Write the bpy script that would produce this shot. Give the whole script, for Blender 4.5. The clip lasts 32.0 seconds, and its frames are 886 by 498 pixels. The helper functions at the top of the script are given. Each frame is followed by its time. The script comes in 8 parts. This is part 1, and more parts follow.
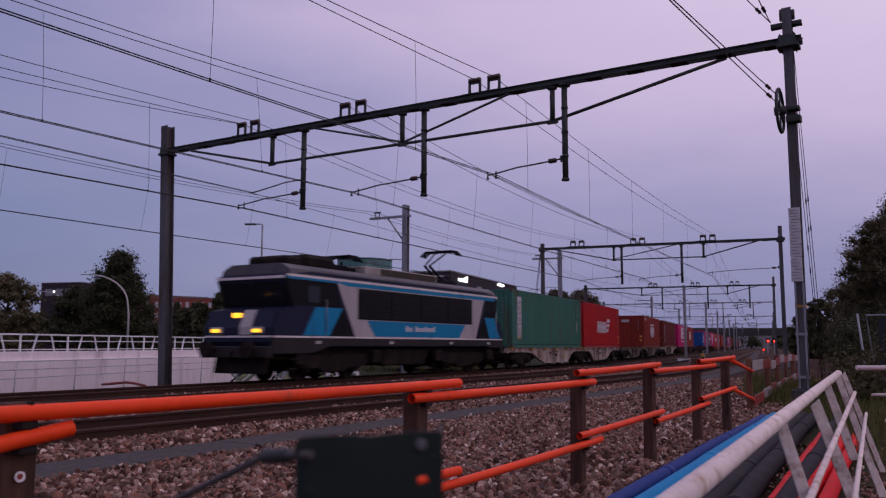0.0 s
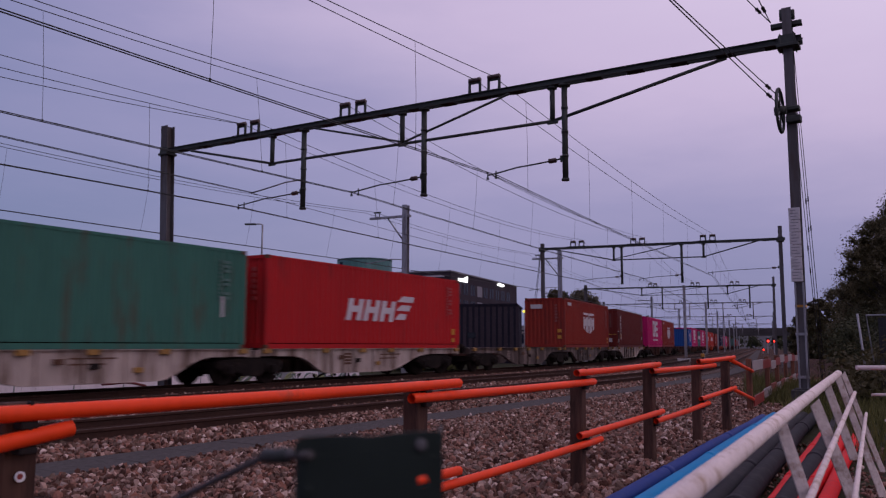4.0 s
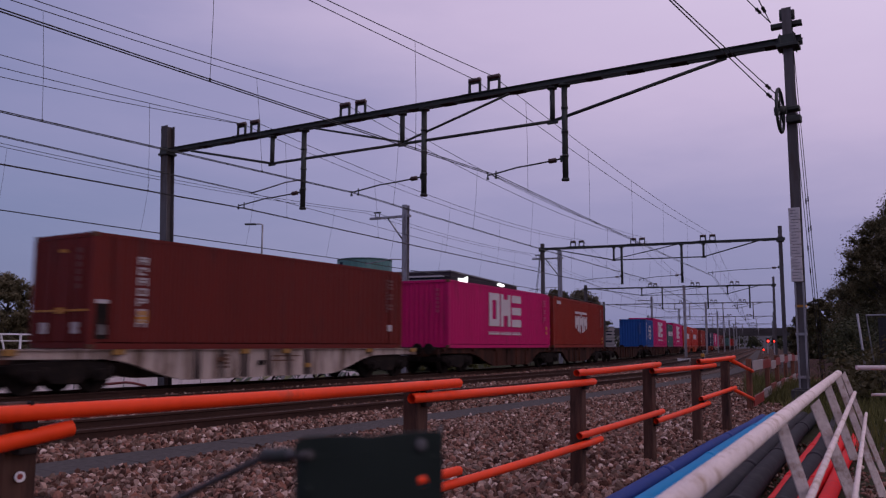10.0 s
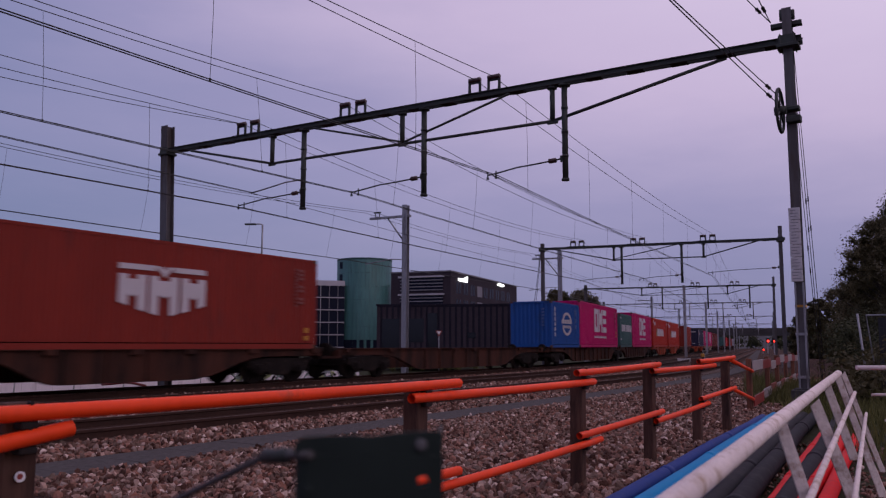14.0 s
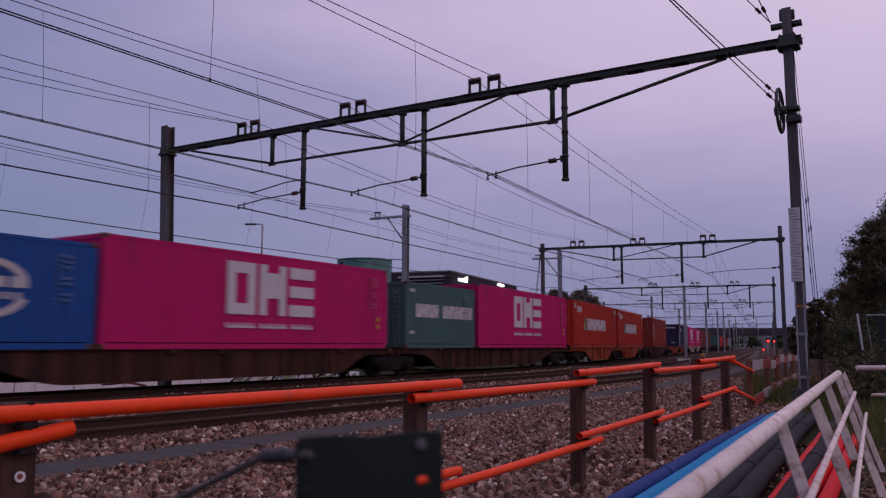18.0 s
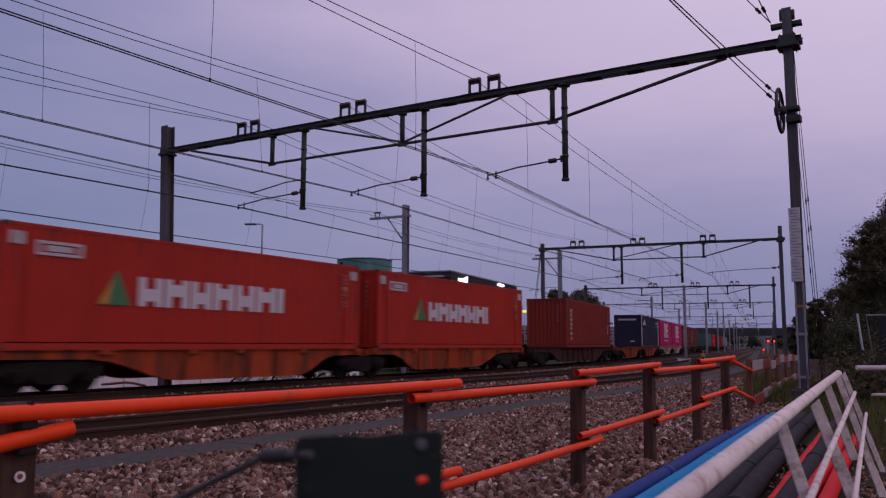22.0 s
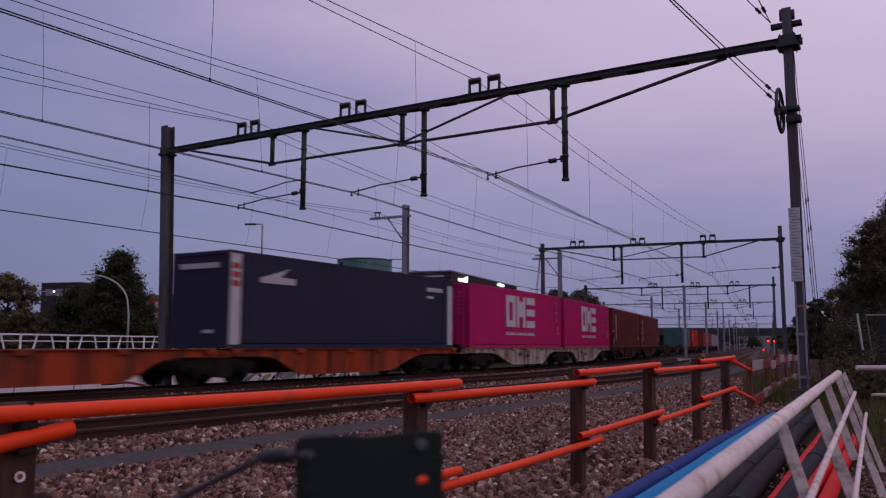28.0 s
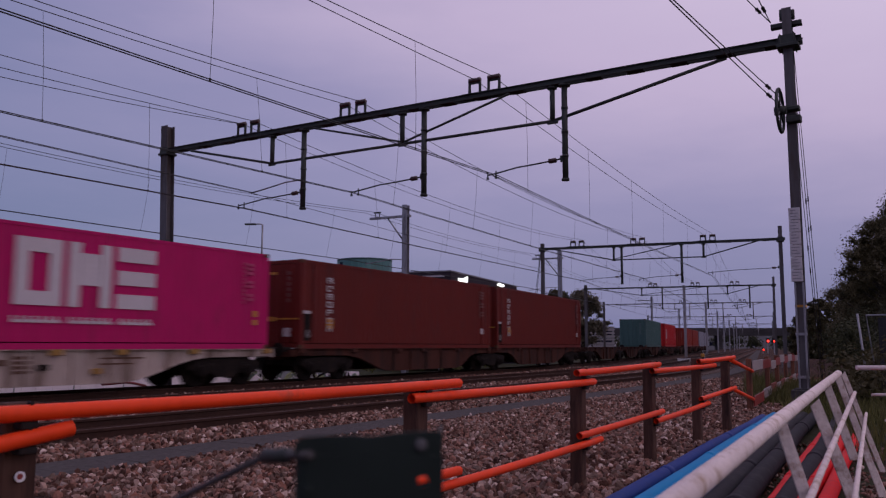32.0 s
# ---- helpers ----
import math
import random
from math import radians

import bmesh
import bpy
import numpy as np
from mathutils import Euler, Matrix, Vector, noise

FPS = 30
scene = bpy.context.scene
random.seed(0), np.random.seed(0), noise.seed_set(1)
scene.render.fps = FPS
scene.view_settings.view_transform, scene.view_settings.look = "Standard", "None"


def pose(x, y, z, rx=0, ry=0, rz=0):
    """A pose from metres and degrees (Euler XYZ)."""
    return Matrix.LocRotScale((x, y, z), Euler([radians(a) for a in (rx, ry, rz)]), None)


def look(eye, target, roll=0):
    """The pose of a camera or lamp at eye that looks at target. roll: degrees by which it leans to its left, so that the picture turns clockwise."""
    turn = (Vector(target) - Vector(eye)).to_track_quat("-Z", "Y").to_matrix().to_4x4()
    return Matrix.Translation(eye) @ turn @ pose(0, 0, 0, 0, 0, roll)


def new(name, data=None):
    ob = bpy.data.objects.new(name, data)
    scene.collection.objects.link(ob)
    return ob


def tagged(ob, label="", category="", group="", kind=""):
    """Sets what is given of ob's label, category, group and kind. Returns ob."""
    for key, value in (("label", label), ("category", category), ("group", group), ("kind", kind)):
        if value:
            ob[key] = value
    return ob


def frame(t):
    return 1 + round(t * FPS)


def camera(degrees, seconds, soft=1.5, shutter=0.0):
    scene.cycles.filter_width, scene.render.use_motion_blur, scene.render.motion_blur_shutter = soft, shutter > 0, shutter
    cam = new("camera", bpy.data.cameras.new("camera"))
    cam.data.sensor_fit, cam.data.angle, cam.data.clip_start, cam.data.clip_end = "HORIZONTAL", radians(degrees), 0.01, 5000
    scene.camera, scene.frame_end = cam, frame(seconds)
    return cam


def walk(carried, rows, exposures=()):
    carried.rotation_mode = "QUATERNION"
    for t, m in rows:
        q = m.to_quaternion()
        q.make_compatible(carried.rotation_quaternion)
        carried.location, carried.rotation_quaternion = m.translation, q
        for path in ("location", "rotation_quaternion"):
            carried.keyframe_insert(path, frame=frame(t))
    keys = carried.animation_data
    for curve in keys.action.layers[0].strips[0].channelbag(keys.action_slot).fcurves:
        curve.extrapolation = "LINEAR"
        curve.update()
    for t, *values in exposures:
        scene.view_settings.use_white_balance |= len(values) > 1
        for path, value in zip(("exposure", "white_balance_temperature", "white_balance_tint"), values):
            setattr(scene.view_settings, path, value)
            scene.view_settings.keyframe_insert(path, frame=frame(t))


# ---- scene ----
# ------------------------------------------------------------------ camera
cam = camera(56.8, 32.0, soft=1.25, shutter=0.8)
cam.data.dof.use_dof = True
cam.data.dof.focus_distance = 14.0
cam.data.dof.aperture_fstop = 4.5
EYE = (0.0, 0.0, 1.19)
VIEW = look(EYE, (0.0, 10.0, 1.19 + 10.0 * math.tan(radians(6.687))), 0.12)
walk(cam, [(0.0, VIEW), (32.0, VIEW)], [(0.0, 0.09, 6500, 10.0), (14.0, 0.05, 6500, 10.0), (32.0, -0.06, 6500, 10.0)])

# ------------------------------------------------------------------ line of the railway
# s runs along the near side of the passing train, away from the camera; lat is the offset to the right of it.
STEP = 0.5
GRID = np.arange(-400.0, 900.0, STEP)
BEND = np.interp(GRID, [-400, -40, 0, 15, 30, 45, 60, 80, 900],
                 [-0.0012, -0.0012, -0.0012, -0.0007, -0.0045, -0.0060, -0.0012, 0.0, 0.0])
TURN = np.cumsum(BEND) * STEP
ZERO = int(400 / STEP)
TURN = TURN - TURN[ZERO] + 0.5673
LX = np.cumsum(np.sin(TURN)) * STEP
LY = np.cumsum(np.cos(TURN)) * STEP
LX = LX - LX[ZERO] - 17.923 * math.cos(0.5673)
LY = LY - LY[ZERO] + 17.923 * math.sin(0.5673)


def turn_at(s):
    return float(np.interp(s, GRID, TURN))


def on_line(s, lat=0.0, z=0.0):
    a = turn_at(s)
    return Vector((float(np.interp(s, GRID, LX)) + lat * math.cos(a), float(np.interp(s, GRID, LY)) - lat * math.sin(a), z))


def line_pose(s, lat=0.0, z=0.0):
    """Local x along the line (away from the camera), local y to its left, local z up."""
    p = on_line(s, lat, z)
    return Matrix.Translation(p) @ Matrix.Rotation(math.pi / 2 - turn_at(s), 4, "Z")


# the way that the train has gone at t seconds
def way_gone(t):
    u = t - 16.0
    return 8.809 * u + 0.0764 * u * u / 2 - 0.00338 * u ** 3 / 6 - 0.8 * (max(0.0, 2.2 - t) / 2.2) ** 1.3


# ------------------------------------------------------------------ sky and light
world = bpy.data.worlds.new("dusk_sky")
scene.world = world
world.use_nodes = True
wn = world.node_tree.nodes
wl = world.node_tree.links
wn.clear()


sky = wn.new("ShaderNodeTexSky")
sky.sky_type = "NISHITA"
sky.sun_disc = False
sky.sun_elevation = radians(4.0)
sky.sun_rotation = radians(135.0)
tc = wn.new("ShaderNodeTexCoord")
sep = wn.new("ShaderNodeSeparateXYZ")
wl.new(tc.outputs["Generated"], sep.inputs[0])
# the last light lies to the right: the sky brightens upwards, and faster on that side
mp = wn.new("ShaderNodeMapping")
mp.inputs["Rotation"].default_value = (0.25, 0.35, 0.0)
mp.inputs["Scale"].default_value = (1.0, 1.0, 3.6)
wl.new(tc.outputs["Generated"], mp.inputs[0])
cl = wn.new("ShaderNodeTexNoise")
cl.inputs["Scale"].default_value = 2.6
cl.inputs["Detail"].default_value = 5.0
cl.inputs["Roughness"].default_value = 0.55
wl.new(mp.outputs[0], cl.inputs["Vector"])
cloud = wn.new("ShaderNodeMapRange")
cloud.inputs["To Min"].default_value = 0.085
cloud.inputs["To Max"].default_value = 0.275
wl.new(cl.outputs["Fac"], cloud.inputs["Value"])
slope = wn.new("ShaderNodeMapRange")
slope.inputs["From Min"].default_value = -0.5
slope.inputs["From Max"].default_value = 0.5
slope.inputs["To Min"].default_value = 0.33
slope.inputs["To Max"].default_value = 1.53
wl.new(sep.outputs["X"], slope.inputs["Value"])
west = wn.new("ShaderNodeMapRange")
west.inputs["From Min"].default_value = -0.5
west.inputs["From Max"].default_value = 0.0
west.inputs["To Min"].default_value = -0.035
west.inputs["To Max"].default_value = 0.0
wl.new(sep.outputs["X"], west.inputs["Value"])
base = wn.new("ShaderNodeMath")
base.operation = "ADD"
wl.new(west.outputs[0], base.inputs[0])
wl.new(cloud.outputs[0], base.inputs[1])
mb = wn.new("ShaderNodeMath")
mb.operation = "MULTIPLY_ADD"
wl.new(sep.outputs["Z"], mb.inputs[0])
wl.new(slope.outputs[0], mb.inputs[1])
wl.new(base.outputs[0], mb.inputs[2])
ramp = wn.new("ShaderNodeValToRGB")
cr = ramp.color_ramp
cr.elements[0].position = 0.06
cr.elements[0].color = (0.112, 0.140, 0.318, 1)
cr.elements[1].position = 0.78
cr.elements[1].color = (0.65, 0.535, 0.735, 1)
for pos, col in ((0.20, (0.172, 0.188, 0.372, 1)), (0.36, (0.298, 0.270, 0.472, 1)), (0.54, (0.535, 0.432, 0.635, 1))):
    e = cr.elements.new(pos)
    e.color = col
wl.new(mb.outputs[0], ramp.inputs[0])
mix = wn.new("ShaderNodeMix")
mix.data_type = "RGBA"
mix.inputs["Factor"].default_value = 0.985
wl.new(sky.outputs[0], mix.inputs["A"])
wl.new(ramp.outputs[0], mix.inputs["B"])
bg = wn.new("ShaderNodeBackground")
bg.inputs["Strength"].default_value = 1.0
wl.new(mix.outputs["Result"], bg.inputs[0])
wo = wn.new("ShaderNodeOutputWorld")
wl.new(bg.outputs[0], wo.inputs[0])

sun = new("sun", bpy.data.lights.new("sun", "SUN"))
sun.data.energy = 0.12
sun.data.angle = radians(40)
sun.data.color = (1.0, 0.86, 0.86)
sun.matrix_world = look((40, -30, 30), (0, 10, 0))


# ------------------------------------------------------------------ materials
def mat(name, color, rough=0.6, metal=0.0, spread=0.25, big=1.2, fine=14.0, bump=0.15, dirt=None, dirt_amount=0.0,
        streak=False, random_tone=0.0, spec=0.5, emit=0.0, gap=0.02):
    """A painted, rusty or mineral surface with variation at two scales and a fine relief."""
    m = bpy.data.materials.new(name)
    m.use_nodes = True
    nt = m.node_tree
    n, l = nt.nodes, nt.links
    b = n["Principled BSDF"]
    b.inputs["Roughness"].default_value = rough
    b.inputs["Metallic"].default_value = metal
    b.inputs["Specular IOR Level"].default_value = spec
    if emit:
        b.inputs["Base Color"].default_value = (*color, 1)
        b.inputs["Emission Color"].default_value = (*color, 1)
        b.inputs["Emission Strength"].default_value = emit
        return m
    tex = n.new("ShaderNodeTexCoord")
    vec = tex.outputs["Object"]
    mapn = n.new("ShaderNodeMapping")
    if streak:
        mapn.inputs["Scale"].default_value = (1.0, 1.0, 0.16)
    l.new(vec, mapn.inputs[0])
    a = n.new("ShaderNodeTexNoise")
    a.inputs["Scale"].default_value = big
    a.inputs["Detail"].default_value = 5.0
    l.new(mapn.outputs[0], a.inputs["Vector"])
    f = n.new("ShaderNodeTexNoise")
    f.inputs["Scale"].default_value = fine
    f.inputs["Detail"].default_value = 4.0
    l.new(mapn.outputs[0], f.inputs["Vector"])
    add = n.new("ShaderNodeMath")
    add.operation = "ADD"
    l.new(a.outputs["Fac"], add.inputs[0])
    l.new(f.outputs["Fac"], add.inputs[1])
    rng = n.new("ShaderNodeMapRange")
    rng.inputs["From Min"].default_value = 0.6
    rng.inputs["From Max"].default_value = 1.4
    rng.inputs["To Min"].default_value = 1.0 - spread
    rng.inputs["To Max"].default_value = 1.0 + spread
    l.new(add.outputs[0], rng.inputs["Value"])
    val = rng.outputs[0]
    if random_tone:
        oi = n.new("ShaderNodeObjectInfo")
        rr = n.new("ShaderNodeMapRange")
        rr.inputs["To Min"].default_value = 1.0 - random_tone
        rr.inputs["To Max"].default_value = 1.0 + random_tone
        l.new(oi.outputs["Random"], rr.inputs["Value"])
        mm = n.new("ShaderNodeMath")
        mm.operation = "MULTIPLY"
        l.new(val, mm.inputs[0])
        l.new(rr.outputs[0], mm.inputs[1])
        val = mm.outputs[0]
    sc = n.new("ShaderNodeVectorMath")
    sc.operation = "SCALE"
    sc.inputs[0].default_value = color
    l.new(val, sc.inputs["Scale"])
    out = sc.outputs[0]
    if dirt:
        d = n.new("ShaderNodeTexNoise")
        d.inputs["Scale"].default_value = big * 2.3
        d.inputs["Detail"].default_value = 8.0
        d.inputs["Roughness"].default_value = 0.7
        l.new(mapn.outputs[0], d.inputs["Vector"])
        dr = n.new("ShaderNodeMapRange")
        dr.inputs["From Min"].default_value = 0.62 - dirt_amount * 0.3
        dr.inputs["From Max"].default_value = 0.75 - dirt_amount * 0.2
        l.new(d.outputs["Fac"], dr.inputs["Value"])
        mx = n.new("ShaderNodeMix")
        mx.data_type = "RGBA"
        l.new(dr.outputs[0], mx.inputs["Factor"])
        l.new(out, mx.inputs["A"])
        mx.inputs["B"].default_value = (*dirt, 1)
        out = mx.outputs["Result"]
    l.new(out, b.inputs["Base Color"])
    rr2 = n.new("ShaderNodeMapRange")
    rr2.inputs["To Min"].default_value = max(0.05, rough - 0.12)
    rr2.inputs["To Max"].default_value = min(1.0, rough + 0.12)
    l.new(f.outputs["Fac"], rr2.inputs["Value"])
    l.new(rr2.outputs[0], b.inputs["Roughness"])
    if bump:
        bp = n.new("ShaderNodeBump")
        bp.inputs["Strength"].default_value = bump
        bp.inputs["Distance"].default_value = gap
        l.new(f.outputs["Fac"], bp.inputs["Height"])
        l.new(bp.outputs[0], b.inputs["Normal"])
    return m


RUST = (0.10, 0.045, 0.025)
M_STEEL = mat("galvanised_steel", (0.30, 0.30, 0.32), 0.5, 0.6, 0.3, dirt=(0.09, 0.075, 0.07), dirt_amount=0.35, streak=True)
M_MAST = mat("weathered_mast_steel", (0.095, 0.090, 0.096), 0.6, 0.35, 0.35, dirt=(0.06, 0.045, 0.04), dirt_amount=0.5, streak=True)
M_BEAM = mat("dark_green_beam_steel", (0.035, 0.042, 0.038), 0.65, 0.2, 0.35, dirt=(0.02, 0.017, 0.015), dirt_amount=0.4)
M_WIRE = mat("wire_copper_patina", (0.035, 0.036, 0.035), 0.6, 0.5, 0.2, bump=0)
M_INSUL = mat("brown_insulator", (0.05, 0.025, 0.02), 0.3, 0, 0.2)
M_RAIL = mat("rusty_rail_side", (0.048, 0.025, 0.019), 0.8, 0.0, 0.35, spec=0.12, dirt=(0.04, 0.022, 0.018), dirt_amount=0.4)
M_RAILTOP = mat("worn_rail_head", (0.075, 0.048, 0.038), 0.65, 0.1, 0.3, spec=0.2)
M_SLEEPER = mat("concrete_sleeper", (0.20, 0.15, 0.13), 0.9, 0, 0.3, spec=0.1, dirt=(0.10, 0.065, 0.05), dirt_amount=0.5)
M_CONC = mat("grey_concrete", (0.25, 0.25, 0.26), 0.9, 0, 0.25, dirt=(0.14, 0.13, 0.12), dirt_amount=0.35)
M_TROUGH = mat("gritty_dark_concrete_lids", (0.080, 0.074, 0.072), 0.9, 0, 0.55, big=9.0, fine=70.0, bump=0.6, gap=0.01, spec=0.05, dirt=(0.085, 0.068, 0.060), dirt_amount=0.4)
M_ORANGE = mat("orange_plastic", (0.84, 0.058, 0.010), 0.5, 0, 0.12, spec=0.2, dirt=(0.50, 0.06, 0.02), dirt_amount=0.1, streak=False, bump=0.05)
M_POST = mat("brown_wooden_post", (0.088, 0.047, 0.036), 0.9, 0, 0.4, spec=0.08, big=3, fine=30, dirt=(0.035, 0.022, 0.019), dirt_amount=0.5, streak=True)
M_WHITE = mat("white_paint", (0.74, 0.73, 0.74), 0.5, 0, 0.1, dirt=(0.45, 0.42, 0.40), dirt_amount=0.2, streak=True)
M_WHITESTEEL = mat("worn_white_steel", (0.78, 0.67, 0.63), 0.6, 0, 0.12, big=5, fine=60, spec=0.15, dirt=(0.50, 0.37, 0.28), dirt_amount=0.38)
M_WALL = mat("white_panel_wall", (0.80, 0.71, 0.72), 0.85, 0, 0.10, big=0.4, dirt=(0.50, 0.42, 0.42), dirt_amount=0.3, streak=True)
M_REDBOARD = mat("red_board", (0.24, 0.028, 0.022), 0.55, 0, 0.2, dirt=(0.2, 0.04, 0.03), dirt_amount=0.3)
M_WHITEBOARD = mat("white_board", (0.34, 0.29, 0.29), 0.55, 0, 0.15, dirt=(0.3, 0.27, 0.26), dirt_amount=0.3)
M_BLACK = mat("black_rubber", (0.018, 0.018, 0.020), 0.6, 0, 0.3)
M_DARKGREEN = mat("dark_green_steel", (0.017, 0.025, 0.022), 0.6, 0.0, 0.25, spec=0.15, dirt=(0.016, 0.017, 0.015), dirt_amount=0.3)
M_UNDER = mat("sooty_running_gear", (0.014, 0.011, 0.010), 0.85, 0.0, 0.4, spec=0.1, dirt=(0.030, 0.020, 0.016), dirt_amount=0.4)
M_YELLOW = mat("yellow_paint", (0.46, 0.21, 0.022), 0.5, 0, 0.15)
M_PLASTICGREY = mat("grey_plate", (0.50, 0.48, 0.50), 0.6, 0, 0.12, big=4, dirt=(0.33, 0.31, 0.32), dirt_amount=0.3)
M_GLASS_DARK = mat("dark_window_glass", (0.012, 0.014, 0.018), 0.12, 0, 0.1, bump=0, spec=0.35)
M_RUSTFIT = mat("rusty_fitting", RUST, 0.85, 0.2, 0.4)
M_BARS = mat("faded_white_lettering", (0.44, 0.41, 0.42), 0.6, 0, 0.12, big=5)


# ------------------------------------------------------------------ mesh tools
def obj(name, bm, material, parent=None, label="", smooth=False):
    me = bpy.data.meshes.new(name)
    bm.to_mesh(me)
    bm.free()
    for m in (material if isinstance(material, (list, tuple)) else [material]):
        me.materials.append(m)
    if smooth:
        me.polygons.foreach_set("use_smooth", [True] * len(me.polygons))
    ob = new(name, me)
    if parent is not None:
        ob.parent = parent
    if label:
        tagged(ob, label)
    return ob


def split_part(name, bm, material, parent):
    """Each separate piece of the bmesh becomes a mesh of its own."""
    bm.verts.index_update()
    left = set(bm.verts)
    ob = None
    while left:
        todo = [next(iter(left))]
        seen = set(todo)
        while todo:
            v = todo.pop()
            for e in v.link_edges:
                w = e.other_vert(v)
                if w not in seen:
                    seen.add(w)
                    todo.append(w)
        left -= seen
        order = sorted(seen, key=lambda v: v.index)
        at = {v: i for i, v in enumerate(order)}
        faces = [[at[v] for v in f.verts] for f in bm.faces if f.verts[0] in seen]
        me = from_arrays(name, [tuple(v.co) for v in order], faces, material)
        ob = new(name, me)
        ob.parent = parent
    bm.free()
    return ob


def part(name, bm, material, parent, label="", smooth=False):
    if name in ("logo_shape", "locking_bolster", "identity_plate", "white_band"):
        return split_part(name, bm, material, parent)
    ob = obj(name, bm, material, parent, label, smooth)
    if name in ("lettering", "caption", "text_bars", "warning_mark"):
        tagged(ob, label, kind="stuff")
    return ob


def empty(name, m=None):
    ob = new(name)
    ob.empty_display_size = 0.3
    if m is not None:
        ob.matrix_basis = m
    return ob


def put(name, me, parent, m=None, label=""):
    """An object of its own on a mesh that alike pieces share."""
    ob = new(name, me)
    ob.parent = parent
    if m is not None:
        ob.matrix_basis = m
    if label:
        tagged(ob, label)
    return ob


def mesh_of(name, bm, material, smooth=False):
    me = bpy.data.meshes.new(name)
    bm.to_mesh(me)
    bm.free()
    for m in (material if isinstance(material, (list, tuple)) else [material]):
        me.materials.append(m)
    if smooth:
        me.polygons.foreach_set("use_smooth", [True] * len(me.polygons))
    return me


def box(bm, x0, x1, y0, y1, z0, z1, bevel=0.0, m=None, mi=0):
    vs = [bm.verts.new((x, y, z)) for z in (z0, z1) for y in (y0, y1) for x in (x0, x1)]
    fs = [bm.faces.new([vs[i] for i in f]) for f in
          ((0, 2, 3, 1), (4, 5, 7, 6), (0, 1, 5, 4), (2, 6, 7, 3), (0, 4, 6, 2), (1, 3, 7, 5))]
    for f in fs:
        f.material_index = mi
    if bevel:
        es = list({e for f in fs for e in f.edges})
        out = bmesh.ops.bevel(bm, geom=es, offset=bevel, segments=1, affect="EDGES", profile=0.5)
        vs = list({v for f in out["faces"] for v in f.verts} | {v for v in vs if v.is_valid})
        for f in out["faces"]:
            f.material_index = mi
    if m is not None:
        bmesh.ops.transform(bm, matrix=m, verts=[v for v in vs if v.is_valid])
    return vs


def tube(bm, pts, r, n=8, cap=True, mi=0, closed=False):
    """A round bar along points; r one radius or one a point."""
    pts = [Vector(p) for p in pts]
    rs = r if isinstance(r, (list, tuple)) else [r] * len(pts)
    rings = []
    up = None
    for i, p in enumerate(pts):
        a = pts[max(i - 1, 0)]
        b = pts[min(i + 1, len(pts) - 1)]
        d = (b - a).normalized()
        if up is None:
            up = Vector((0, 0, 1)) if abs(d.z) < 0.9 else Vector((1, 0, 0))
        side = d.cross(up).normalized()
        up = side.cross(d).normalized()
        rings.append([bm.verts.new(p + rs[i] * (math.cos(2 * math.pi * k / n) * side + math.sin(2 * math.pi * k / n) * up)) for k in range(n)])
    for a, b in zip(rings, rings[1:]):
        for k in range(n):
            f = bm.faces.new((a[k], a[(k + 1) % n], b[(k + 1) % n], b[k]))
            f.material_index = mi
            f.smooth = n > 5
    if cap:
        bm.faces.new(list(reversed(rings[0]))).material_index = mi
        bm.faces.new(rings[-1]).material_index = mi
    return rings


def prism(bm, outline, depth0, depth1, axes="xz", mi=0):
    """A plate cut to an outline (list of 2D points) in the plane of two axes, thick along the third."""
    def v(p, d):
        if axes == "xz":
            return (p[0], d, p[1])
        if axes == "yz":
            return (d, p[0], p[1])
        return (p[0], p[1], d)
    a = [bm.verts.new(v(p, depth0)) for p in outline]
    b = [bm.verts.new(v(p, depth1)) for p in outline]
    n = len(outline)
    fs = [bm.faces.new(a), bm.faces.new(list(reversed(b)))]
    fs += [bm.faces.new((a[i], b[i], b[(i + 1) % n], a[(i + 1) % n])) for i in range(n)]
    for f in fs:
        f.material_index = mi
    bmesh.ops.recalc_face_normals(bm, faces=fs)
    return a + b


def from_arrays(name, verts, faces, material, smooth=False):
    me = bpy.data.meshes.new(name)
    me.from_pydata([tuple(v) for v in verts], [], [tuple(f) for f in faces])
    me.materials.append(material)
    if smooth:
        me.polygons.foreach_set("use_smooth", [True] * len(me.polygons))
    me.update()
    return me


# ------------------------------------------------------------------ ground, ballast and tracks
NEAR_TRACK = ([-60, 0, 20, 40, 90, 500], [6.45, 6.5, 6.95, 7.2, 7.4, 8.6])
MID_TRACK = ([-60, 0, 20, 40, 90, 500], [2.2, 2.35, 2.75, 3.1, 3.6, 4.6])


def track_lat(which, s):
    if which == "train":
        return -1.22
    return float(np.interp(s, *(NEAR_TRACK if which == "near" else MID_TRACK)))


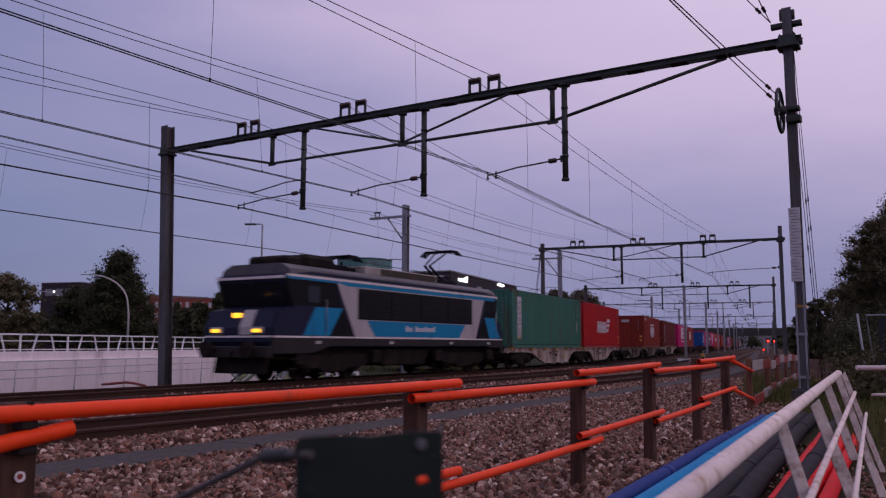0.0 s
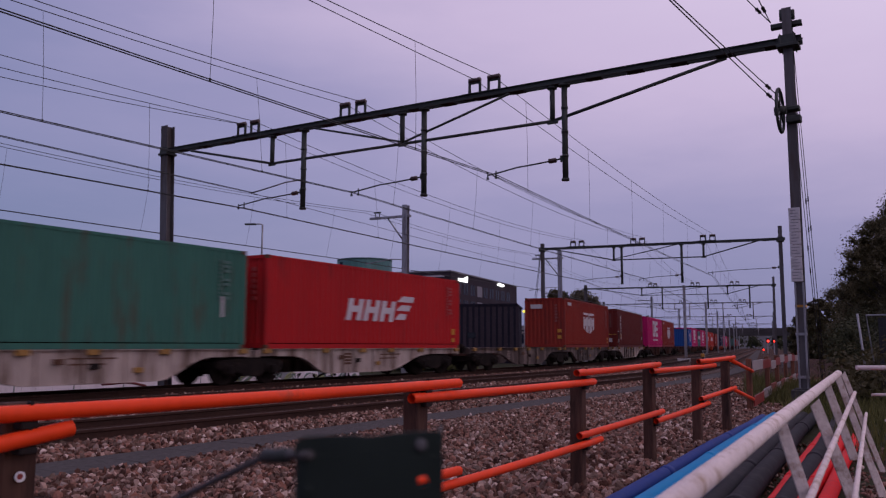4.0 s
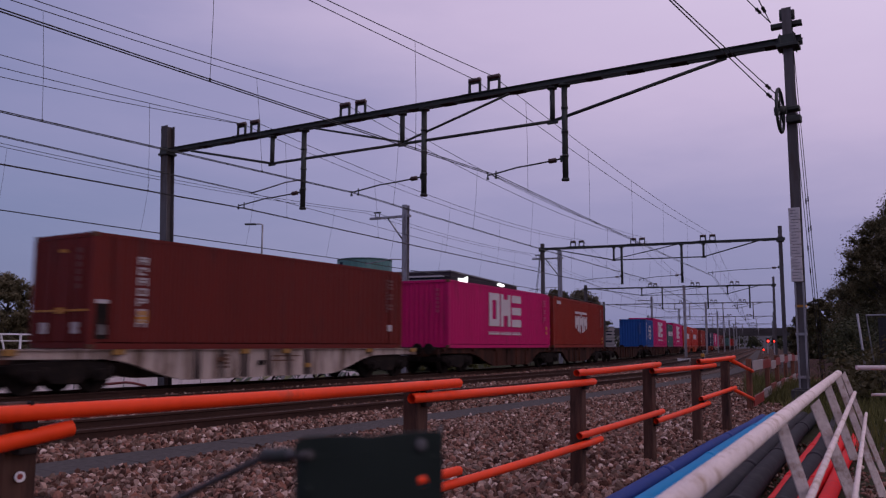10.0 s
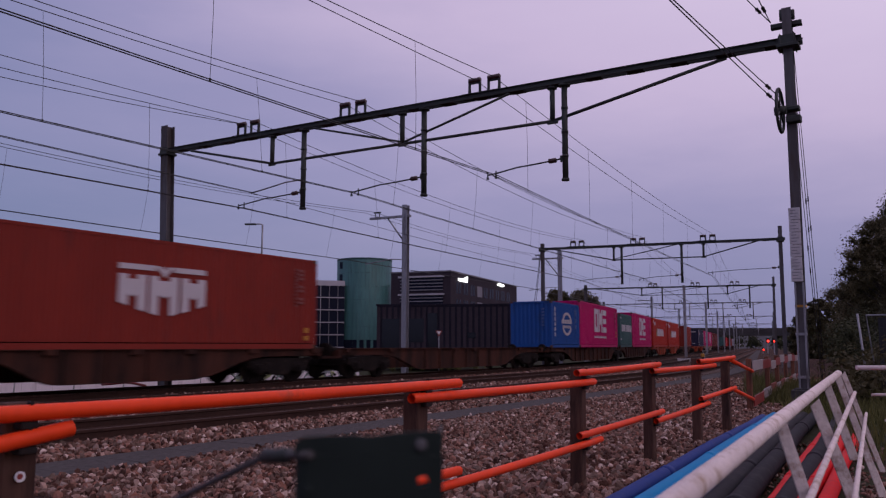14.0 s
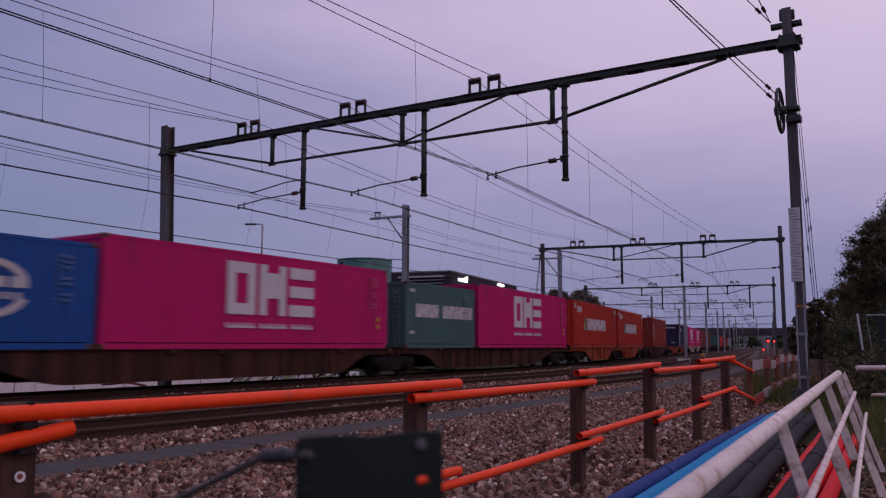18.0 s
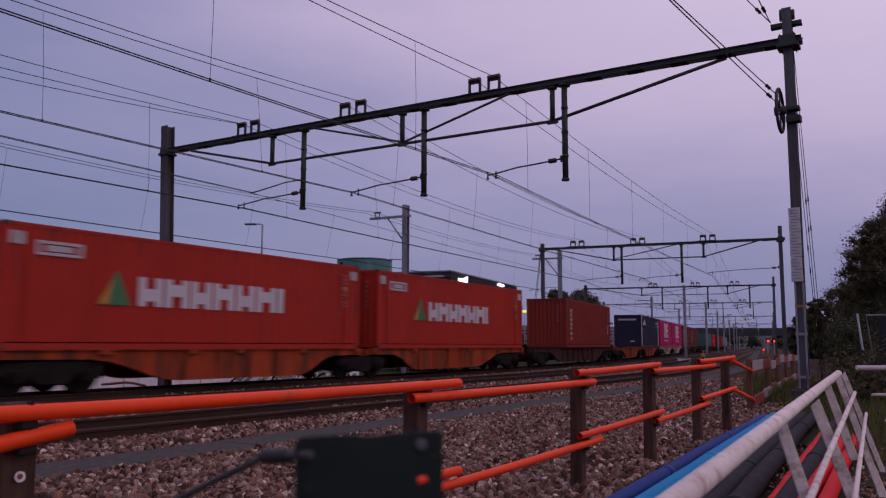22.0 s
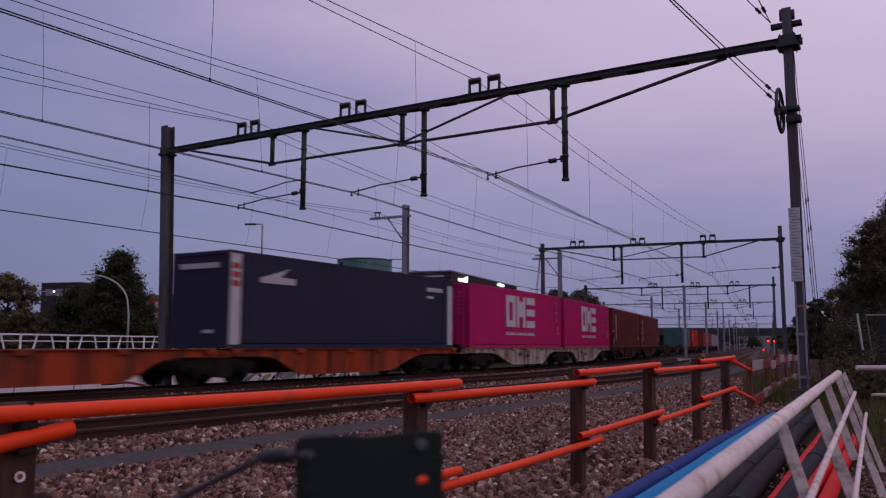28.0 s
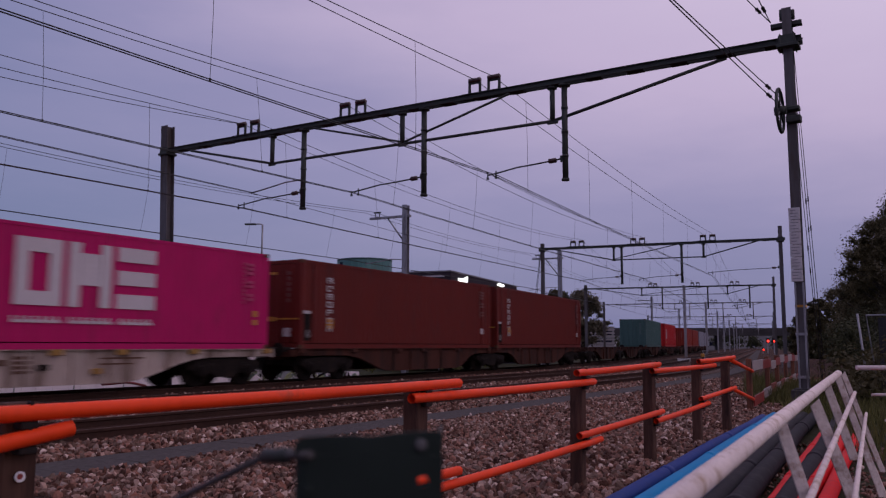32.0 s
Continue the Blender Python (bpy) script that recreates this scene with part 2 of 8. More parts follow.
def ballast_material():
    m = bpy.data.materials.new("ballast")
    m.use_nodes = True
    n, l = m.node_tree.nodes, m.node_tree.links
    b = n["Principled BSDF"]
    b.inputs["Roughness"].default_value = 0.95
    b.inputs["Specular IOR Level"].default_value = 0.05
    tex = n.new("ShaderNodeTexCoord")
    v = n.new("ShaderNodeTexVoronoi")
    v.inputs["Scale"].default_value = 17.0
    l.new(tex.outputs["Object"], v.inputs["Vector"])
    sp = n.new("ShaderNodeSeparateColor")
    l.new(v.outputs["Color"], sp.inputs[0])
    r = n.new("ShaderNodeValToRGB")
    # darker than the loose stones: shade in their gaps is put into this colour
    r.color_ramp.elements[0].color = (0.016, 0.009, 0.008, 1)
    r.color_ramp.elements[1].color = (0.19, 0.13, 0.10, 1)
    for pos, col in ((0.3, (0.055, 0.031, 0.026, 1)), (0.6, (0.088, 0.062, 0.054, 1)), (0.85, (0.13, 0.066, 0.049, 1))):
        e = r.color_ramp.elements.new(pos)
        e.color = col
    l.new(sp.outputs[0], r.inputs[0])
    nz = n.new("ShaderNodeTexNoise")
    nz.inputs["Scale"].default_value = 0.6
    nz.inputs["Detail"].default_value = 4
    l.new(tex.outputs["Object"], nz.inputs["Vector"])
    rg = n.new("ShaderNodeMapRange")
    rg.inputs["To Min"].default_value = 0.55
    rg.inputs["To Max"].default_value = 1.3
    l.new(nz.outputs["Fac"], rg.inputs["Value"])
    sc = n.new("ShaderNodeVectorMath")
    sc.operation = "SCALE"
    l.new(r.outputs[0], sc.inputs[0])
    l.new(rg.outputs[0], sc.inputs["Scale"])
    l.new(sc.outputs[0], b.inputs["Base Color"])
    bp = n.new("ShaderNodeBump")
    bp.invert = True
    bp.inputs["Strength"].default_value = 1.0
    bp.inputs["Distance"].default_value = 0.05
    l.new(v.outputs["Distance"], bp.inputs["Height"])
    l.new(bp.outputs[0], b.inputs["Normal"])
    return m


def stone_material():
    m = bpy.data.materials.new("ballast_stone")
    m.use_nodes = True
    n, l = m.node_tree.nodes, m.node_tree.links
    b = n["Principled BSDF"]
    b.inputs["Roughness"].default_value = 0.9
    b.inputs["Specular IOR Level"].default_value = 0.15
    g = n.new("ShaderNodeNewGeometry")
    r = n.new("ShaderNodeValToRGB")
    r.color_ramp.elements[0].color = (0.040, 0.020, 0.015, 1)
    r.color_ramp.elements[1].color = (0.60, 0.48, 0.42, 1)
    for pos, col in ((0.22, (0.085, 0.038, 0.026, 1)), (0.45, (0.13, 0.090, 0.070, 1)), (0.68, (0.215, 0.095, 0.066, 1)), (0.86, (0.25, 0.185, 0.155, 1)), (0.95, (0.34, 0.22, 0.17, 1))):
        e = r.color_ramp.elements.new(pos)
        e.color = col
    l.new(g.outputs["Random Per Island"], r.inputs[0])
    tex = n.new("ShaderNodeTexCoord")
    nz = n.new("ShaderNodeTexNoise")
    nz.inputs["Scale"].default_value = 45
    nz.inputs["Detail"].default_value = 4
    l.new(tex.outputs["Object"], nz.inputs["Vector"])
    rg = n.new("ShaderNodeMapRange")
    rg.inputs["To Min"].default_value = 0.7
    rg.inputs["To Max"].default_value = 1.6
    l.new(nz.outputs["Fac"], rg.inputs["Value"])
    sc = n.new("ShaderNodeVectorMath")
    sc.operation = "SCALE"
    l.new(r.outputs[0], sc.inputs[0])
    l.new(rg.outputs[0], sc.inputs["Scale"])
    l.new(sc.outputs[0], b.inputs["Base Color"])
    return m


M_BALLAST = ballast_material()
M_STONE = stone_material()
M_GROUND = mat("rough_grass_ground", (0.030, 0.034, 0.017), 0.95, 0, 0.5, spec=0.05, big=0.25, fine=5, bump=0.7, dirt=(0.045, 0.036, 0.025), dirt_amount=0.5)

TROUGH0, TROUGH1 = 8.55, 9.55


def bed_z(lat):
    """Height of the ballast bed across the line."""
    return float(np.interp(lat, [-5.2, -3.6, -2.6, 7.9, 8.5, 9.6, 12.0, 14.2, 15.6], [-0.75, -0.27, -0.20, -0.20, -0.26, -0.26, -0.20, -0.13, -0.13]))


def ground_z(x, y):
    p = Vector((x, y))
    i = int(np.argmin((LX - x) ** 2 + (LY - y) ** 2))
    a = TURN[i]
    lat = (x - LX[i]) * math.cos(a) - (y - LY[i]) * math.sin(a)
    return float(np.interp(lat, [-16, -11, -5.5, 13.6, 15.2, 24, 40], [-2.6, -1.3, -0.85, -0.85, -0.14, -0.10, 0.25])), lat


def build_ground():
    xs = np.concatenate([np.linspace(-2500, -150, 8), np.linspace(-110, 120, 93), np.linspace(170, 2500, 8)])
    ys = np.concatenate([np.linspace(-600, -60, 6), np.linspace(-40, 200, 97), np.linspace(240, 800, 8), np.linspace(1100, 4000, 5)])
    verts, faces = [], []
    for y in ys:
        for x in xs:
            verts.append((x, y, ground_z(x, y)[0]))
    w = len(xs)
    for j in range(len(ys) - 1):
        for i in range(w - 1):
            faces.append((j * w + i, j * w + i + 1, (j + 1) * w + i + 1, (j + 1) * w + i))
    tagged(new("ground", from_arrays("ground", verts, faces, M_GROUND, True)), "rough grass and weeds beside the railway", "ground", kind="structure")


def build_bed():
    lats = [-5.2, -4.4, -3.6, -2.6, -1.2, 0.4, 2, 3.6, 5.2, 6.8, 7.9, 8.6, 9.3, 9.9, 11, 12, 13, 14.2, 15.6]
    ss = np.concatenate([np.arange(-90, 60, 1.0), np.arange(60, 420, 6.0)])
    verts, faces = [], []
    for s in ss:
        for la in lats:
            z = bed_z(la) + (0 if la < -5 or la > 15 else 0.02 * noise.noise(Vector((s * 0.7, la * 0.9, 0))))
            verts.append(on_line(s, la, z))
    w = len(lats)
    for j in range(len(ss) - 1):
        for i in range(w - 1):
            faces.append((j * w + i, j * w + i + 1, (j + 1) * w + i + 1, (j + 1) * w + i))
    tagged(new("ballast_bed", from_arrays("ballast_bed", verts, faces, M_BALLAST, True)), "reddish grey crushed stone ballast under the tracks", "ballast", kind="structure")


RAIL_PROFILE = [(-0.075, 0.0), (0.075, 0.0), (0.07, 0.018), (0.012, 0.032), (0.010, 0.118), (0.036, 0.132), (0.036, 0.165), (0.028, 0.172),
                (-0.028, 0.172), (-0.036, 0.165), (-0.036, 0.132), (-0.010, 0.118), (-0.012, 0.032), (-0.07, 0.018)]


def build_rail(which, side, parent):
    ss = np.concatenate([np.arange(-80, 90, 1.5), np.arange(90, 430, 8.0)])
    n = len(RAIL_PROFILE)
    verts, faces = [], []
    for s in ss:
        la = track_lat(which, s) + side * 0.7525
        for y, z in RAIL_PROFILE:
            verts.append(on_line(s, la + y, z - 0.172))
    for j in range(len(ss) - 1):
        for k in range(n):
            faces.append((j * n + k, j * n + (k + 1) % n, (j + 1) * n + (k + 1) % n, (j + 1) * n + k))
    me = from_arrays("rail", verts, faces, M_RAIL)
    me.materials.append(M_RAILTOP)
    for i, f in enumerate(me.polygons):
        if i % n == 7:
            f.material_index = 1
    ob = new("rail", me)
    ob.parent = parent
    return ob


def sleeper_mesh():
    bm = bmesh.new()
    prism(bm, [(-0.15, -0.2), (0.15, -0.2), (0.13, 0.0), (-0.13, 0.0)], -1.28, 1.28, "xz")
    box(bm, -0.10, 0.10, -0.88, -0.63, 0.0, 0.012)
    box(bm, -0.10, 0.10, 0.63, 0.88, 0.0, 0.012)
    return mesh_of("sleeper", bm, M_SLEEPER)


def build_tracks():
    me = sleeper_mesh()
    for which, words in (("near", "empty rusty rails on concrete sleepers in ballast"), ("mid", "middle railway track with brown rails in ballast"),
                         ("train", "railway track carrying the freight train")):
        t = tagged(empty("railway_track"), words, "railway track", "railway tracks", kind="structure")
        for side in (-1, 1):
            build_rail(which, side, t)
        for k in range(90):
            s = -2 + k * 0.62
            put("sleeper", me, t, line_pose(s, track_lat(which, s), -0.184))


def build_trough():
    t = tagged(empty("cable_trough"), "dark grey concrete cable trough with lids beside the track", "cable trough", kind="structure")
    bm = bmesh.new()
    L = 0.9985
    box(bm, -L / 2, L / 2, -0.49, 0.49, -0.05, 0.0, 0.004)
    me = mesh_of("lid", bm, M_TROUGH)
    mid = (TROUGH0 + TROUGH1) / 2
    for k in range(110):
        s = -6 + k * 1.0
        m = line_pose(s, mid, -0.215 + random.uniform(-0.002, 0.002)) @ pose(0, 0, 0, random.uniform(-0.15, 0.15), random.uniform(-0.1, 0.1), random.uniform(-0.2, 0.2))
        put("lid", me, t, m)
    verts, faces = [], []
    ss = np.arange(-40, 260, 2.0)
    for s in ss:
        for la, z in ((TROUGH0, -0.6), (TROUGH0, -0.235), (TROUGH1, -0.235), (TROUGH1, -0.6)):
            verts.append(on_line(s, la, z))
    for j in range(len(ss) - 1):
        for k in range(3):
            faces.append((j * 4 + k, j * 4 + k + 1, j * 4 + k + 5, j * 4 + k + 4))
    b = new("trough_wall", from_arrays("trough_wall", verts, faces, M_TROUGH))
    b.parent = t


def build_stones():
    """Loose stones lying on the bed where the camera stands nearest: one object of many islands."""
    rng = np.random.default_rng(5)
    base = []
    for k in range(10):
        bm = bmesh.new()
        bmesh.ops.create_icosphere(bm, subdivisions=1, radius=1.0)
        v = np.array([q.co for q in bm.verts])
        v *= rng.uniform(0.66, 1.28, (len(v), 1))
        v *= np.array([1.12, rng.uniform(0.6, 0.95), rng.uniform(0.45, 0.75)])
        f = np.array([[q.index for q in p.verts] for p in bm.faces])
        bm.free()
        base.append((v, f))
    V, F, off = [], [], 0

    def scatter(s0, s1, l0, l1, count, size):
        nonlocal off
        for _ in range(count):
            s, la = rng.uniform(s0, s1), rng.uniform(l0, l1)
            if TROUGH0 - 0.02 < la < TROUGH1 + 0.02 and rng.random() > 0.03:
                continue
            v, f = base[rng.integers(10)]
            q = Euler(rng.uniform(0, 6.28, 3)).to_matrix()
            r = size * rng.uniform(0.55, 1.40)
            p = on_line(s, la, bed_z(la) + r * rng.uniform(0.1, 0.75))
            V.append(v @ np.array(q).T * r + np.array(p))
            F.append(f + off)
            off += len(v)

    scatter(4.6, 9, 9.4, 15.5, 12500, 0.042)
    scatter(9, 18, 9.4, 15.2, 22000, 0.043)
    scatter(18, 36, 9.4, 14.8, 15000, 0.047)
    scatter(4, 14, 7.5, 8.62, 5500, 0.044)
    scatter(14, 34, 7.6, 8.62, 6500, 0.045)
    scatter(3, 30, 6.3, 7.6, 5000, 0.042)
    scatter(6.0, 12, 15.3, 19.0, 2800, 0.022)
    scatter(8, 44, 3.5, 5.9, 11000, 0.046)
    scatter(14, 40, 5.9, 6.4, 2500, 0.044)
    scatter(14, 50, -0.4, 2.0, 4000, 0.05)
    me = from_arrays("loose_stones", np.concatenate(V), np.concatenate(F), M_STONE)
    tagged(new("loose_ballast_stones", me), "loose crushed stones, reddish brown and grey, on the track bed", "ballast", kind="stuff")


build_ground()
build_bed()
build_trough()


# ------------------------------------------------------------------ overhead line
def strut_pose(s):
    """Local x to the right across the tracks, local y along the line away from the camera."""
    return Matrix.Translation(on_line(s)) @ Matrix.Rotation(-turn_at(s), 4, "Z")


def hmast(bm, h, w=0.32, m=None, z0=0.0):
    """A rolled H section standing upright."""
    a, f, k = w / 2, 0.022, 0.009
    out = [(-a, -a), (a, -a), (a, -a + f), (k, -a + f), (k, a - f), (a, a - f), (a, a), (-a, a), (-a, a - f), (-k, a - f), (-k, -a + f), (-a, -a + f)]
    vs = prism(bm, out, z0, h, "xy")
    if m is not None:
        bmesh.ops.transform(bm, matrix=m, verts=vs)


def insulator_frame(parent, x, y, z, tall=0.34):
    """Two upright frames, each with a ribbed insulator lying across its top."""
    for dx in (-0.31, 0.31):
        bm = bmesh.new()
        prism(bm, [(x + dx + q, z + v) for q, v in ((-0.24, 0.0), (-0.14, 0.0), (-0.14, tall - 0.05), (0.14, tall - 0.05), (0.14, 0.0), (0.24, 0.0), (0.2, 0.06), (0.2, tall), (-0.2, tall), (-0.2, 0.06))],
              y - 0.03, y + 0.03)
        f = part("wire_support", bm, M_BEAM, parent)
        bm = bmesh.new()
        pts, rs = [], []
        for i in range(13):
            pts.append((x + dx - 0.2 + i * 0.4 / 12, y, z + tall + 0.05))
            rs.append(0.045 if i in (0, 12) else (0.088 if i % 2 else 0.062))
        tube(bm, pts, rs, 8)
        part("insulator", bm, M_INSUL, f)
    bm = bmesh.new()
    box(bm, x - 0.72, x + 0.56, y - 0.07, y + 0.07, z - 0.02, z + 0.018)
    part("support_plate", bm, M_BEAM, parent)


def registration_arm(parent, x0, x1, y, z, zi):
    bm = bmesh.new()
    box(bm, x0 - 0.06, x0 + 0.04, y - 0.05, y + 0.05, z - 0.06, z + 0.10)
    tube(bm, [(x0, y, z + 0.03), (x0 - 0.22, y, z)], 0.022, 6)
    tube(bm, [(x0 - 0.36, y, z - 0.01), (x0 + (x1 - x0) * 0.42, y, z - 0.05), (x0 + (x1 - x0) * 0.62, y, z - 0.07), (x0 + (x1 - x0) * 0.9, y, z - 0.16), (x1 - 0.12, y, z - 0.20)], 0.022, 6)
    for d in (-0.12, 0.14):
        tube(bm, [(x1 + d, y, z - 0.10 - 0.05 * (d < 0)), (x1 + d, y, zi + 0.02)], 0.018, 6)
        box(bm, x1 + d - 0.03, x1 + d + 0.03, y - 0.02, y + 0.02, zi, zi + 0.06)
    a = part("registration_arm", bm, M_BEAM, parent)
    bm = bmesh.new()
    pts, rs = [], []
    for i in range(9):
        pts.append((x0 - 0.18 - i * 0.03, y, z - 0.01 * i / 8))
        rs.append(0.04 if i in (0, 8) else (0.075 if i % 2 else 0.06))
    tube(bm, pts, rs, 8)
    part("insulator", bm, M_INSUL, a)


M_BATTEN = mat("rust_brown_batten", (0.030, 0.018, 0.015), 0.8, 0.0, 0.35, spec=0.1)


def portal(s, left, right, struts, drops, arms, supports, ztop=8.45, zbase_l=-0.3, zbase_r=0.2, lean=0.0, mids=(), near=False, steel=None, mast_left=True, left_top=9.2, wide=0.25, wide_left=0.34):
    """Gantry over the tracks: two masts, a beam with hung ties, droppers with arms, and supports for the upper wires."""
    m = strut_pose(s)
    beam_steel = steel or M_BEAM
    t = tagged(empty("overhead_line_gantry", m), "dark steel portal gantry carrying overhead wires across the tracks", "gantry", "overhead line gantries")
    if mast_left:
        bm = bmesh.new()
        hmast(bm, left_top, wide_left, m=Matrix.Translation((left, 0, 0)) @ pose(0, 0, 0, 0, -lean, 0), z0=zbase_l)
        part("mast", bm, M_MAST, t)
    bm = bmesh.new()
    hmast(bm, 9.05, wide, m=Matrix.Translation((right, 0, 0)), z0=zbase_r)
    part("mast", bm, M_MAST, t)
    for x in mids:
        bm = bmesh.new()
        hmast(bm, 8.3, 0.3, m=Matrix.Translation((x, 0, 0)), z0=-0.3)
        part("mast", bm, M_STEEL, t, "grey galvanised middle mast")
    for x, z in ((left, zbase_l), (right, zbase_r)):
        bm = bmesh.new()
        box(bm, x - 0.26, x + 0.26, -0.26, 0.26, -0.9, z + 0.02, 0.02)
        box(bm, x - 0.2, x + 0.2, -0.2, 0.2, z + 0.02, z + 0.05)
        part("foundation", bm, M_FOOT if near else M_CONC, t)
    xb = left - 0.25 - (0.35 if lean else 0)
    # two channels set apart, flanges outwards, with batten plates across the open underside
    for sg in (-1, 1):
        bm = bmesh.new()
        prism(bm, [(sg * 0.085, ztop), (sg * 0.15, ztop), (sg * 0.15, ztop - 0.014), (sg * 0.097, ztop - 0.014), (sg * 0.097, ztop - 0.141), (sg * 0.15, ztop - 0.141),
                   (sg * 0.15, ztop - 0.155), (sg * 0.085, ztop - 0.155)], xb, right + 0.3, "yz")
        part("channel", bm, beam_steel, t)
    k = xb + 0.9
    while k < right - 0.3:
        bm = bmesh.new()
        box(bm, k, k + 0.42, -0.145, 0.145, ztop - 0.167, ztop - 0.156)
        part("batten", bm, M_BATTEN, t)
        k += 1.12 if near else 2.4
    for x in (left - (0.35 if lean else 0), right):
        bm = bmesh.new()
        box(bm, x - 0.24, x + 0.24, -0.24, 0.24, ztop - 0.25, ztop - 0.17, 0.01)
        box(bm, x - 0.19, x + 0.19, -0.20, -0.152, ztop - 0.17, ztop + 0.04)
        box(bm, x - 0.19, x + 0.19, 0.152, 0.20, ztop - 0.17, ztop + 0.04)
        for y in (-0.19, 0.19):
            for e in (-0.15, 0.15):
                tube(bm, [(x + e, y, ztop - 0.30), (x + e, y, ztop + 0.07)], 0.018, 6)
        part("clamp", bm, beam_steel, t)
    zb = ztop - 0.16
    for x in struts:
        bm = bmesh.new()
        tube(bm, [(x, 0, zb), (x, 0, 7.22)], 0.075, 8)
        tube(bm, [(x, 0, zb - 0.08), (x, 0, zb - 0.01)], 0.14, 8)
        box(bm, x - 0.16, x + 0.16, -0.03, 0.03, 7.12, 7.24, 0.02)
        part("strut", bm, beam_steel, t)
    if struts:
        pts = [(left + 0.9, 8.12), *[(x, 7.2) for x in struts], (right - 1.4, 8.12)]
        for a, b in zip(pts, pts[1:]):
            bm = bmesh.new()
            tube(bm, [(a[0], 0, a[1]), (b[0], 0, b[1])], 0.045, 6)
            part("tie_rod", bm, beam_steel, t)
        if len(struts) > 2:
            pairs = ((struts[1] - 3.5, struts[1]), (struts[1] + 3.6, struts[1] + 0.1))
        elif len(struts) == 2:
            pairs = ((struts[1] - 1.5, struts[0]),)
        else:
            pairs = ()
        for xa, xc in pairs:
            bm = bmesh.new()
            tube(bm, [(xa, 0, 8.17), (xc, 0, 7.26)], 0.035, 6)
            part("brace", bm, beam_steel, t)
    for x, z in drops:
        bm = bmesh.new()
        tube(bm, [(x, 0, zb), (x, 0, z)], 0.085, 8)
        tube(bm, [(x, 0, z - 0.01), (x, 0, z + 0.05)], 0.11, 8)
        tube(bm, [(x, 0, zb - 0.06), (x, 0, zb)], 0.17, 8)
        for q in (0.25, 0.5, 0.75):
            zz = zb + (z - zb) * q
            tube(bm, [(x, 0, zz - 0.03), (x, 0, zz + 0.03)], 0.10, 8)
        part("dropper", bm, beam_steel, t)
    for x0, x1, z in arms:
        registration_arm(t, x0, x1, 0.0, z, z - 0.32)
    for x in supports:
        insulator_frame(t, x, 0.0, ztop + 0.02, 0.34 if near else 0.30)
    return t


P1, P2 = 19.6, 55.3
M_FOOT = mat("dark_foundation", (0.055, 0.052, 0.056), 0.9, 0, 0.3, dirt=(0.03, 0.028, 0.026), dirt_amount=0.4)
portal(P1, -5.97, 15.0, (-1.13, 4.12, 9.02), ((0.25, 5.54), (4.9, 5.54), (9.37, 5.54)),
       ((0.2, -2.5, 6.10), (4.85, 2.35, 6.10), (9.3, 7.15, 6.12)), (-2.27, 2.23, 6.93), lean=2.4, near=True, wide=0.205, ztop=8.33)
portal(P2, -4.49, 11.66, (0.71, 6.80), ((1.26, 5.48), (5.35, 5.48)), ((1.2, -1.6, 6.0), (5.3, 2.6, 6.0), (11.5, 7.2, 6.3)), (-1.9, 2.4, 7.1), ztop=8.27, left_top=8.6, wide_left=0.24)
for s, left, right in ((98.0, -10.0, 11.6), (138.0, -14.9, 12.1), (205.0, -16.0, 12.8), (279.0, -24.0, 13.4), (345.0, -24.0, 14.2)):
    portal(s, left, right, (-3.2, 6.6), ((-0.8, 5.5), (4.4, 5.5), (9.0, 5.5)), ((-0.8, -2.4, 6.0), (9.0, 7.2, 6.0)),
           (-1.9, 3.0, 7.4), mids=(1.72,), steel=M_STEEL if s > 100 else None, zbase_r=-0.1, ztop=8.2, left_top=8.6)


def cantilever(s, lat, z, reach):
    t = tagged(empty("overhead_line_mast", strut_pose(s) @ Matrix.Translation((lat, 0, 0))),
               "grey galvanised steel mast with a short cantilever bracket", "mast", "overhead line masts")
    bm = bmesh.new()
    hmast(bm, z + 0.62, 0.3, z0=-1.1)
    part("mast", bm, M_STEEL, t)
    bm = bmesh.new()
    box(bm, -reach, 0.3, -0.09, 0.09, z - 0.06, z + 0.06)
    part("bracket", bm, M_STEEL, t)
    bm = bmesh.new()
    tube(bm, [(-reach * 0.5, 0, z - 0.06), (-0.15, 0, z - 1.35)], 0.045, 6)
    part("stay", bm, M_STEEL, t)
    bm = bmesh.new()
    x = -reach * 0.8
    for e in (-0.13, 0.13):
        box(bm, x + e - 0.02, x + e + 0.02, -0.02, 0.02, z + 0.06, z + 0.3)
    box(bm, x - 0.2, x + 0.2, -0.06, 0.06, z + 0.28, z + 0.36)
    part("wire_support", bm, M_BEAM, t)
    bm = bmesh.new()
    tube(bm, [(-0.15, 0, z - 2.4), (-0.9, 0, z - 2.35), (-2.6, 0, z - 2.55)], 0.03, 6)
    part("registration_arm", bm, M_STEEL, t)


bm = bmesh.new()
tube(bm, [strut_pose(P1) @ Vector(p) for p in ((-8.6, -0.6, -0.26), (-8.0, -0.75, -0.22), (-7.4, -0.5, -0.16), (-6.9, -0.6, -0.17), (-6.4, -0.45, -0.26))], 0.045, 8)
tagged(obj("red_hose", bm, M_REDBOARD), "red hose lying at the foot of the mast", "hose")

cantilever(37.2, -6.75, 8.25, 2.3)
cantilever(62.0, -4.85, 8.2, 2.3)


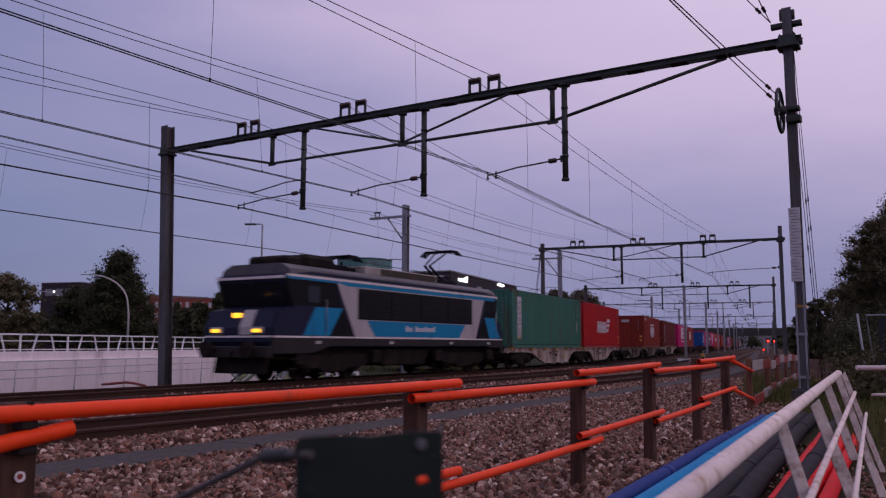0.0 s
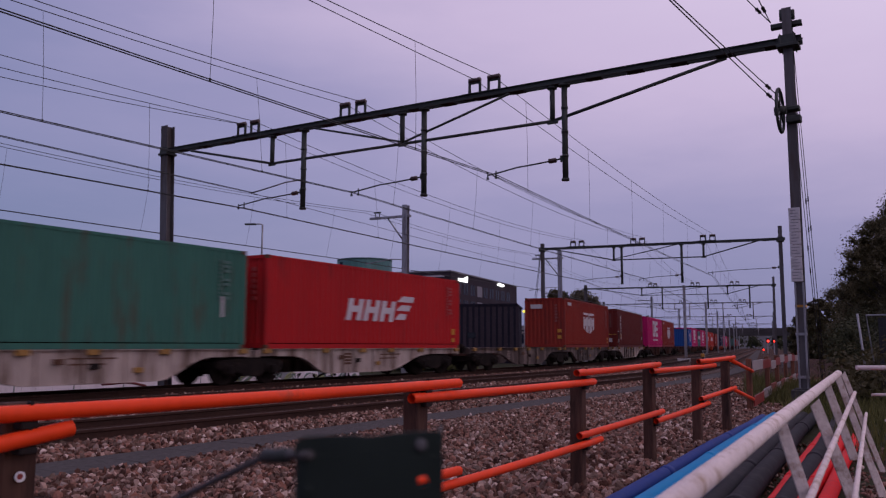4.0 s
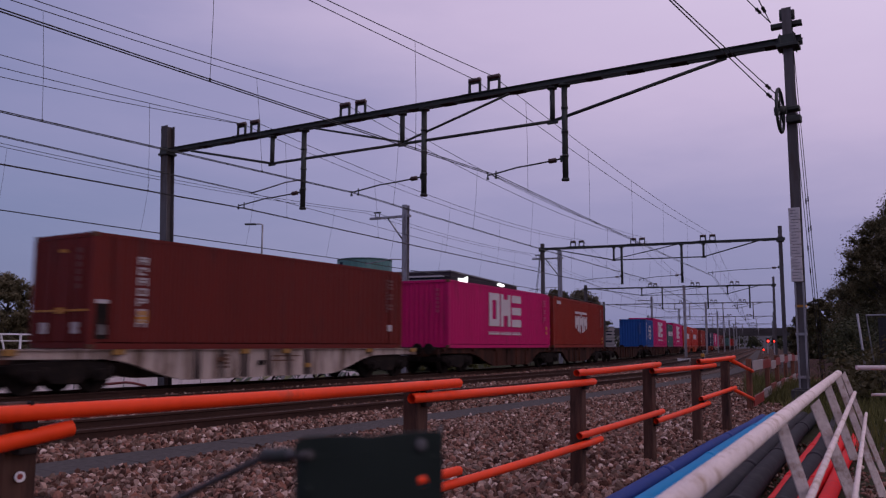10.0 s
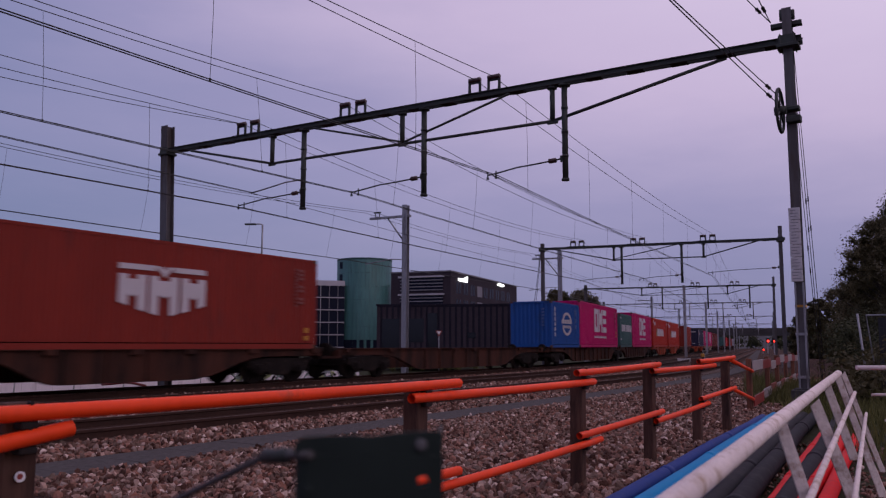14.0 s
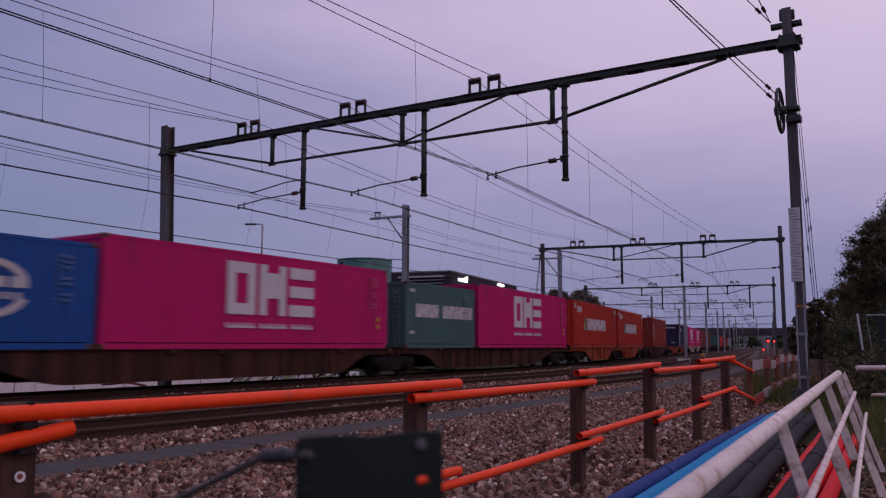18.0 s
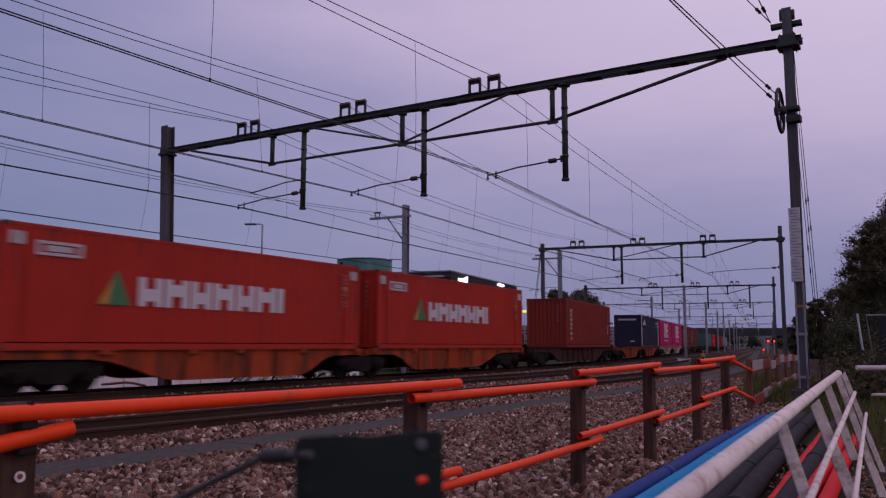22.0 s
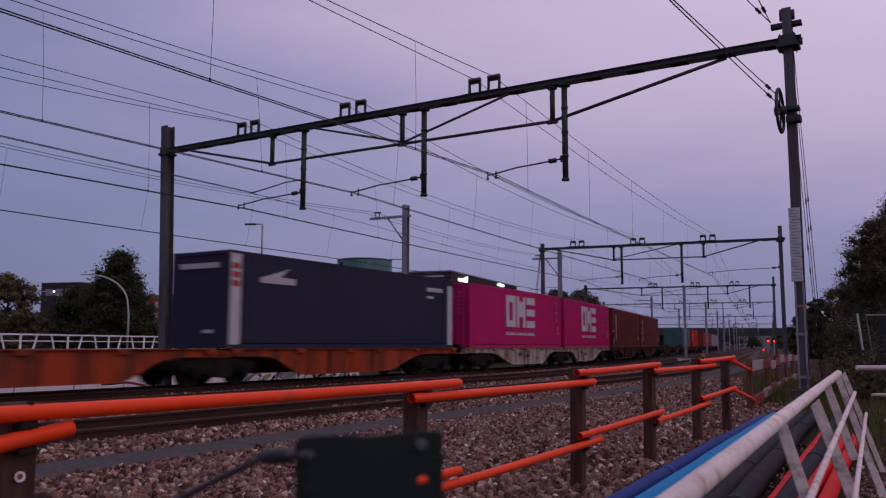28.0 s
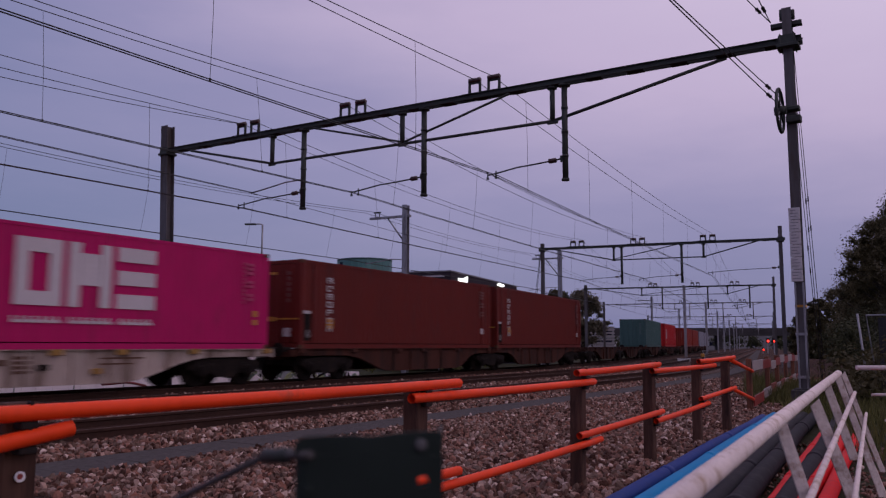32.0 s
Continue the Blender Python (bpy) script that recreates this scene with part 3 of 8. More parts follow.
def wire(parent, name, a, b, sag, r, lats, n=14, clip=False):
    """A wire from a to b (s, z), with its offset read from lats."""
    pts = []
    for i in range(n + 1):
        q = i / n
        s = a[0] + (b[0] - a[0]) * q
        z = a[1] + (b[1] - a[1]) * q - sag * 4 * q * (1 - q)
        pts.append(on_line(a[0], lats[0], 0) * (1 - q) + on_line(b[0], lats[1], 0) * q + Vector((0, 0, z)))
    bm = bmesh.new()
    tube(bm, pts, r, 5)
    part(name, bm, M_WIRE, parent)
    return pts


def catenary(stations, contact_z=5.78, upper_z=8.76, words="", taut=1.0, first=None):
    """Upper carrying wires, hangers and two contact wires from station to station: (s, lat of contact wire, lat of upper wire).
    first: start and sag of each of the two carrying wires in the first span."""
    t = tagged(empty("overhead_wire"), words or "dark overhead contact wires hung from a carrying wire", "overhead wire", "overhead wires")
    for (s0, c0, u0), (s1, c1, u1) in zip(stations, stations[1:]):
        far = s0 > 90
        r = 0.011 if not far else 0.02
        sag = 0.9 * ((s1 - s0) / 45.0) ** 2
        sag = min(sag, 1.6) * (taut if s0 == P1 else 1.0)
        (la, sa), (lb, sb) = first if first and s0 == stations[0][0] else ((u0 - 0.3, sag), (u0 + 0.3, sag))
        up = wire(t, "carrying_wire", (s0, upper_z), (s1, upper_z), sa, r, (la, u1 - 0.3))
        up2 = None
        if not far:
            up2 = wire(t, "carrying_wire", (s0, upper_z), (s1, upper_z), sb, r, (lb, u1 + 0.3))
        lo = wire(t, "contact_wire", (s0, contact_z), (s1, contact_z), 0.05, r * 1.1, (c0, c1))
        if not far:
            wire(t, "contact_wire", (s0, contact_z), (s1, contact_z), 0.05, r * 1.1, (c0 + 0.1, c1 + 0.1))
        def at(line, q):
            i = min(int(q * 14), 13)
            return line[i].lerp(line[i + 1], q * 14 - i)
        gap = 12.4 if far else 6.2
        k = 15.8 + gap * math.ceil((s0 + 1.2 - 15.8) / gap)
        while k < s1 - 1.2:
            q = (k - s0) / (s1 - s0)
            k += gap
            low, top = at(lo, q), at(up, q)
            if up2 and (at(up2, q).xy - low.xy).length < (top.xy - low.xy).length:
                top = at(up2, q)
            bm = bmesh.new()
            tube(bm, [top, low + (top - low) * 0.5 + Vector((0.02, 0, 0)), low], 0.005 if not far else 0.012, 4)
            tube(bm, [low, low + Vector((0, 0, 0.06))], 0.02, 5)
            part("hanger", bm, M_WIRE, t)


FAR_S = [98.0, 138.0, 205.0, 279.0, 345.0]
catenary([(-17, 6.38, 6.93), (P1, 7.28, 6.93), (P2, 7.3, 7.1)] + [(s, 7.3, 7.4) for s in FAR_S], words="overhead contact wires above the near empty track",
         taut=0.45, contact_z=5.87, first=((6.6, 0.35), (6.5, 0.5)))
catenary([(-17, 1.19, 2.23), (P1, 2.29, 2.23), (P2, 2.6, 2.4)] + [(s, 3.2, 3.0) for s in FAR_S], words="overhead contact wires above the middle track",
         contact_z=5.87, first=((1.4, 0.57), (2.75, 0.79)))
catenary([(-17, -2.9, -2.27), (P1, -2.45, -2.27), (P2, -1.6, -1.9)] + [(s, -1.7, -1.9) for s in FAR_S], words="overhead contact wires above the passing train",
         contact_z=5.8, first=((-2.8, 0.63), (-2.2, 0.45)))
catenary([(0, -9.75, -9.6), (37.2, -9.95, -9.1), (62.0, -7.6, -7.2), (98.0, -6.5, -6.0), (138.0, -6.5, -6.0), (205, -6.5, -6)],
         words="overhead contact wires beyond the passing train", upper_z=8.62, contact_z=5.88, first=((-9.6, 0.64), (-9.4, 0.62)))

# a wire that crosses over from the middle track to the far one, with its own pull-off arm
cross = tagged(empty("crossover_wire"), "thin crossover contact wire running between two tracks", "overhead wire", "overhead wires")
wire(cross, "contact_wire", (-17, 6.29), (P1, 6.29), 0.05, 0.011, (-0.3, -2.04))
wire(cross, "contact_wire", (-17, 6.29), (P1, 6.29), 0.05, 0.011, (-0.2, -1.94))
wire(cross, "carrying_wire", (-17, 8.76), (P1, 8.76), 0.98, 0.011, (-2.6, -2.62))
wire(cross, "contact_wire", (P1, 6.29), (P2, 6.6), 0.05, 0.011, (-2.04, -4.2))
bm = bmesh.new()
m = strut_pose(P1)
tube(bm, [m @ Vector((0.2, 0, 6.52)), m @ Vector((-0.5, 0, 6.50)), m @ Vector((-1.6, 0, 6.34)), m @ Vector((-2.04, 0, 6.29))], 0.025, 6)
part("pull_off_arm", bm, M_STEEL, cross)
# stays of the second gantry
stay = tagged(empty("gantry_stay_wires"), "thin stay wires running down from the second gantry", "stay wire")
m = strut_pose(P2)
for x, y in ((-1.9, 2.2), (-1.3, 1.2)):
    bm = bmesh.new()
    tube(bm, [m @ Vector((-4.6, 0, 8.2)), m @ Vector((-4.6 + x, y, -0.6))], 0.018, 5)
    part("stay", bm, M_WIRE, stay)


# ------------------------------------------------------------------ the freight train
MOVERS = []      # (thing, s of its middle at 16 s, half of its base)
WHEELS = []      # (wheelset, its own pose, s at 16 s)
FLOOR = 1.075


TONES = {}


def paint(name, c, **kw):
    TONES[name] = mat("faded_lettering_on_" + name, tuple(x * 0.85 + 0.035 for x in c), 0.6, 0, 0.2, big=5)
    return mat(name, c, kw.pop("rough", 0.62), 0.0, 0.16, 0.7, 9.0, 0.08, spec=0.22, dirt=kw.pop("dirt", tuple(x * 0.45 + 0.012 for x in c)), dirt_amount=kw.pop("amount", 0.2), streak=True, **kw)


C_GREEN = paint("green_container_paint", (0.040, 0.140, 0.105), dirt=(0.085, 0.060, 0.038), amount=0.3)
C_RED = paint("red_container_paint", (0.40, 0.010, 0.012))
C_BROWN = paint("red_brown_container_paint", (0.215, 0.022, 0.013))
C_DARKBROWN = paint("dark_brown_container_paint", (0.120, 0.014, 0.010))
C_PINK = paint("magenta_container_paint", (0.46, 0.006, 0.115))
C_BLUE = paint("blue_container_paint", (0.011, 0.066, 0.25))
C_TEAL = paint("grey_green_container_paint", (0.055, 0.115, 0.110))
C_ORANGE = paint("orange_red_container_paint", (0.38, 0.024, 0.012))
C_NAVY = paint("dark_navy_container_paint", (0.022, 0.021, 0.048))
C_GREY = paint("pale_grey_container_paint", (0.21, 0.215, 0.26))
C_LOGO = mat("white_logo_paint", (0.55, 0.51, 0.53), 0.5, 0, 0.08, bump=0.03)
C_LOGOGREEN = mat("green_logo_paint", (0.05, 0.16, 0.06), 0.5, 0, 0.1)
W_WHITE = mat("dirty_white_wagon", (0.42, 0.34, 0.30), 0.7, 0.0, 0.3, 0.9, 9, 0.15, dirt=(0.10, 0.055, 0.035), dirt_amount=0.55, streak=True)
W_GRIME = mat("grimy_white_wagon", (0.055, 0.036, 0.031), 0.8, 0.0, 0.35, 0.5, 9, 0.15, dirt=(0.26, 0.20, 0.18), dirt_amount=0.45, streak=True)
W_BROWN = mat("rusty_brown_wagon", (0.066, 0.026, 0.018), 0.85, 0.0, 0.35, 0.9, 9, 0.2, spec=0.1, dirt=(0.022, 0.014, 0.012), dirt_amount=0.62, streak=True)
W_DARK = mat("dark_brown_wagon", (0.068, 0.026, 0.019), 0.85, 0.0, 0.35, 0.9, 9, 0.2, spec=0.1, dirt=(0.030, 0.02, 0.018), dirt_amount=0.5, streak=True)
W_ORANGE = mat("orange_wagon_paint", (0.35, 0.050, 0.015), 0.7, 0.0, 0.35, 0.9, 9, 0.12, spec=0.15, dirt=(0.10, 0.032, 0.018), dirt_amount=0.62, streak=True)


M_LOCK = mat("faded_yellow_lock", (0.28, 0.15, 0.035), 0.7, 0, 0.3)
M_WAGONMARK = mat("worn_white_stencil", (0.20, 0.15, 0.13), 0.7, 0, 0.3, big=6)


def corrugated(bm, a0, a1, z0, z1, out, side, axis, pitch=0.278, deep=0.036, mi=0):
    """A corrugated sheet from a0 to a1; its crests lie at out on the given axis, its troughs deeper in."""
    n = max(2, round((a1 - a0) / pitch))
    p = (a1 - a0) / n
    xs = []
    for i in range(n):
        x = a0 + i * p
        xs += [(x, 0), (x + p * 0.26, 0), (x + p * 0.5, 1), (x + p * 0.76, 1)]
    xs.append((a1, 0))
    rows = []
    for x, d in xs:
        y = out - side * deep * d
        pair = []
        for z in (z0, z1):
            pair.append(bm.verts.new((x, y, z) if axis == "x" else (y, x, z)))
        rows.append(pair)
    for a, b in zip(rows, rows[1:]):
        f = bm.faces.new((a[0], b[0], b[1], a[1]))
        f.material_index = mi
    return rows


def slab(bm, u0, u1, v0, v1, L, y, mi=0, thick=0.008):
    """A painted mark on the near side: u from the leading end, v above the floor."""
    box(bm, -L / 2 + u0, -L / 2 + u1, y - thick, y + 0.03, v0, v1, mi=mi)


def marks_side(parent, L, H, y, marks, material, name="lettering"):
    bm = bmesh.new()
    for u0, u1, v0, v1 in marks:
        slab(bm, u0, u1, v0, v1, L, y)
    return part(name, bm, material, parent)


def marks_front(parent, L, H, marks, material, name="lettering"):
    bm = bmesh.new()
    for y0, y1, v0, v1 in marks:
        box(bm, -L / 2 - 0.01, -L / 2 + 0.05, y0, y1, v0, v1)
    return part(name, bm, material, parent)


def container(s0, s1, H, paintwork, label, logo=None, door=False, code=True, posts=None):
    L = s1 - s0
    w = 2.44
    t = tagged(empty("shipping_container"), label, "container", "containers on the train")
    hy = w / 2
    bm = bmesh.new()
    for x in (-L / 2 + 0.08, L / 2 - 0.08):
        for y in (-hy + 0.06, hy - 0.06):
            box(bm, x - 0.08, x + 0.08, y - 0.06, y + 0.06, 0.118, H - 0.118)
    for y in (-hy + 0.05, hy - 0.05):
        box(bm, -L / 2 + 0.16, L / 2 - 0.16, y - 0.05, y + 0.05, -0.006, 0.142)
        box(bm, -L / 2 + 0.16, L / 2 - 0.16, y - 0.035, y + 0.035, H - 0.09, H - 0.012)
    for x in (-L / 2 + 0.06, L / 2 - 0.06):
        box(bm, x - 0.06, x + 0.06, -hy + 0.12, hy - 0.12, 0.02, 0.17)
        box(bm, x - 0.06, x + 0.06, -hy + 0.12, hy - 0.12, H - 0.12, H - 0.012)
    part("frame", bm, posts or paintwork, t)
    for sgn in (-1, 1):
        bm = bmesh.new()
        corrugated(bm, -L / 2 + 0.16, L / 2 - 0.16, 0.17, H - 0.09, sgn * (hy - 0.012), sgn, "x")
        part("side_panel", bm, paintwork, t)
    if L > 12.8:
        for u in (0.62, L - 0.80):
            for sgn in (-1, 1):
                bm = bmesh.new()
                box(bm, -L / 2 + u, -L / 2 + u + 0.18, sgn * (hy - 0.02) - 0.016, sgn * (hy - 0.02) + 0.016, 0.17, H - 0.09)
                part("lifting_post", bm, posts or paintwork, t)
    bm = bmesh.new()
    if door:
        bm.free()
        for y0, y1 in ((-hy + 0.13, -0.012), (0.012, hy - 0.13)):
            bm = bmesh.new()
            box(bm, -L / 2 + 0.015, -L / 2 + 0.06, y0, y1, 0.18, H - 0.13, 0.008)
            part("door", bm, paintwork, t)
        for y in (-0.85, -0.38, 0.38, 0.85):
            bm = bmesh.new()
            tube(bm, [(-L / 2 - 0.012, y, 0.12), (-L / 2 - 0.012, y, H - 0.08)], 0.02, 6)
            for z in (0.5, 1.1, 1.9, H - 0.4):
                box(bm, -L / 2 - 0.03, -L / 2 + 0.02, y - 0.05, y + 0.05, z - 0.03, z + 0.03)
            part("locking_bar", bm, paintwork, t)
    else:
        corrugated(bm, -hy + 0.12, hy - 0.12, 0.17, H - 0.12, -L / 2 + 0.02, -1, "y", pitch=0.25, deep=0.045)
        part("front_panel", bm, paintwork, t)
    bm = bmesh.new()
    corrugated(bm, -hy + 0.12, hy - 0.12, 0.17, H - 0.12, L / 2 - 0.02, 1, "y", pitch=0.25, deep=0.045)
    part("end_panel", bm, paintwork, t)
    bm = bmesh.new()
    box(bm, -L / 2 + 0.1, L / 2 - 0.1, -hy + 0.08, hy - 0.08, H - 0.05, H - 0.022)
    part("roof", bm, paintwork, t)
    bm = bmesh.new()
    box(bm, -L / 2 + 0.13, L / 2 - 0.13, -hy + 0.11, hy - 0.11, 0.09, 0.165)
    part("floor", bm, M_UNDER, t)
    cm = casting_mesh()
    for x in (-1, 1):
        for y in (-1, 1):
            for z in (0.059, H - 0.059):
                put("corner_casting", cm, t, Matrix.Translation((x * (L / 2 - 0.089), y * (hy - 0.081), z)))
    if code:
        rows = [(L - 1.05, L - 0.97, H - 0.42 - k * 0.115, H - 0.34 - k * 0.115) for k in range(11)]
        rows += [(L - 0.90, L - 0.62, H - 0.44 - k * 0.13, H - 0.36 - k * 0.13) for k in (0, 1, 2, 4, 5, 7, 8)]
        marks_side(t, L, H, -hy, rows, TONES[paintwork.name], "lettering")
        marks_front(t, L, H, [(-0.75, -0.62, H - 0.5 - k * 0.18, H - 0.38 - k * 0.18) for k in range(6)], TONES[paintwork.name], "lettering")
    if logo:
        logo(t, L, H, -hy)
    t.matrix_basis = line_pose((s0 + s1) / 2, -1.22, FLOOR)
    MOVERS.append((t, (s0 + s1) / 2, L * 0.4, FLOOR))
    return t


_cast = []


def casting_mesh():
    if not _cast:
        bm = bmesh.new()
        box(bm, -0.089, 0.089, -0.081, 0.081, -0.059, 0.059, 0.012)
        _cast.append(mesh_of("corner_casting", bm, M_RUSTFIT))
    return _cast[0]


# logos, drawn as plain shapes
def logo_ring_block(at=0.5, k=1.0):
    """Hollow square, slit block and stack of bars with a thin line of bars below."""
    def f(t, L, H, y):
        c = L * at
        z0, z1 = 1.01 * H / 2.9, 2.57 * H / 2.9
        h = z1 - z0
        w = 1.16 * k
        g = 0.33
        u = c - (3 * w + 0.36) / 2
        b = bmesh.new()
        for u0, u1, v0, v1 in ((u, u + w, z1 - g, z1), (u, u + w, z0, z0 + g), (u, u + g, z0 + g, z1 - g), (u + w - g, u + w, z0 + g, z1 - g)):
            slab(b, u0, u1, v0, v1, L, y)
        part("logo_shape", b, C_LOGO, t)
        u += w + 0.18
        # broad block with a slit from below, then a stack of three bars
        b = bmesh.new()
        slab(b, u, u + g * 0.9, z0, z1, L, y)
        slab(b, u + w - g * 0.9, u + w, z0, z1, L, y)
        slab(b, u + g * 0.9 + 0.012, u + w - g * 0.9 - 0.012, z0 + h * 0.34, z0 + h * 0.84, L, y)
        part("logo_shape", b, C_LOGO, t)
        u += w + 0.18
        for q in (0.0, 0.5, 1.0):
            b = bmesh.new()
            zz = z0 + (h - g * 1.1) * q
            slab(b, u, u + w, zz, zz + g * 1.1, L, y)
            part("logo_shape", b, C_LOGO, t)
        b = bmesh.new()
        n = 22
        u = c - (3 * w + 0.36) / 2
        W = 3 * w + 0.36
        for i in range(n):
            if i % 8 != 7:
                slab(b, u + W * i / n, u + W * (i + 0.78) / n, z0 - 0.40, z0 - 0.33, L, y)
                slab(b, u + W * i / n, u + W * (i + 0.3) / n, z0 - 0.33, z0 - 0.25, L, y)
        part("caption", b, C_LOGO, t)
        b = bmesh.new()
        slab(b, L - 0.62, L - 0.46, 0.95, 1.12, L, y)
        slab(b, L - 0.62, L - 0.46, 0.7, 0.85, L, y)
        part("warning_mark", b, M_YELLOW, t)
    return f


def logo_shield(at=0.5):
    def f(t, L, H, y):
        c = -L / 2 + L * at
        b = bmesh.new()
        z1 = 1.92 * H / 2.9
        box(b, c - 1.42, c - 0.30, y - 0.008, y + 0.03, z1 + 0.13, z1 + 0.27)
        box(b, c + 0.30, c + 1.42, y - 0.008, y + 0.03, z1 + 0.13, z1 + 0.27)
        prism(b, [(c - 0.30, z1 + 0.26), (c - 0.1, z1 + 0.26), (c, z1 + 0.14), (c + 0.1, z1 + 0.26), (c + 0.30, z1 + 0.26), (c, z1 - 0.04)], y - 0.008, y + 0.03)
        part("logo_shape", b, C_LOGO, t)

        # three groups of uprights whose feet follow the outline of a shield
        def foot(x):
            return z1 - 0.72 - 0.36 * max(0.0, 1 - abs(x) / 1.42) ** 0.8
        for x0, x1 in ((-1.42, -0.58), (-0.46, 0.46), (0.58, 1.42)):
            q = 0.27
            for xa in (x0, x1 - q):
                b = bmesh.new()
                prism(b, [(c + xa, foot(xa)), (c + xa + q, foot(xa + q)), (c + xa + q, z1), (c + xa, z1)], y - 0.008, y + 0.03)
                part("logo_shape", b, C_LOGO, t)
            b = bmesh.new()
            xm = c + (x0 + x1) / 2
            prism(b, [(c + x0 + q + 0.005, z1 - 0.12), (c + x0 + q + 0.005, z1 - 0.50), (xm, z1 - 0.58), (c + x1 - q - 0.005, z1 - 0.50), (c + x1 - q - 0.005, z1 - 0.12)], y - 0.008, y + 0.03)
            part("logo_shape", b, C_LOGO, t)
        b = bmesh.new()
        slab(b, 0.75, 1.55, H - 0.42, H - 0.24, L, y)
        part("plate_mark", b, M_BARS, t)
        b = bmesh.new()
        box(b, -L / 2 - 0.012, -L / 2 + 0.05, 0.15, 0.85, H - 0.62, H - 0.38)
        part("plate_mark", b, M_BARS, t)
        b = bmesh.new()
        slab(b, L - 0.55, L - 0.38, 0.5, 0.66, L, y)
        slab(b, L - 0.55, L - 0.38, 0.26, 0.40, L, y)
        part("warning_mark", b, M_YELLOW, t)
        b = bmesh.new()
        for v in (0.5, 0.86):
            box(b, -L / 2 - 0.012, -L / 2 + 0.05, -1.0, -0.78, v, v + 0.2)
        part("warning_mark", b, M_YELLOW, t)
    return f


def logo_italic(at=0.55):
    """Slanted white blocks ending in a pair of swept bars."""
    def f(t, L, H, y):
        c = -L / 2 + L * at
        z0, z1 = 0.98 * H / 2.9, 1.75 * H / 2.9
        for i in range(3):
            b = bmesh.new()
            x = c - 2.0 + i * 1.02
            for d in ((0, 0.26), (0.6, 0.26)):
                prism(b, [(x + d[0], z0), (x + d[0] + d[1], z0), (x + d[0] + d[1] + 0.22, z1), (x + d[0] + 0.22, z1)], y - 0.008, y + 0.03)
            prism(b, [(x + 0.34, z0 + 0.3), (x + 0.68, z0 + 0.3), (x + 0.74, z0 + 0.52), (x + 0.40, z0 + 0.52)], y - 0.008, y + 0.03)
            part("logo_shape", b, C_LOGO, t)
        b = bmesh.new()
        x = c + 1.06
        for k, ww in ((0, 0.7), (1, 0.9), (2, 1.05)):
            za = z0 + 0.1 + k * 0.34
            prism(b, [(x + 0.1 * k, za), (x + 0.1 * k + ww, za), (x + 0.1 * k + ww + 0.1, za + 0.22), (x + 0.1 * k + 0.35, za + 0.22)], y - 0.008, y + 0.03)
        part("logo_shape", b, C_LOGO, t)
        b = bmesh.new()
        slab(b, L - 0.65, L - 0.42, 0.55, 0.8, L, y)
        slab(b, L - 0.65, L - 0.42, 0.25, 0.40, L, y)
        part("warning_mark", b, M_YELLOW, t)
    return f


def logo_triangle_word(at=0.52):
    def f(t, L, H, y):
        c = -L / 2 + L * at
        z0, z1 = 1.10 * H / 2.9, 1.86 * H / 2.9
        b = bmesh.new()
        x = c - 4.3
        prism(b, [(x, z0), (x + 0.95, z0), (x + 0.55, z1 + 0.12)], y - 0.008, y + 0.03)
        part("logo_shape", b, C_LOGOGREEN, t)
        b = bmesh.new()
        prism(b, [(x, z0 + 0.02), (x + 0.42, z1 - 0.1), (x + 0.3, z0 + 0.02)], y - 0.012, y - 0.008)
        part("logo_shape", b, M_YELLOW, t)
        u = c - 3.10
        for i, ww in enumerate((0.76, 0.80, 0.74, 0.78, 0.74, 0.84, 0.24)):
            b = bmesh.new()
            q = 0.23
            if ww < 0.3:
                box(b, u, u + ww, y - 0.008, y + 0.03, z0, z1)
            else:
                box(b, u, u + q, y - 0.008, y + 0.03, z0, z1)
                box(b, u + ww - q, u + ww, y - 0.008, y + 0.03, z0, z1)
                # a bar joins the two uprights, high and low by turns
                va = (0.14, 0.30)[i % 2]
                box(b, u + q + 0.004, u + ww - q - 0.004, y - 0.008, y + 0.03, z0 + va, z0 + va + 0.32)
            part("logo_shape", b, C_LOGO, t)
            u += ww + 0.09
        b = bmesh.new()
        slab(b, 0.80, 2.00, H - 0.45, H - 0.38, L, y)
        slab(b, 0.80, 2.00, H - 0.72, H - 0.65, L, y)
        slab(b, 0.80, 0.90, H - 0.65, H - 0.45, L, y)
        slab(b, 1.90, 2.00, H - 0.65, H - 0.45, L, y)
        plate = part("plate_marks", b, M_BARS, t)
        b = bmesh.new()
        slab(b, 1.05, 1.75, H - 0.62, H - 0.48, L, y)
        part("text_bar", b, M_BARS, plate)
        b = bmesh.new()
        for u0 in (0.16, L - 0.5):
            slab(b, u0, u0 + 0.13, H - 0.52, H - 0.22, L, y)
            slab(b, u0 + 0.18, u0 + 0.34, H - 0.52, H - 0.22, L, y)
        part("size_marks", b, M_BARS, t)
        b = bmesh.new()
        slab(b, L - 0.9, L - 0.7, H - 0.9, H - 0.78, L, y)
        part("warning_mark", b, M_YELLOW, t)
    return f


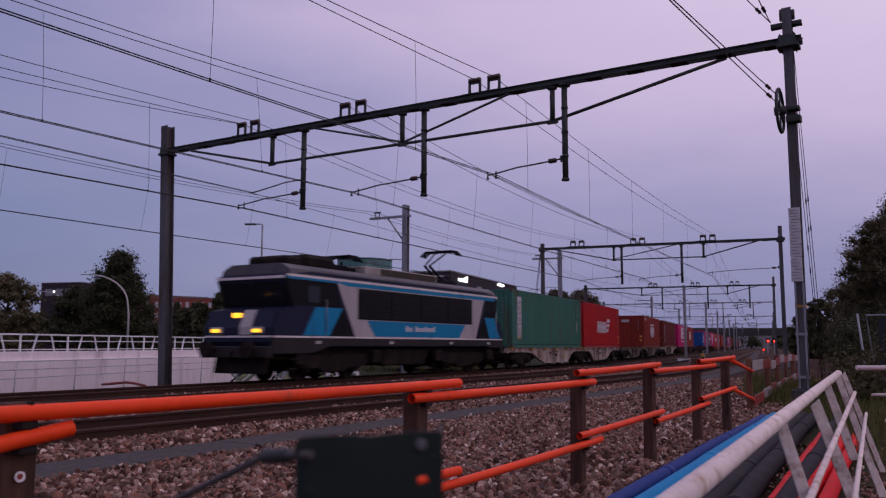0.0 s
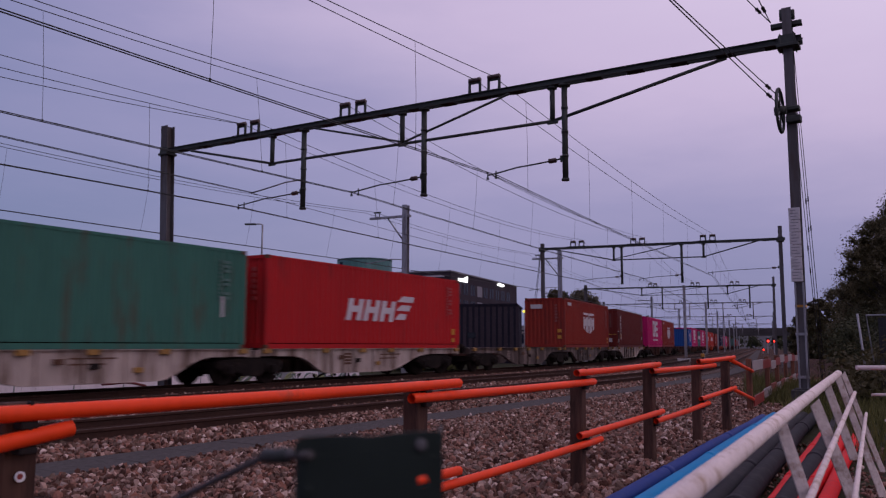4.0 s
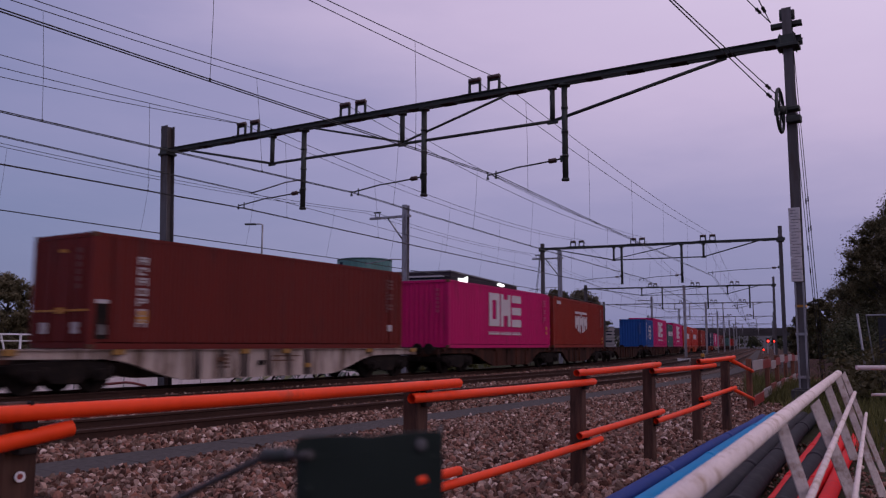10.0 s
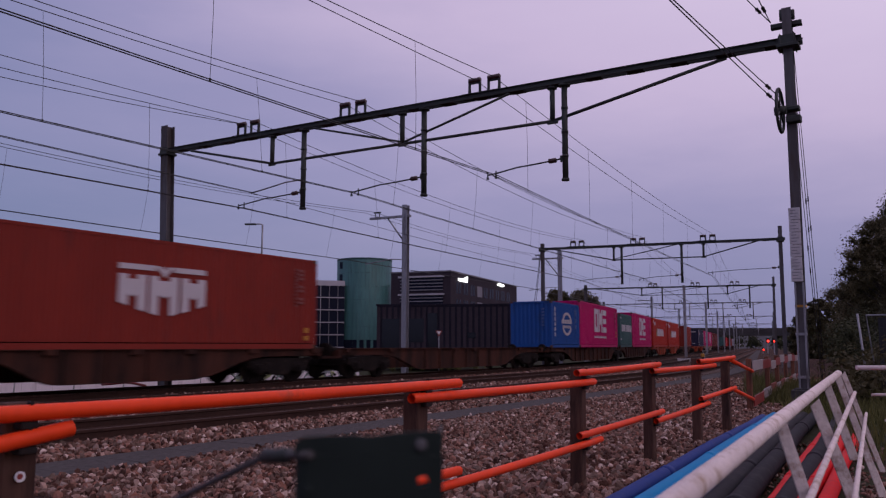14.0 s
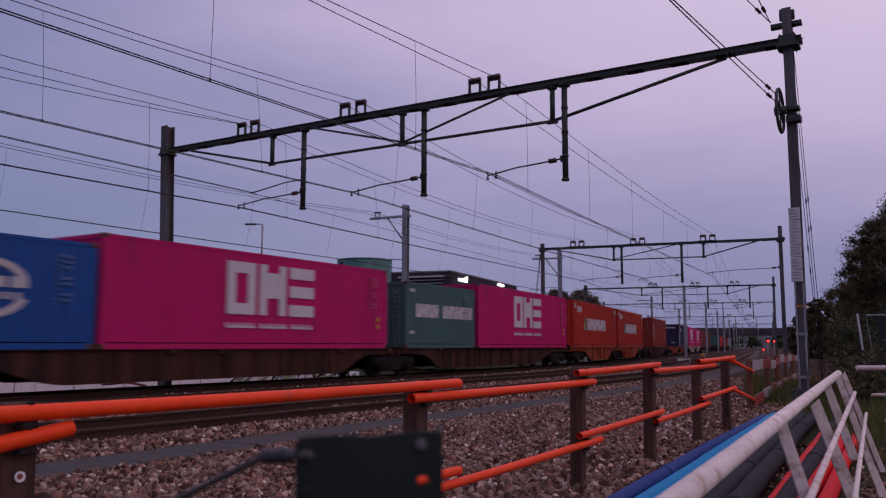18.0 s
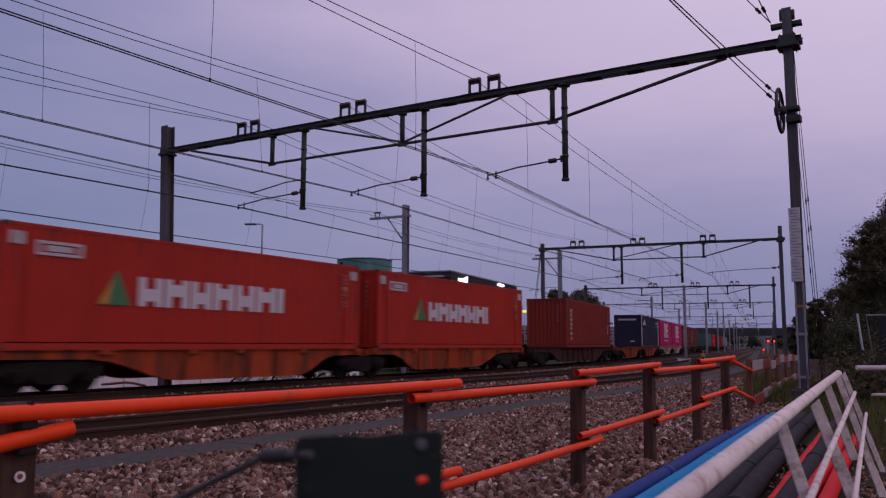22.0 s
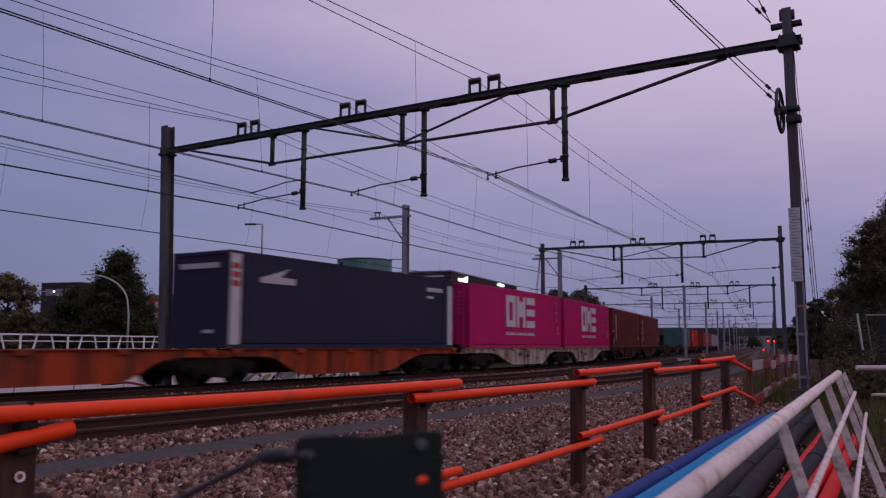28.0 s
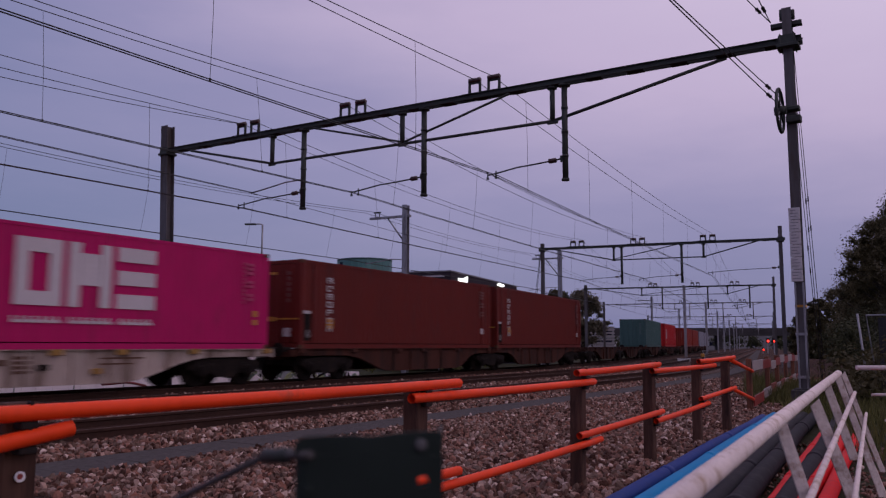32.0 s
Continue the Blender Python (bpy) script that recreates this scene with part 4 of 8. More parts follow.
def logo_disc(at=0.52):
    def f(t, L, H, y):
        c = -L / 2 + L * at
        cz = 1.36
        b = bmesh.new()
        # upper and lower arcs of a broad oval ring, two rows of blocks across its middle
        for up in (1, -1):
            for k in range(8):
                p0, p1 = (math.radians(22 + k * 17), math.radians(22 + (k + 1) * 17))
                prism(b, [(c + q * 0.98 * math.cos(e), cz + up * q * 0.68 * math.sin(e)) for e, q in ((p0, 1.0), (p1, 1.0), (p1, 0.78), (p0, 0.78))][::up], y - 0.008, y + 0.03)
        part("logo_shape", b, M_BARS, t)
        for z, hz, n, wide in ((cz + 0.02, 0.24, 4, 2.05), (cz - 0.25, 0.16, 7, 1.75)):
            for k in range(n):
                x = c - wide / 2 + wide * k / n
                b = bmesh.new()
                box(b, x, x + wide / n - 0.12, y - 0.014, y + 0.03, z, z + hz)
                part("logo_shape", b, M_BARS, t)
        b = bmesh.new()
        for k in range(6):
            slab(b, 0.54, 0.70, 0.62 + k * 0.29, 0.83 + k * 0.29, L, y)
        part("lettering", b, M_BARS, t)
    return f


def logo_words(at=0.55):
    def f(t, L, H, y):
        for u0, n in ((0.75, 5), (2.9, 8)):
            b = bmesh.new()
            for i in range(n):
                ww = 0.30 if n == 5 else 0.27
                u = u0 + i * (ww + 0.06)
                slab(b, u, u + ww * 0.38, 1.22, 1.75, L, y)
                slab(b, u + ww * 0.66, u + ww, 1.22, 1.75, L, y)
                slab(b, u + ww * 0.38, u + ww * 0.66, 1.22 + 0.18 * (i % 3), 1.38 + 0.18 * (i % 3), L, y)
            part("logo_shape", b, C_LOGO, t)
        b = bmesh.new()
        for v in (2.2, 0.55):
            slab(b, 0.3, 0.62, v, v + 0.12, L, y)
        part("lettering", b, M_BARS, t)
    return f


def logo_column(u0=1.35, wide=0.34, top=0.5, n=7, plate=True, board=False):
    """An upright column of character bars, with small plates; board: a pale patch behind it."""
    def f(t, L, H, y):
        if board:
            b = bmesh.new()
            slab(b, u0 - 0.1, u0 + wide + 0.1, 0.5, H - 0.35, L, y)
            part("pale_patch", b, M_PLASTICGREY, t)
        b = bmesh.new()
        for k in range(n):
            z, yy = H - top - (k + 1) * 0.27, y - (0.01 if board else 0)
            slab(b, u0, u0 + wide * 0.2, z, z + 0.2, L, yy)
            slab(b, u0 + wide * 0.78, u0 + wide, z + (0.09 if k % 3 == 1 else 0), z + 0.2, L, yy)
            slab(b, u0 + wide * 0.2, u0 + wide * 0.78, z + 0.155, z + 0.2, L, yy)
            if k % 2:
                slab(b, u0 + wide * 0.2, u0 + wide * 0.78, z, z + 0.045, L, yy)
            else:
                slab(b, u0 + wide * 0.2, u0 + wide * 0.78, z + 0.08, z + 0.12, L, yy)
        part("lettering", b, M_CONC if board else M_BARS, t)
        b = bmesh.new()
        if plate:
            slab(b, L - 0.95, L - 0.68, 0.62, 0.86, L, y)
            slab(b, 0.25, 0.5, 0.35, 0.6, L, y)
            box(b, -L / 2 - 0.012, -L / 2 + 0.05, -0.80, -0.50, 0.38, 0.66)
            box(b, -L / 2 - 0.012, -L / 2 + 0.05, 0.50, 0.80, 0.38, 0.66)
            slab(b, 0.14, 0.5, 1.12, 1.22, L, y)
        else:
            slab(b, L - 0.95, L - 0.85, 0.9, 1.5, L, y)
        part("identity_plate", b, M_BARS, t)
        b = bmesh.new()
        if not plate:
            slab(b, u0, u0 + 0.3, 0.42, 0.62, L, y)
        else:
            slab(b, u0, u0 + 0.34, 0.66, 0.98, L, y)
            box(b, -L / 2 - 0.014, -L / 2 + 0.05, -1.08, 1.08, 0.93, 0.98)
            box(b, -L / 2 - 0.014, -L / 2 + 0.05, -0.16, 0.16, 0.88, 1.03)
            box(b, -L / 2 - 0.014, -L / 2 + 0.05, -0.16, 0.10, 2.42, 2.50)
        part("warning_mark", b, M_YELLOW, t)
        if plate:
            b = bmesh.new()
            slab(b, 0.14, 0.5, 0.25, 1.12, L, y)
            part("dark_panel", b, M_UNDER, t)
    return f


def logo_white_posts():
    def f(t, L, H, y):
        b = bmesh.new()
        slab(b, 0.05, 0.48, 0.12, H - 0.1, L, y)
        slab(b, L - 0.45, L - 0.1, 0.12, H - 0.3, L, y)
        part("white_band", b, M_PLASTICGREY, t)
        b = bmesh.new()
        for k in range(3):
            slab(b, 0.12, 0.40, H - 0.55 - k * 0.26, H - 0.38 - k * 0.26, L, y - 0.010)
        part("text_bars", b, C_ORANGE, t)
        b = bmesh.new()
        x = -L / 2
        prism(b, [(x + 1.3, 2.0), (x + 2.9, 2.0), (x + 2.9, 2.2), (x + 2.2, 2.22), (x + 2.6, 2.5), (x + 1.9, 2.3), (x + 1.3, 2.15)], y - 0.008, y + 0.03)
        slab(b, L - 2.1, L - 0.9, H - 0.62, H - 0.46, L, y)
        slab(b, L - 2.1, L - 1.6, H - 0.9, H - 0.8, L, y)
        part("logo_shape", b, M_BARS, t)
        b = bmesh.new()
        box(b, -L / 2 - 0.012, -L / 2 + 0.05, -0.75, 0.85, H - 0.52, H - 0.36)
        box(b, -L / 2 - 0.012, -L / 2 + 0.05, -0.6, -0.2, 0.45, 0.55)
        part("lettering", b, M_BARS, t)
    return f


# ------------------------------------------------------------------ wagons
def wheelset_mesh(r=0.46):
    bm = bmesh.new()
    for y in (-0.75, 0.75):
        sg = 1 if y > 0 else -1
        rings = tube(bm, [(0, y - sg * 0.07, 0), (0, y - sg * 0.065, 0), (0, y - sg * 0.04, 0), (0, y + sg * 0.07, 0)], [r + 0.02, r + 0.03, r, r - 0.006], 20, cap=True)
    tube(bm, [(0, -1.05, 0), (0, 1.05, 0)], 0.08, 8)
    # web holes' ribs that show the turning
    for k in range(4):
        a = k * math.pi / 2
        for y in (-0.83, 0.83):
            box(bm, 0.1, r - 0.1, y - 0.012, y + 0.012, -0.05, 0.05, m=Matrix.Rotation(a, 4, "Y"))
    me = mesh_of("wheelset", bm, M_UNDER)
    return me


_ws = {}


def bogie(parent, x, s_at16, base=1.8, r=0.46):
    """Two-axle freight bogie under a wagon at local x; side frames, bolster, springs, axle boxes and two turning wheelsets."""
    if not _ws:
        bm = bmesh.new()
        for y in (-1.0, 1.0):
            prism(bm, [(-1.35, 0.50), (-1.2, 0.42), (-0.55, 0.40), (-0.35, 0.26), (0.35, 0.26), (0.55, 0.40), (1.2, 0.42), (1.35, 0.50), (1.30, 0.72), (0.6, 0.78), (-0.6, 0.78), (-1.30, 0.72)],
                  y - 0.06, y + 0.06)
        box(bm, -0.3, 0.3, -1.05, 1.05, 0.55, 0.80, 0.02)
        for xx in (-1.33, 1.33):
            box(bm, xx - 0.06, xx + 0.06, -1.0, 1.0, 0.52, 0.68)
        _ws["frame"] = mesh_of("bogie_frame", bm, M_UNDER)
        bm = bmesh.new()
        box(bm, -0.16, 0.16, -1.14, -1.02, 0.28, 0.60, 0.03)
        tube(bm, [(0, -1.2, 0.46), (0, -1.12, 0.46)], 0.13, 10)
        for dx in (-0.27, 0.27):
            tube(bm, [(dx, -1.06, 0.36), (dx, -1.06, 0.66)], 0.085, 8)
        _ws["box"] = mesh_of("axle_box", bm, M_UNDER)
        bm = bmesh.new()
        box(bm, -0.05, 0.05, -1.02, 1.02, 0.30, 0.44)
        box(bm, -0.07, 0.07, -0.85, -0.66, 0.22, 0.62)
        box(bm, -0.07, 0.07, 0.66, 0.85, 0.22, 0.62)
        _ws["brake"] = mesh_of("brake_rigging", bm, M_UNDER)
        _ws["wheel"] = wheelset_mesh(r)
    b = put("bogie", _ws["frame"], parent, Matrix.Translation((x, 0, 0)))
    for dx in (-base / 2, base / 2):
        put("axle_box", _ws["box"], b, Matrix.Translation((dx, 0, 0)))
        put("brake_rigging", _ws["brake"], b, Matrix.Translation((dx * 0.42, 0, 0)))
        w = put("wheelset", _ws["wheel"], b, Matrix.Translation((dx, 0, r)))
        WHEELS.append((w, Matrix.Translation((dx, 0, r)), s_at16 + x + dx, r))
    return b


def wagon(s0, s1, material, label, bogies=(1, 1), deep=0.80, locks=None, lock_paint=None, ribbed=False):
    """Skeleton container wagon from s0 to s1 with fish-bellied side sills; bogies: at the leading and the trailing end."""
    L = s1 - s0
    c = (s0 + s1) / 2
    t = tagged(empty("container_wagon"), label, "wagon", "wagons of the train")
    top = FLOOR - 0.03
    a = L / 2
    for y in (-1.12, 1.12):
        bm = bmesh.new()
        # the arch over an own bogie is longer than that beside a shared one
        def arch(own):
            x0, w = (2.9, 2.7) if own else (1.75, 1.7)
            return [(a - x0 - w * q, top - 0.22 - (deep - 0.22) * (0.5 - 0.5 * math.cos(math.pi * q)) ** 0.9) for q in (0, 0.15, 0.3, 0.45, 0.6, 0.75, 0.9, 1)]
        lead, trail = [(-x, z) for x, z in arch(bogies[0] == 1)], arch(bogies[1] == 1)
        b0, b1 = lead[-1][0], trail[-1][0]
        prof = [(-a + 0.1, top), (a - 0.1, top), (a - 0.1, top - 0.20)] + trail + list(reversed(lead)) + [(-a + 0.1, top - 0.20)]
        prism(bm, prof, y - 0.012, y + 0.012)
        # flanges above and below, ribs between
        sgn = 1 if y > 0 else -1
        box(bm, -a + 0.1, a - 0.1, y - 0.10, y + 0.06, top, top + 0.02)
        box(bm, b0, b1, y - 0.08, y + 0.08, top - deep - 0.02, top - deep)
        for bend in (lead, trail):
            for (xa, za), (xb, zb) in zip(bend, bend[1:]):
                prism(bm, [(xa, za), (xb, zb), (xb, zb - 0.02), (xa, za - 0.02)], y - 0.08, y + 0.08)
        sill = part("side_sill", bm, material, t)
        k, i = b0 + 0.1, 0
        while k < b1 - 0.2:
            bm = bmesh.new()
            wide = (0.22, 0.12, 0.30)[i % 3] if ribbed else 0.05
            box(bm, k, k + wide, y + sgn * 0.0125, y + sgn * 0.075, top - deep + 0.002, top - 0.002)
            part("rib", bm, W_GRIME if ribbed else material, sill)
            k += (0.95, 0.8, 1.1)[i % 3] if ribbed else 1.2
            i += 1
        # tread plates, hooks and a data board on the sill
        for j, q in enumerate((0.18, 0.46, 0.83) if material in (W_WHITE, W_GRIME) else ()):
            x = b0 + (b1 - b0) * q
            bm = bmesh.new()
            box(bm, x - 0.14, x + 0.14, y + sgn * 0.0765, y + sgn * 0.11, top - 0.34 - 0.12 * j, top - 0.20 - 0.12 * j, 0.01)
            part("fitting", bm, (M_RUSTFIT, M_UNDER, M_LOCK)[j], sill)
    for q in (-a + 0.05, -a + 2.6, 0.0, a - 2.6, a - 0.05):
        bm = bmesh.new()
        box(bm, q - 0.09, q + 0.09, -1.1, 1.1, top - 0.24, top - 0.02, 0.01)
        part("cross_beam", bm, material, t)
    bm = bmesh.new()
    box(bm, -a + 0.1, a - 0.1, -0.22, 0.22, top - 0.34, top - 0.06)
    part("centre_sill", bm, W_DARK, t)
    bm = bmesh.new()
    tube(bm, [(-0.6, -0.55, 0.62), (0.8, -0.55, 0.62)], 0.17, 10)
    box(bm, 1.1, 1.5, -0.7, -0.3, 0.5, 0.8, 0.02)
    part("brake_gear", bm, M_UNDER, t)
    xs = locks if locks is not None else [0.35, 3.2, L / 2 - 0.9, L / 2 + 0.9, L - 3.2, L - 0.35]
    bm = bmesh.new()
    for q in xs:
        x = -a + q
        for y in (-1.16, 1.16):
            box(bm, x - 0.16, x + 0.16, y - 0.07, y + 0.07, top - 0.12, top + 0.025, 0.01)
    part("locking_bolster", bm, lock_paint or M_LOCK, t)
    if material in (W_WHITE, W_GRIME):
        bm = bmesh.new()
        for k in range(4):
            box(bm, -1.9, -1.5, -1.14, -1.125, top - 0.2 - k * 0.11, top - 0.13 - k * 0.11)
        box(bm, 0.3, 1.6, -1.14, -1.125, top - 0.22, top - 0.18)
        box(bm, 0.3, 1.3, -1.14, -1.125, top - 0.36, top - 0.32)
        part("lettering", bm, M_WAGONMARK if material is not W_WHITE else M_RUSTFIT, t)
    for sgn, has in ((-1, bogies[0]), (1, bogies[1])):
        x = sgn * (a - 1.9) if has == 1 else sgn * (a + 0.15)
        if has:
            bogie(t, x, c)
        if has == 1:
            for y in (-0.87, 0.87):
                bm = bmesh.new()
                xx = sgn * a
                tube(bm, [(xx - sgn * 0.1, y, 1.04), (xx + sgn * 0.42, y, 1.04)], 0.075, 8)
                tube(bm, [(xx + sgn * 0.42, y, 1.04), (xx + sgn * 0.50, y, 1.04)], 0.22, 14)
                part("buffer", bm, M_UNDER, t)
            bm = bmesh.new()
            xx = sgn * a
            tube(bm, [(xx, 0, 0.98), (xx + sgn * 0.3, 0, 0.95), (xx + sgn * 0.55, 0, 0.92)], 0.05, 6)
            tube(bm, [(xx, -0.3, 0.85), (xx + sgn * 0.25, -0.3, 0.55), (xx + sgn * 0.5, -0.25, 0.8)], 0.025, 6)
            part("coupling", bm, M_UNDER, t)
    t.matrix_basis = line_pose(c, -1.22, 0)
    MOVERS.append((t, c, L * 0.4, 0.0))
    return t


def wagon_pair(s0, sm, s1, material, label, **kw):
    """An articulated wagon: two halves that share the bogie between them."""
    wagon(s0, sm, material, label, bogies=(1, 2), **kw)
    wagon(sm + 0.3, s1, material, label, bogies=(0, 1), **kw)


HC, STD = 2.896, 2.591
L_WHITE = "dirty white skeleton container wagon with fish-bellied sills"
L_BROWN = "rusty brown skeleton container wagon with fish-bellied sills"
L_DARK = "dark brown skeleton container wagon with fish-bellied sills"
L_ORANGE = "orange skeleton container wagon with dirty fish-bellied sills"
wagon_pair(-93.95, -81.45, -68.75, W_WHITE, L_WHITE)
wagon_pair(-67.7, -55.5, -42.4, W_GRIME, "grimy dark container wagon with worn white paint")
wagon(-41.4, -24.4, W_WHITE, L_WHITE, ribbed=True)
wagon_pair(-22.6, -9.65, 3.6, W_BROWN, L_BROWN, lock_paint=W_BROWN)
wagon(4.6, 23.0, W_BROWN, L_BROWN, lock_paint=W_BROWN)
wagon_pair(24.0, 43.1, 62.8, W_BROWN, L_BROWN, lock_paint=W_BROWN)
wagon_pair(63.7, 77.45, 91.8, W_ORANGE, L_ORANGE, lock_paint=W_ORANGE)
wagon(92.8, 112.2, W_DARK, L_DARK, lock_paint=W_DARK)
wagon_pair(113.2, 126.75, 140.5, W_ORANGE, L_ORANGE, lock_paint=W_ORANGE)
wagon_pair(141.3, 154.05, 167.2, W_WHITE, L_WHITE)
wagon_pair(168.1, 182.1, 196.6, W_DARK, L_DARK, lock_paint=W_DARK)
wagon_pair(197.6, 210.0, 222.8, W_BROWN, L_BROWN, lock_paint=W_BROWN)
wagon(223.7, 237.9, W_BROWN, L_BROWN, lock_paint=W_BROWN)
wagon(238.8, 254.4, W_BROWN, L_BROWN, lock_paint=W_BROWN)
wagon(255.2, 265.4, W_BROWN, L_BROWN, lock_paint=W_BROWN)
wagon_pair(293.9, 307.4, 321.0, W_BROWN, L_BROWN, lock_paint=W_BROWN)
wagon_pair(266.2, 279.6, 293.0, W_BROWN, L_BROWN, lock_paint=W_BROWN)

container(-93.65, -81.8, HC, C_GREEN, "green corrugated container with rusty posts and a pale patch", logo_column(0.82, 0.34, 0.5, 7, False, True), posts=C_GREEN)
container(-80.95, -68.9, HC, C_RED, "bright red corrugated container with slanted white logo", logo_italic(0.50))
container(-54.9, -42.85, HC, C_BROWN, "red-brown container with white shield-shaped logo", logo_shield(0.50))
container(-39.1, -25.6, HC, C_DARKBROWN, "dark brown corrugated container with column of white marks", logo_column(1.35, 0.30, 0.45, 7), door=True)
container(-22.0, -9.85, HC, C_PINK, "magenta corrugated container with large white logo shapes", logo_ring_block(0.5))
container(-9.2, 3.2, HC, C_BROWN, "red-brown container with white shield-shaped logo", logo_shield(0.50))
container(24.5, 30.15, STD, C_BLUE, "short blue corrugated container with round white logo", logo_disc(0.53))
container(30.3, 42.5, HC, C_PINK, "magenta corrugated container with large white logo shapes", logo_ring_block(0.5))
container(43.85, 49.6, STD, C_TEAL, "short grey-green container with white word-shaped bars", logo_words())
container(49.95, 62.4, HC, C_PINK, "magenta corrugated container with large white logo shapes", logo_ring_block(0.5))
container(64.1, 77.1, HC, C_ORANGE, "long orange-red container with green triangle and white bars", logo_triangle_word(0.52))
container(78.25, 91.4, HC, C_ORANGE, "long orange-red container with green triangle and white bars", logo_triangle_word(0.52))
container(98.8, 111.1, HC, C_BROWN, "plain red-brown container with column of white marks", logo_column(0.95, 0.34, 0.55, 6, False))
container(126.98, 140.0, HC, C_NAVY, "dark navy container with white corner bands", logo_white_posts(), code=False)
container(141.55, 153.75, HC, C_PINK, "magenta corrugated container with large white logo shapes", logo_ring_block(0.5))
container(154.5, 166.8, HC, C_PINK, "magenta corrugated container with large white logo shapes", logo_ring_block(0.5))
container(168.3, 181.8, HC, C_DARKBROWN, "dark brown corrugated container with column of white marks", logo_column(1.35, 0.30, 0.45, 7), door=True)
container(182.6, 196.2, HC, C_DARKBROWN, "dark brown corrugated container with column of white marks", logo_column(1.35, 0.30, 0.45, 7))
container(224.4, 236.6, STD, C_TEAL, "grey-green container showing its doors", None, door=True)
container(240.6, 252.8, STD, C_RED, "bright red corrugated container with white marks", logo_column(1.2, 0.8, 0.6, 4, False))
container(266.8, 279.0, STD, C_BROWN, "dull red corrugated container", None)
container(280.3, 292.5, STD, C_BROWN, "dull red corrugated container", None)
container(294.4, 306.8, STD, C_GREY, "pale blue-grey corrugated container", None)
container(308.2, 320.5, STD, C_GREY, "pale blue-grey corrugated container", None)


# ------------------------------------------------------------------ locomotive
L_NAVY = paint("loco_dark_blue", (0.010, 0.013, 0.036))
L_BLUE = paint("loco_light_blue", (0.004, 0.190, 0.370))
L_STRIPE = paint("loco_white_stripe", (0.66, 0.60, 0.60))
L_GREY = paint("loco_light_grey", (0.40, 0.36, 0.37))
L_ROOF = mat("loco_roof_grey", (0.078, 0.070, 0.080), 0.6, 0, 0.3, dirt=(0.05, 0.042, 0.04), dirt_amount=0.4)
L_BLACK = mat("loco_black", (0.008, 0.008, 0.010), 0.7, 0, 0.25, spec=0.12)
L_UNDER = mat("loco_underframe", (0.028, 0.025, 0.027), 0.75, 0.0, 0.3, spec=0.15, dirt=(0.03, 0.024, 0.02), dirt_amount=0.4)
L_LAMP = mat("warm_headlight", (1.0, 0.50, 0.03), emit=1.7)
L_LENS = mat("headlight_rim", (0.25, 0.23, 0.22), 0.4, 0.5)
L_WALLIN = mat("roof_box_beige", (0.33, 0.29, 0.27), 0.7, 0, 0.2, dirt=(0.2, 0.17, 0.15), dirt_amount=0.4)


M_COOLER = mat("dull_brass_grille", (0.070, 0.052, 0.034), 0.6, 0.2, 0.3)


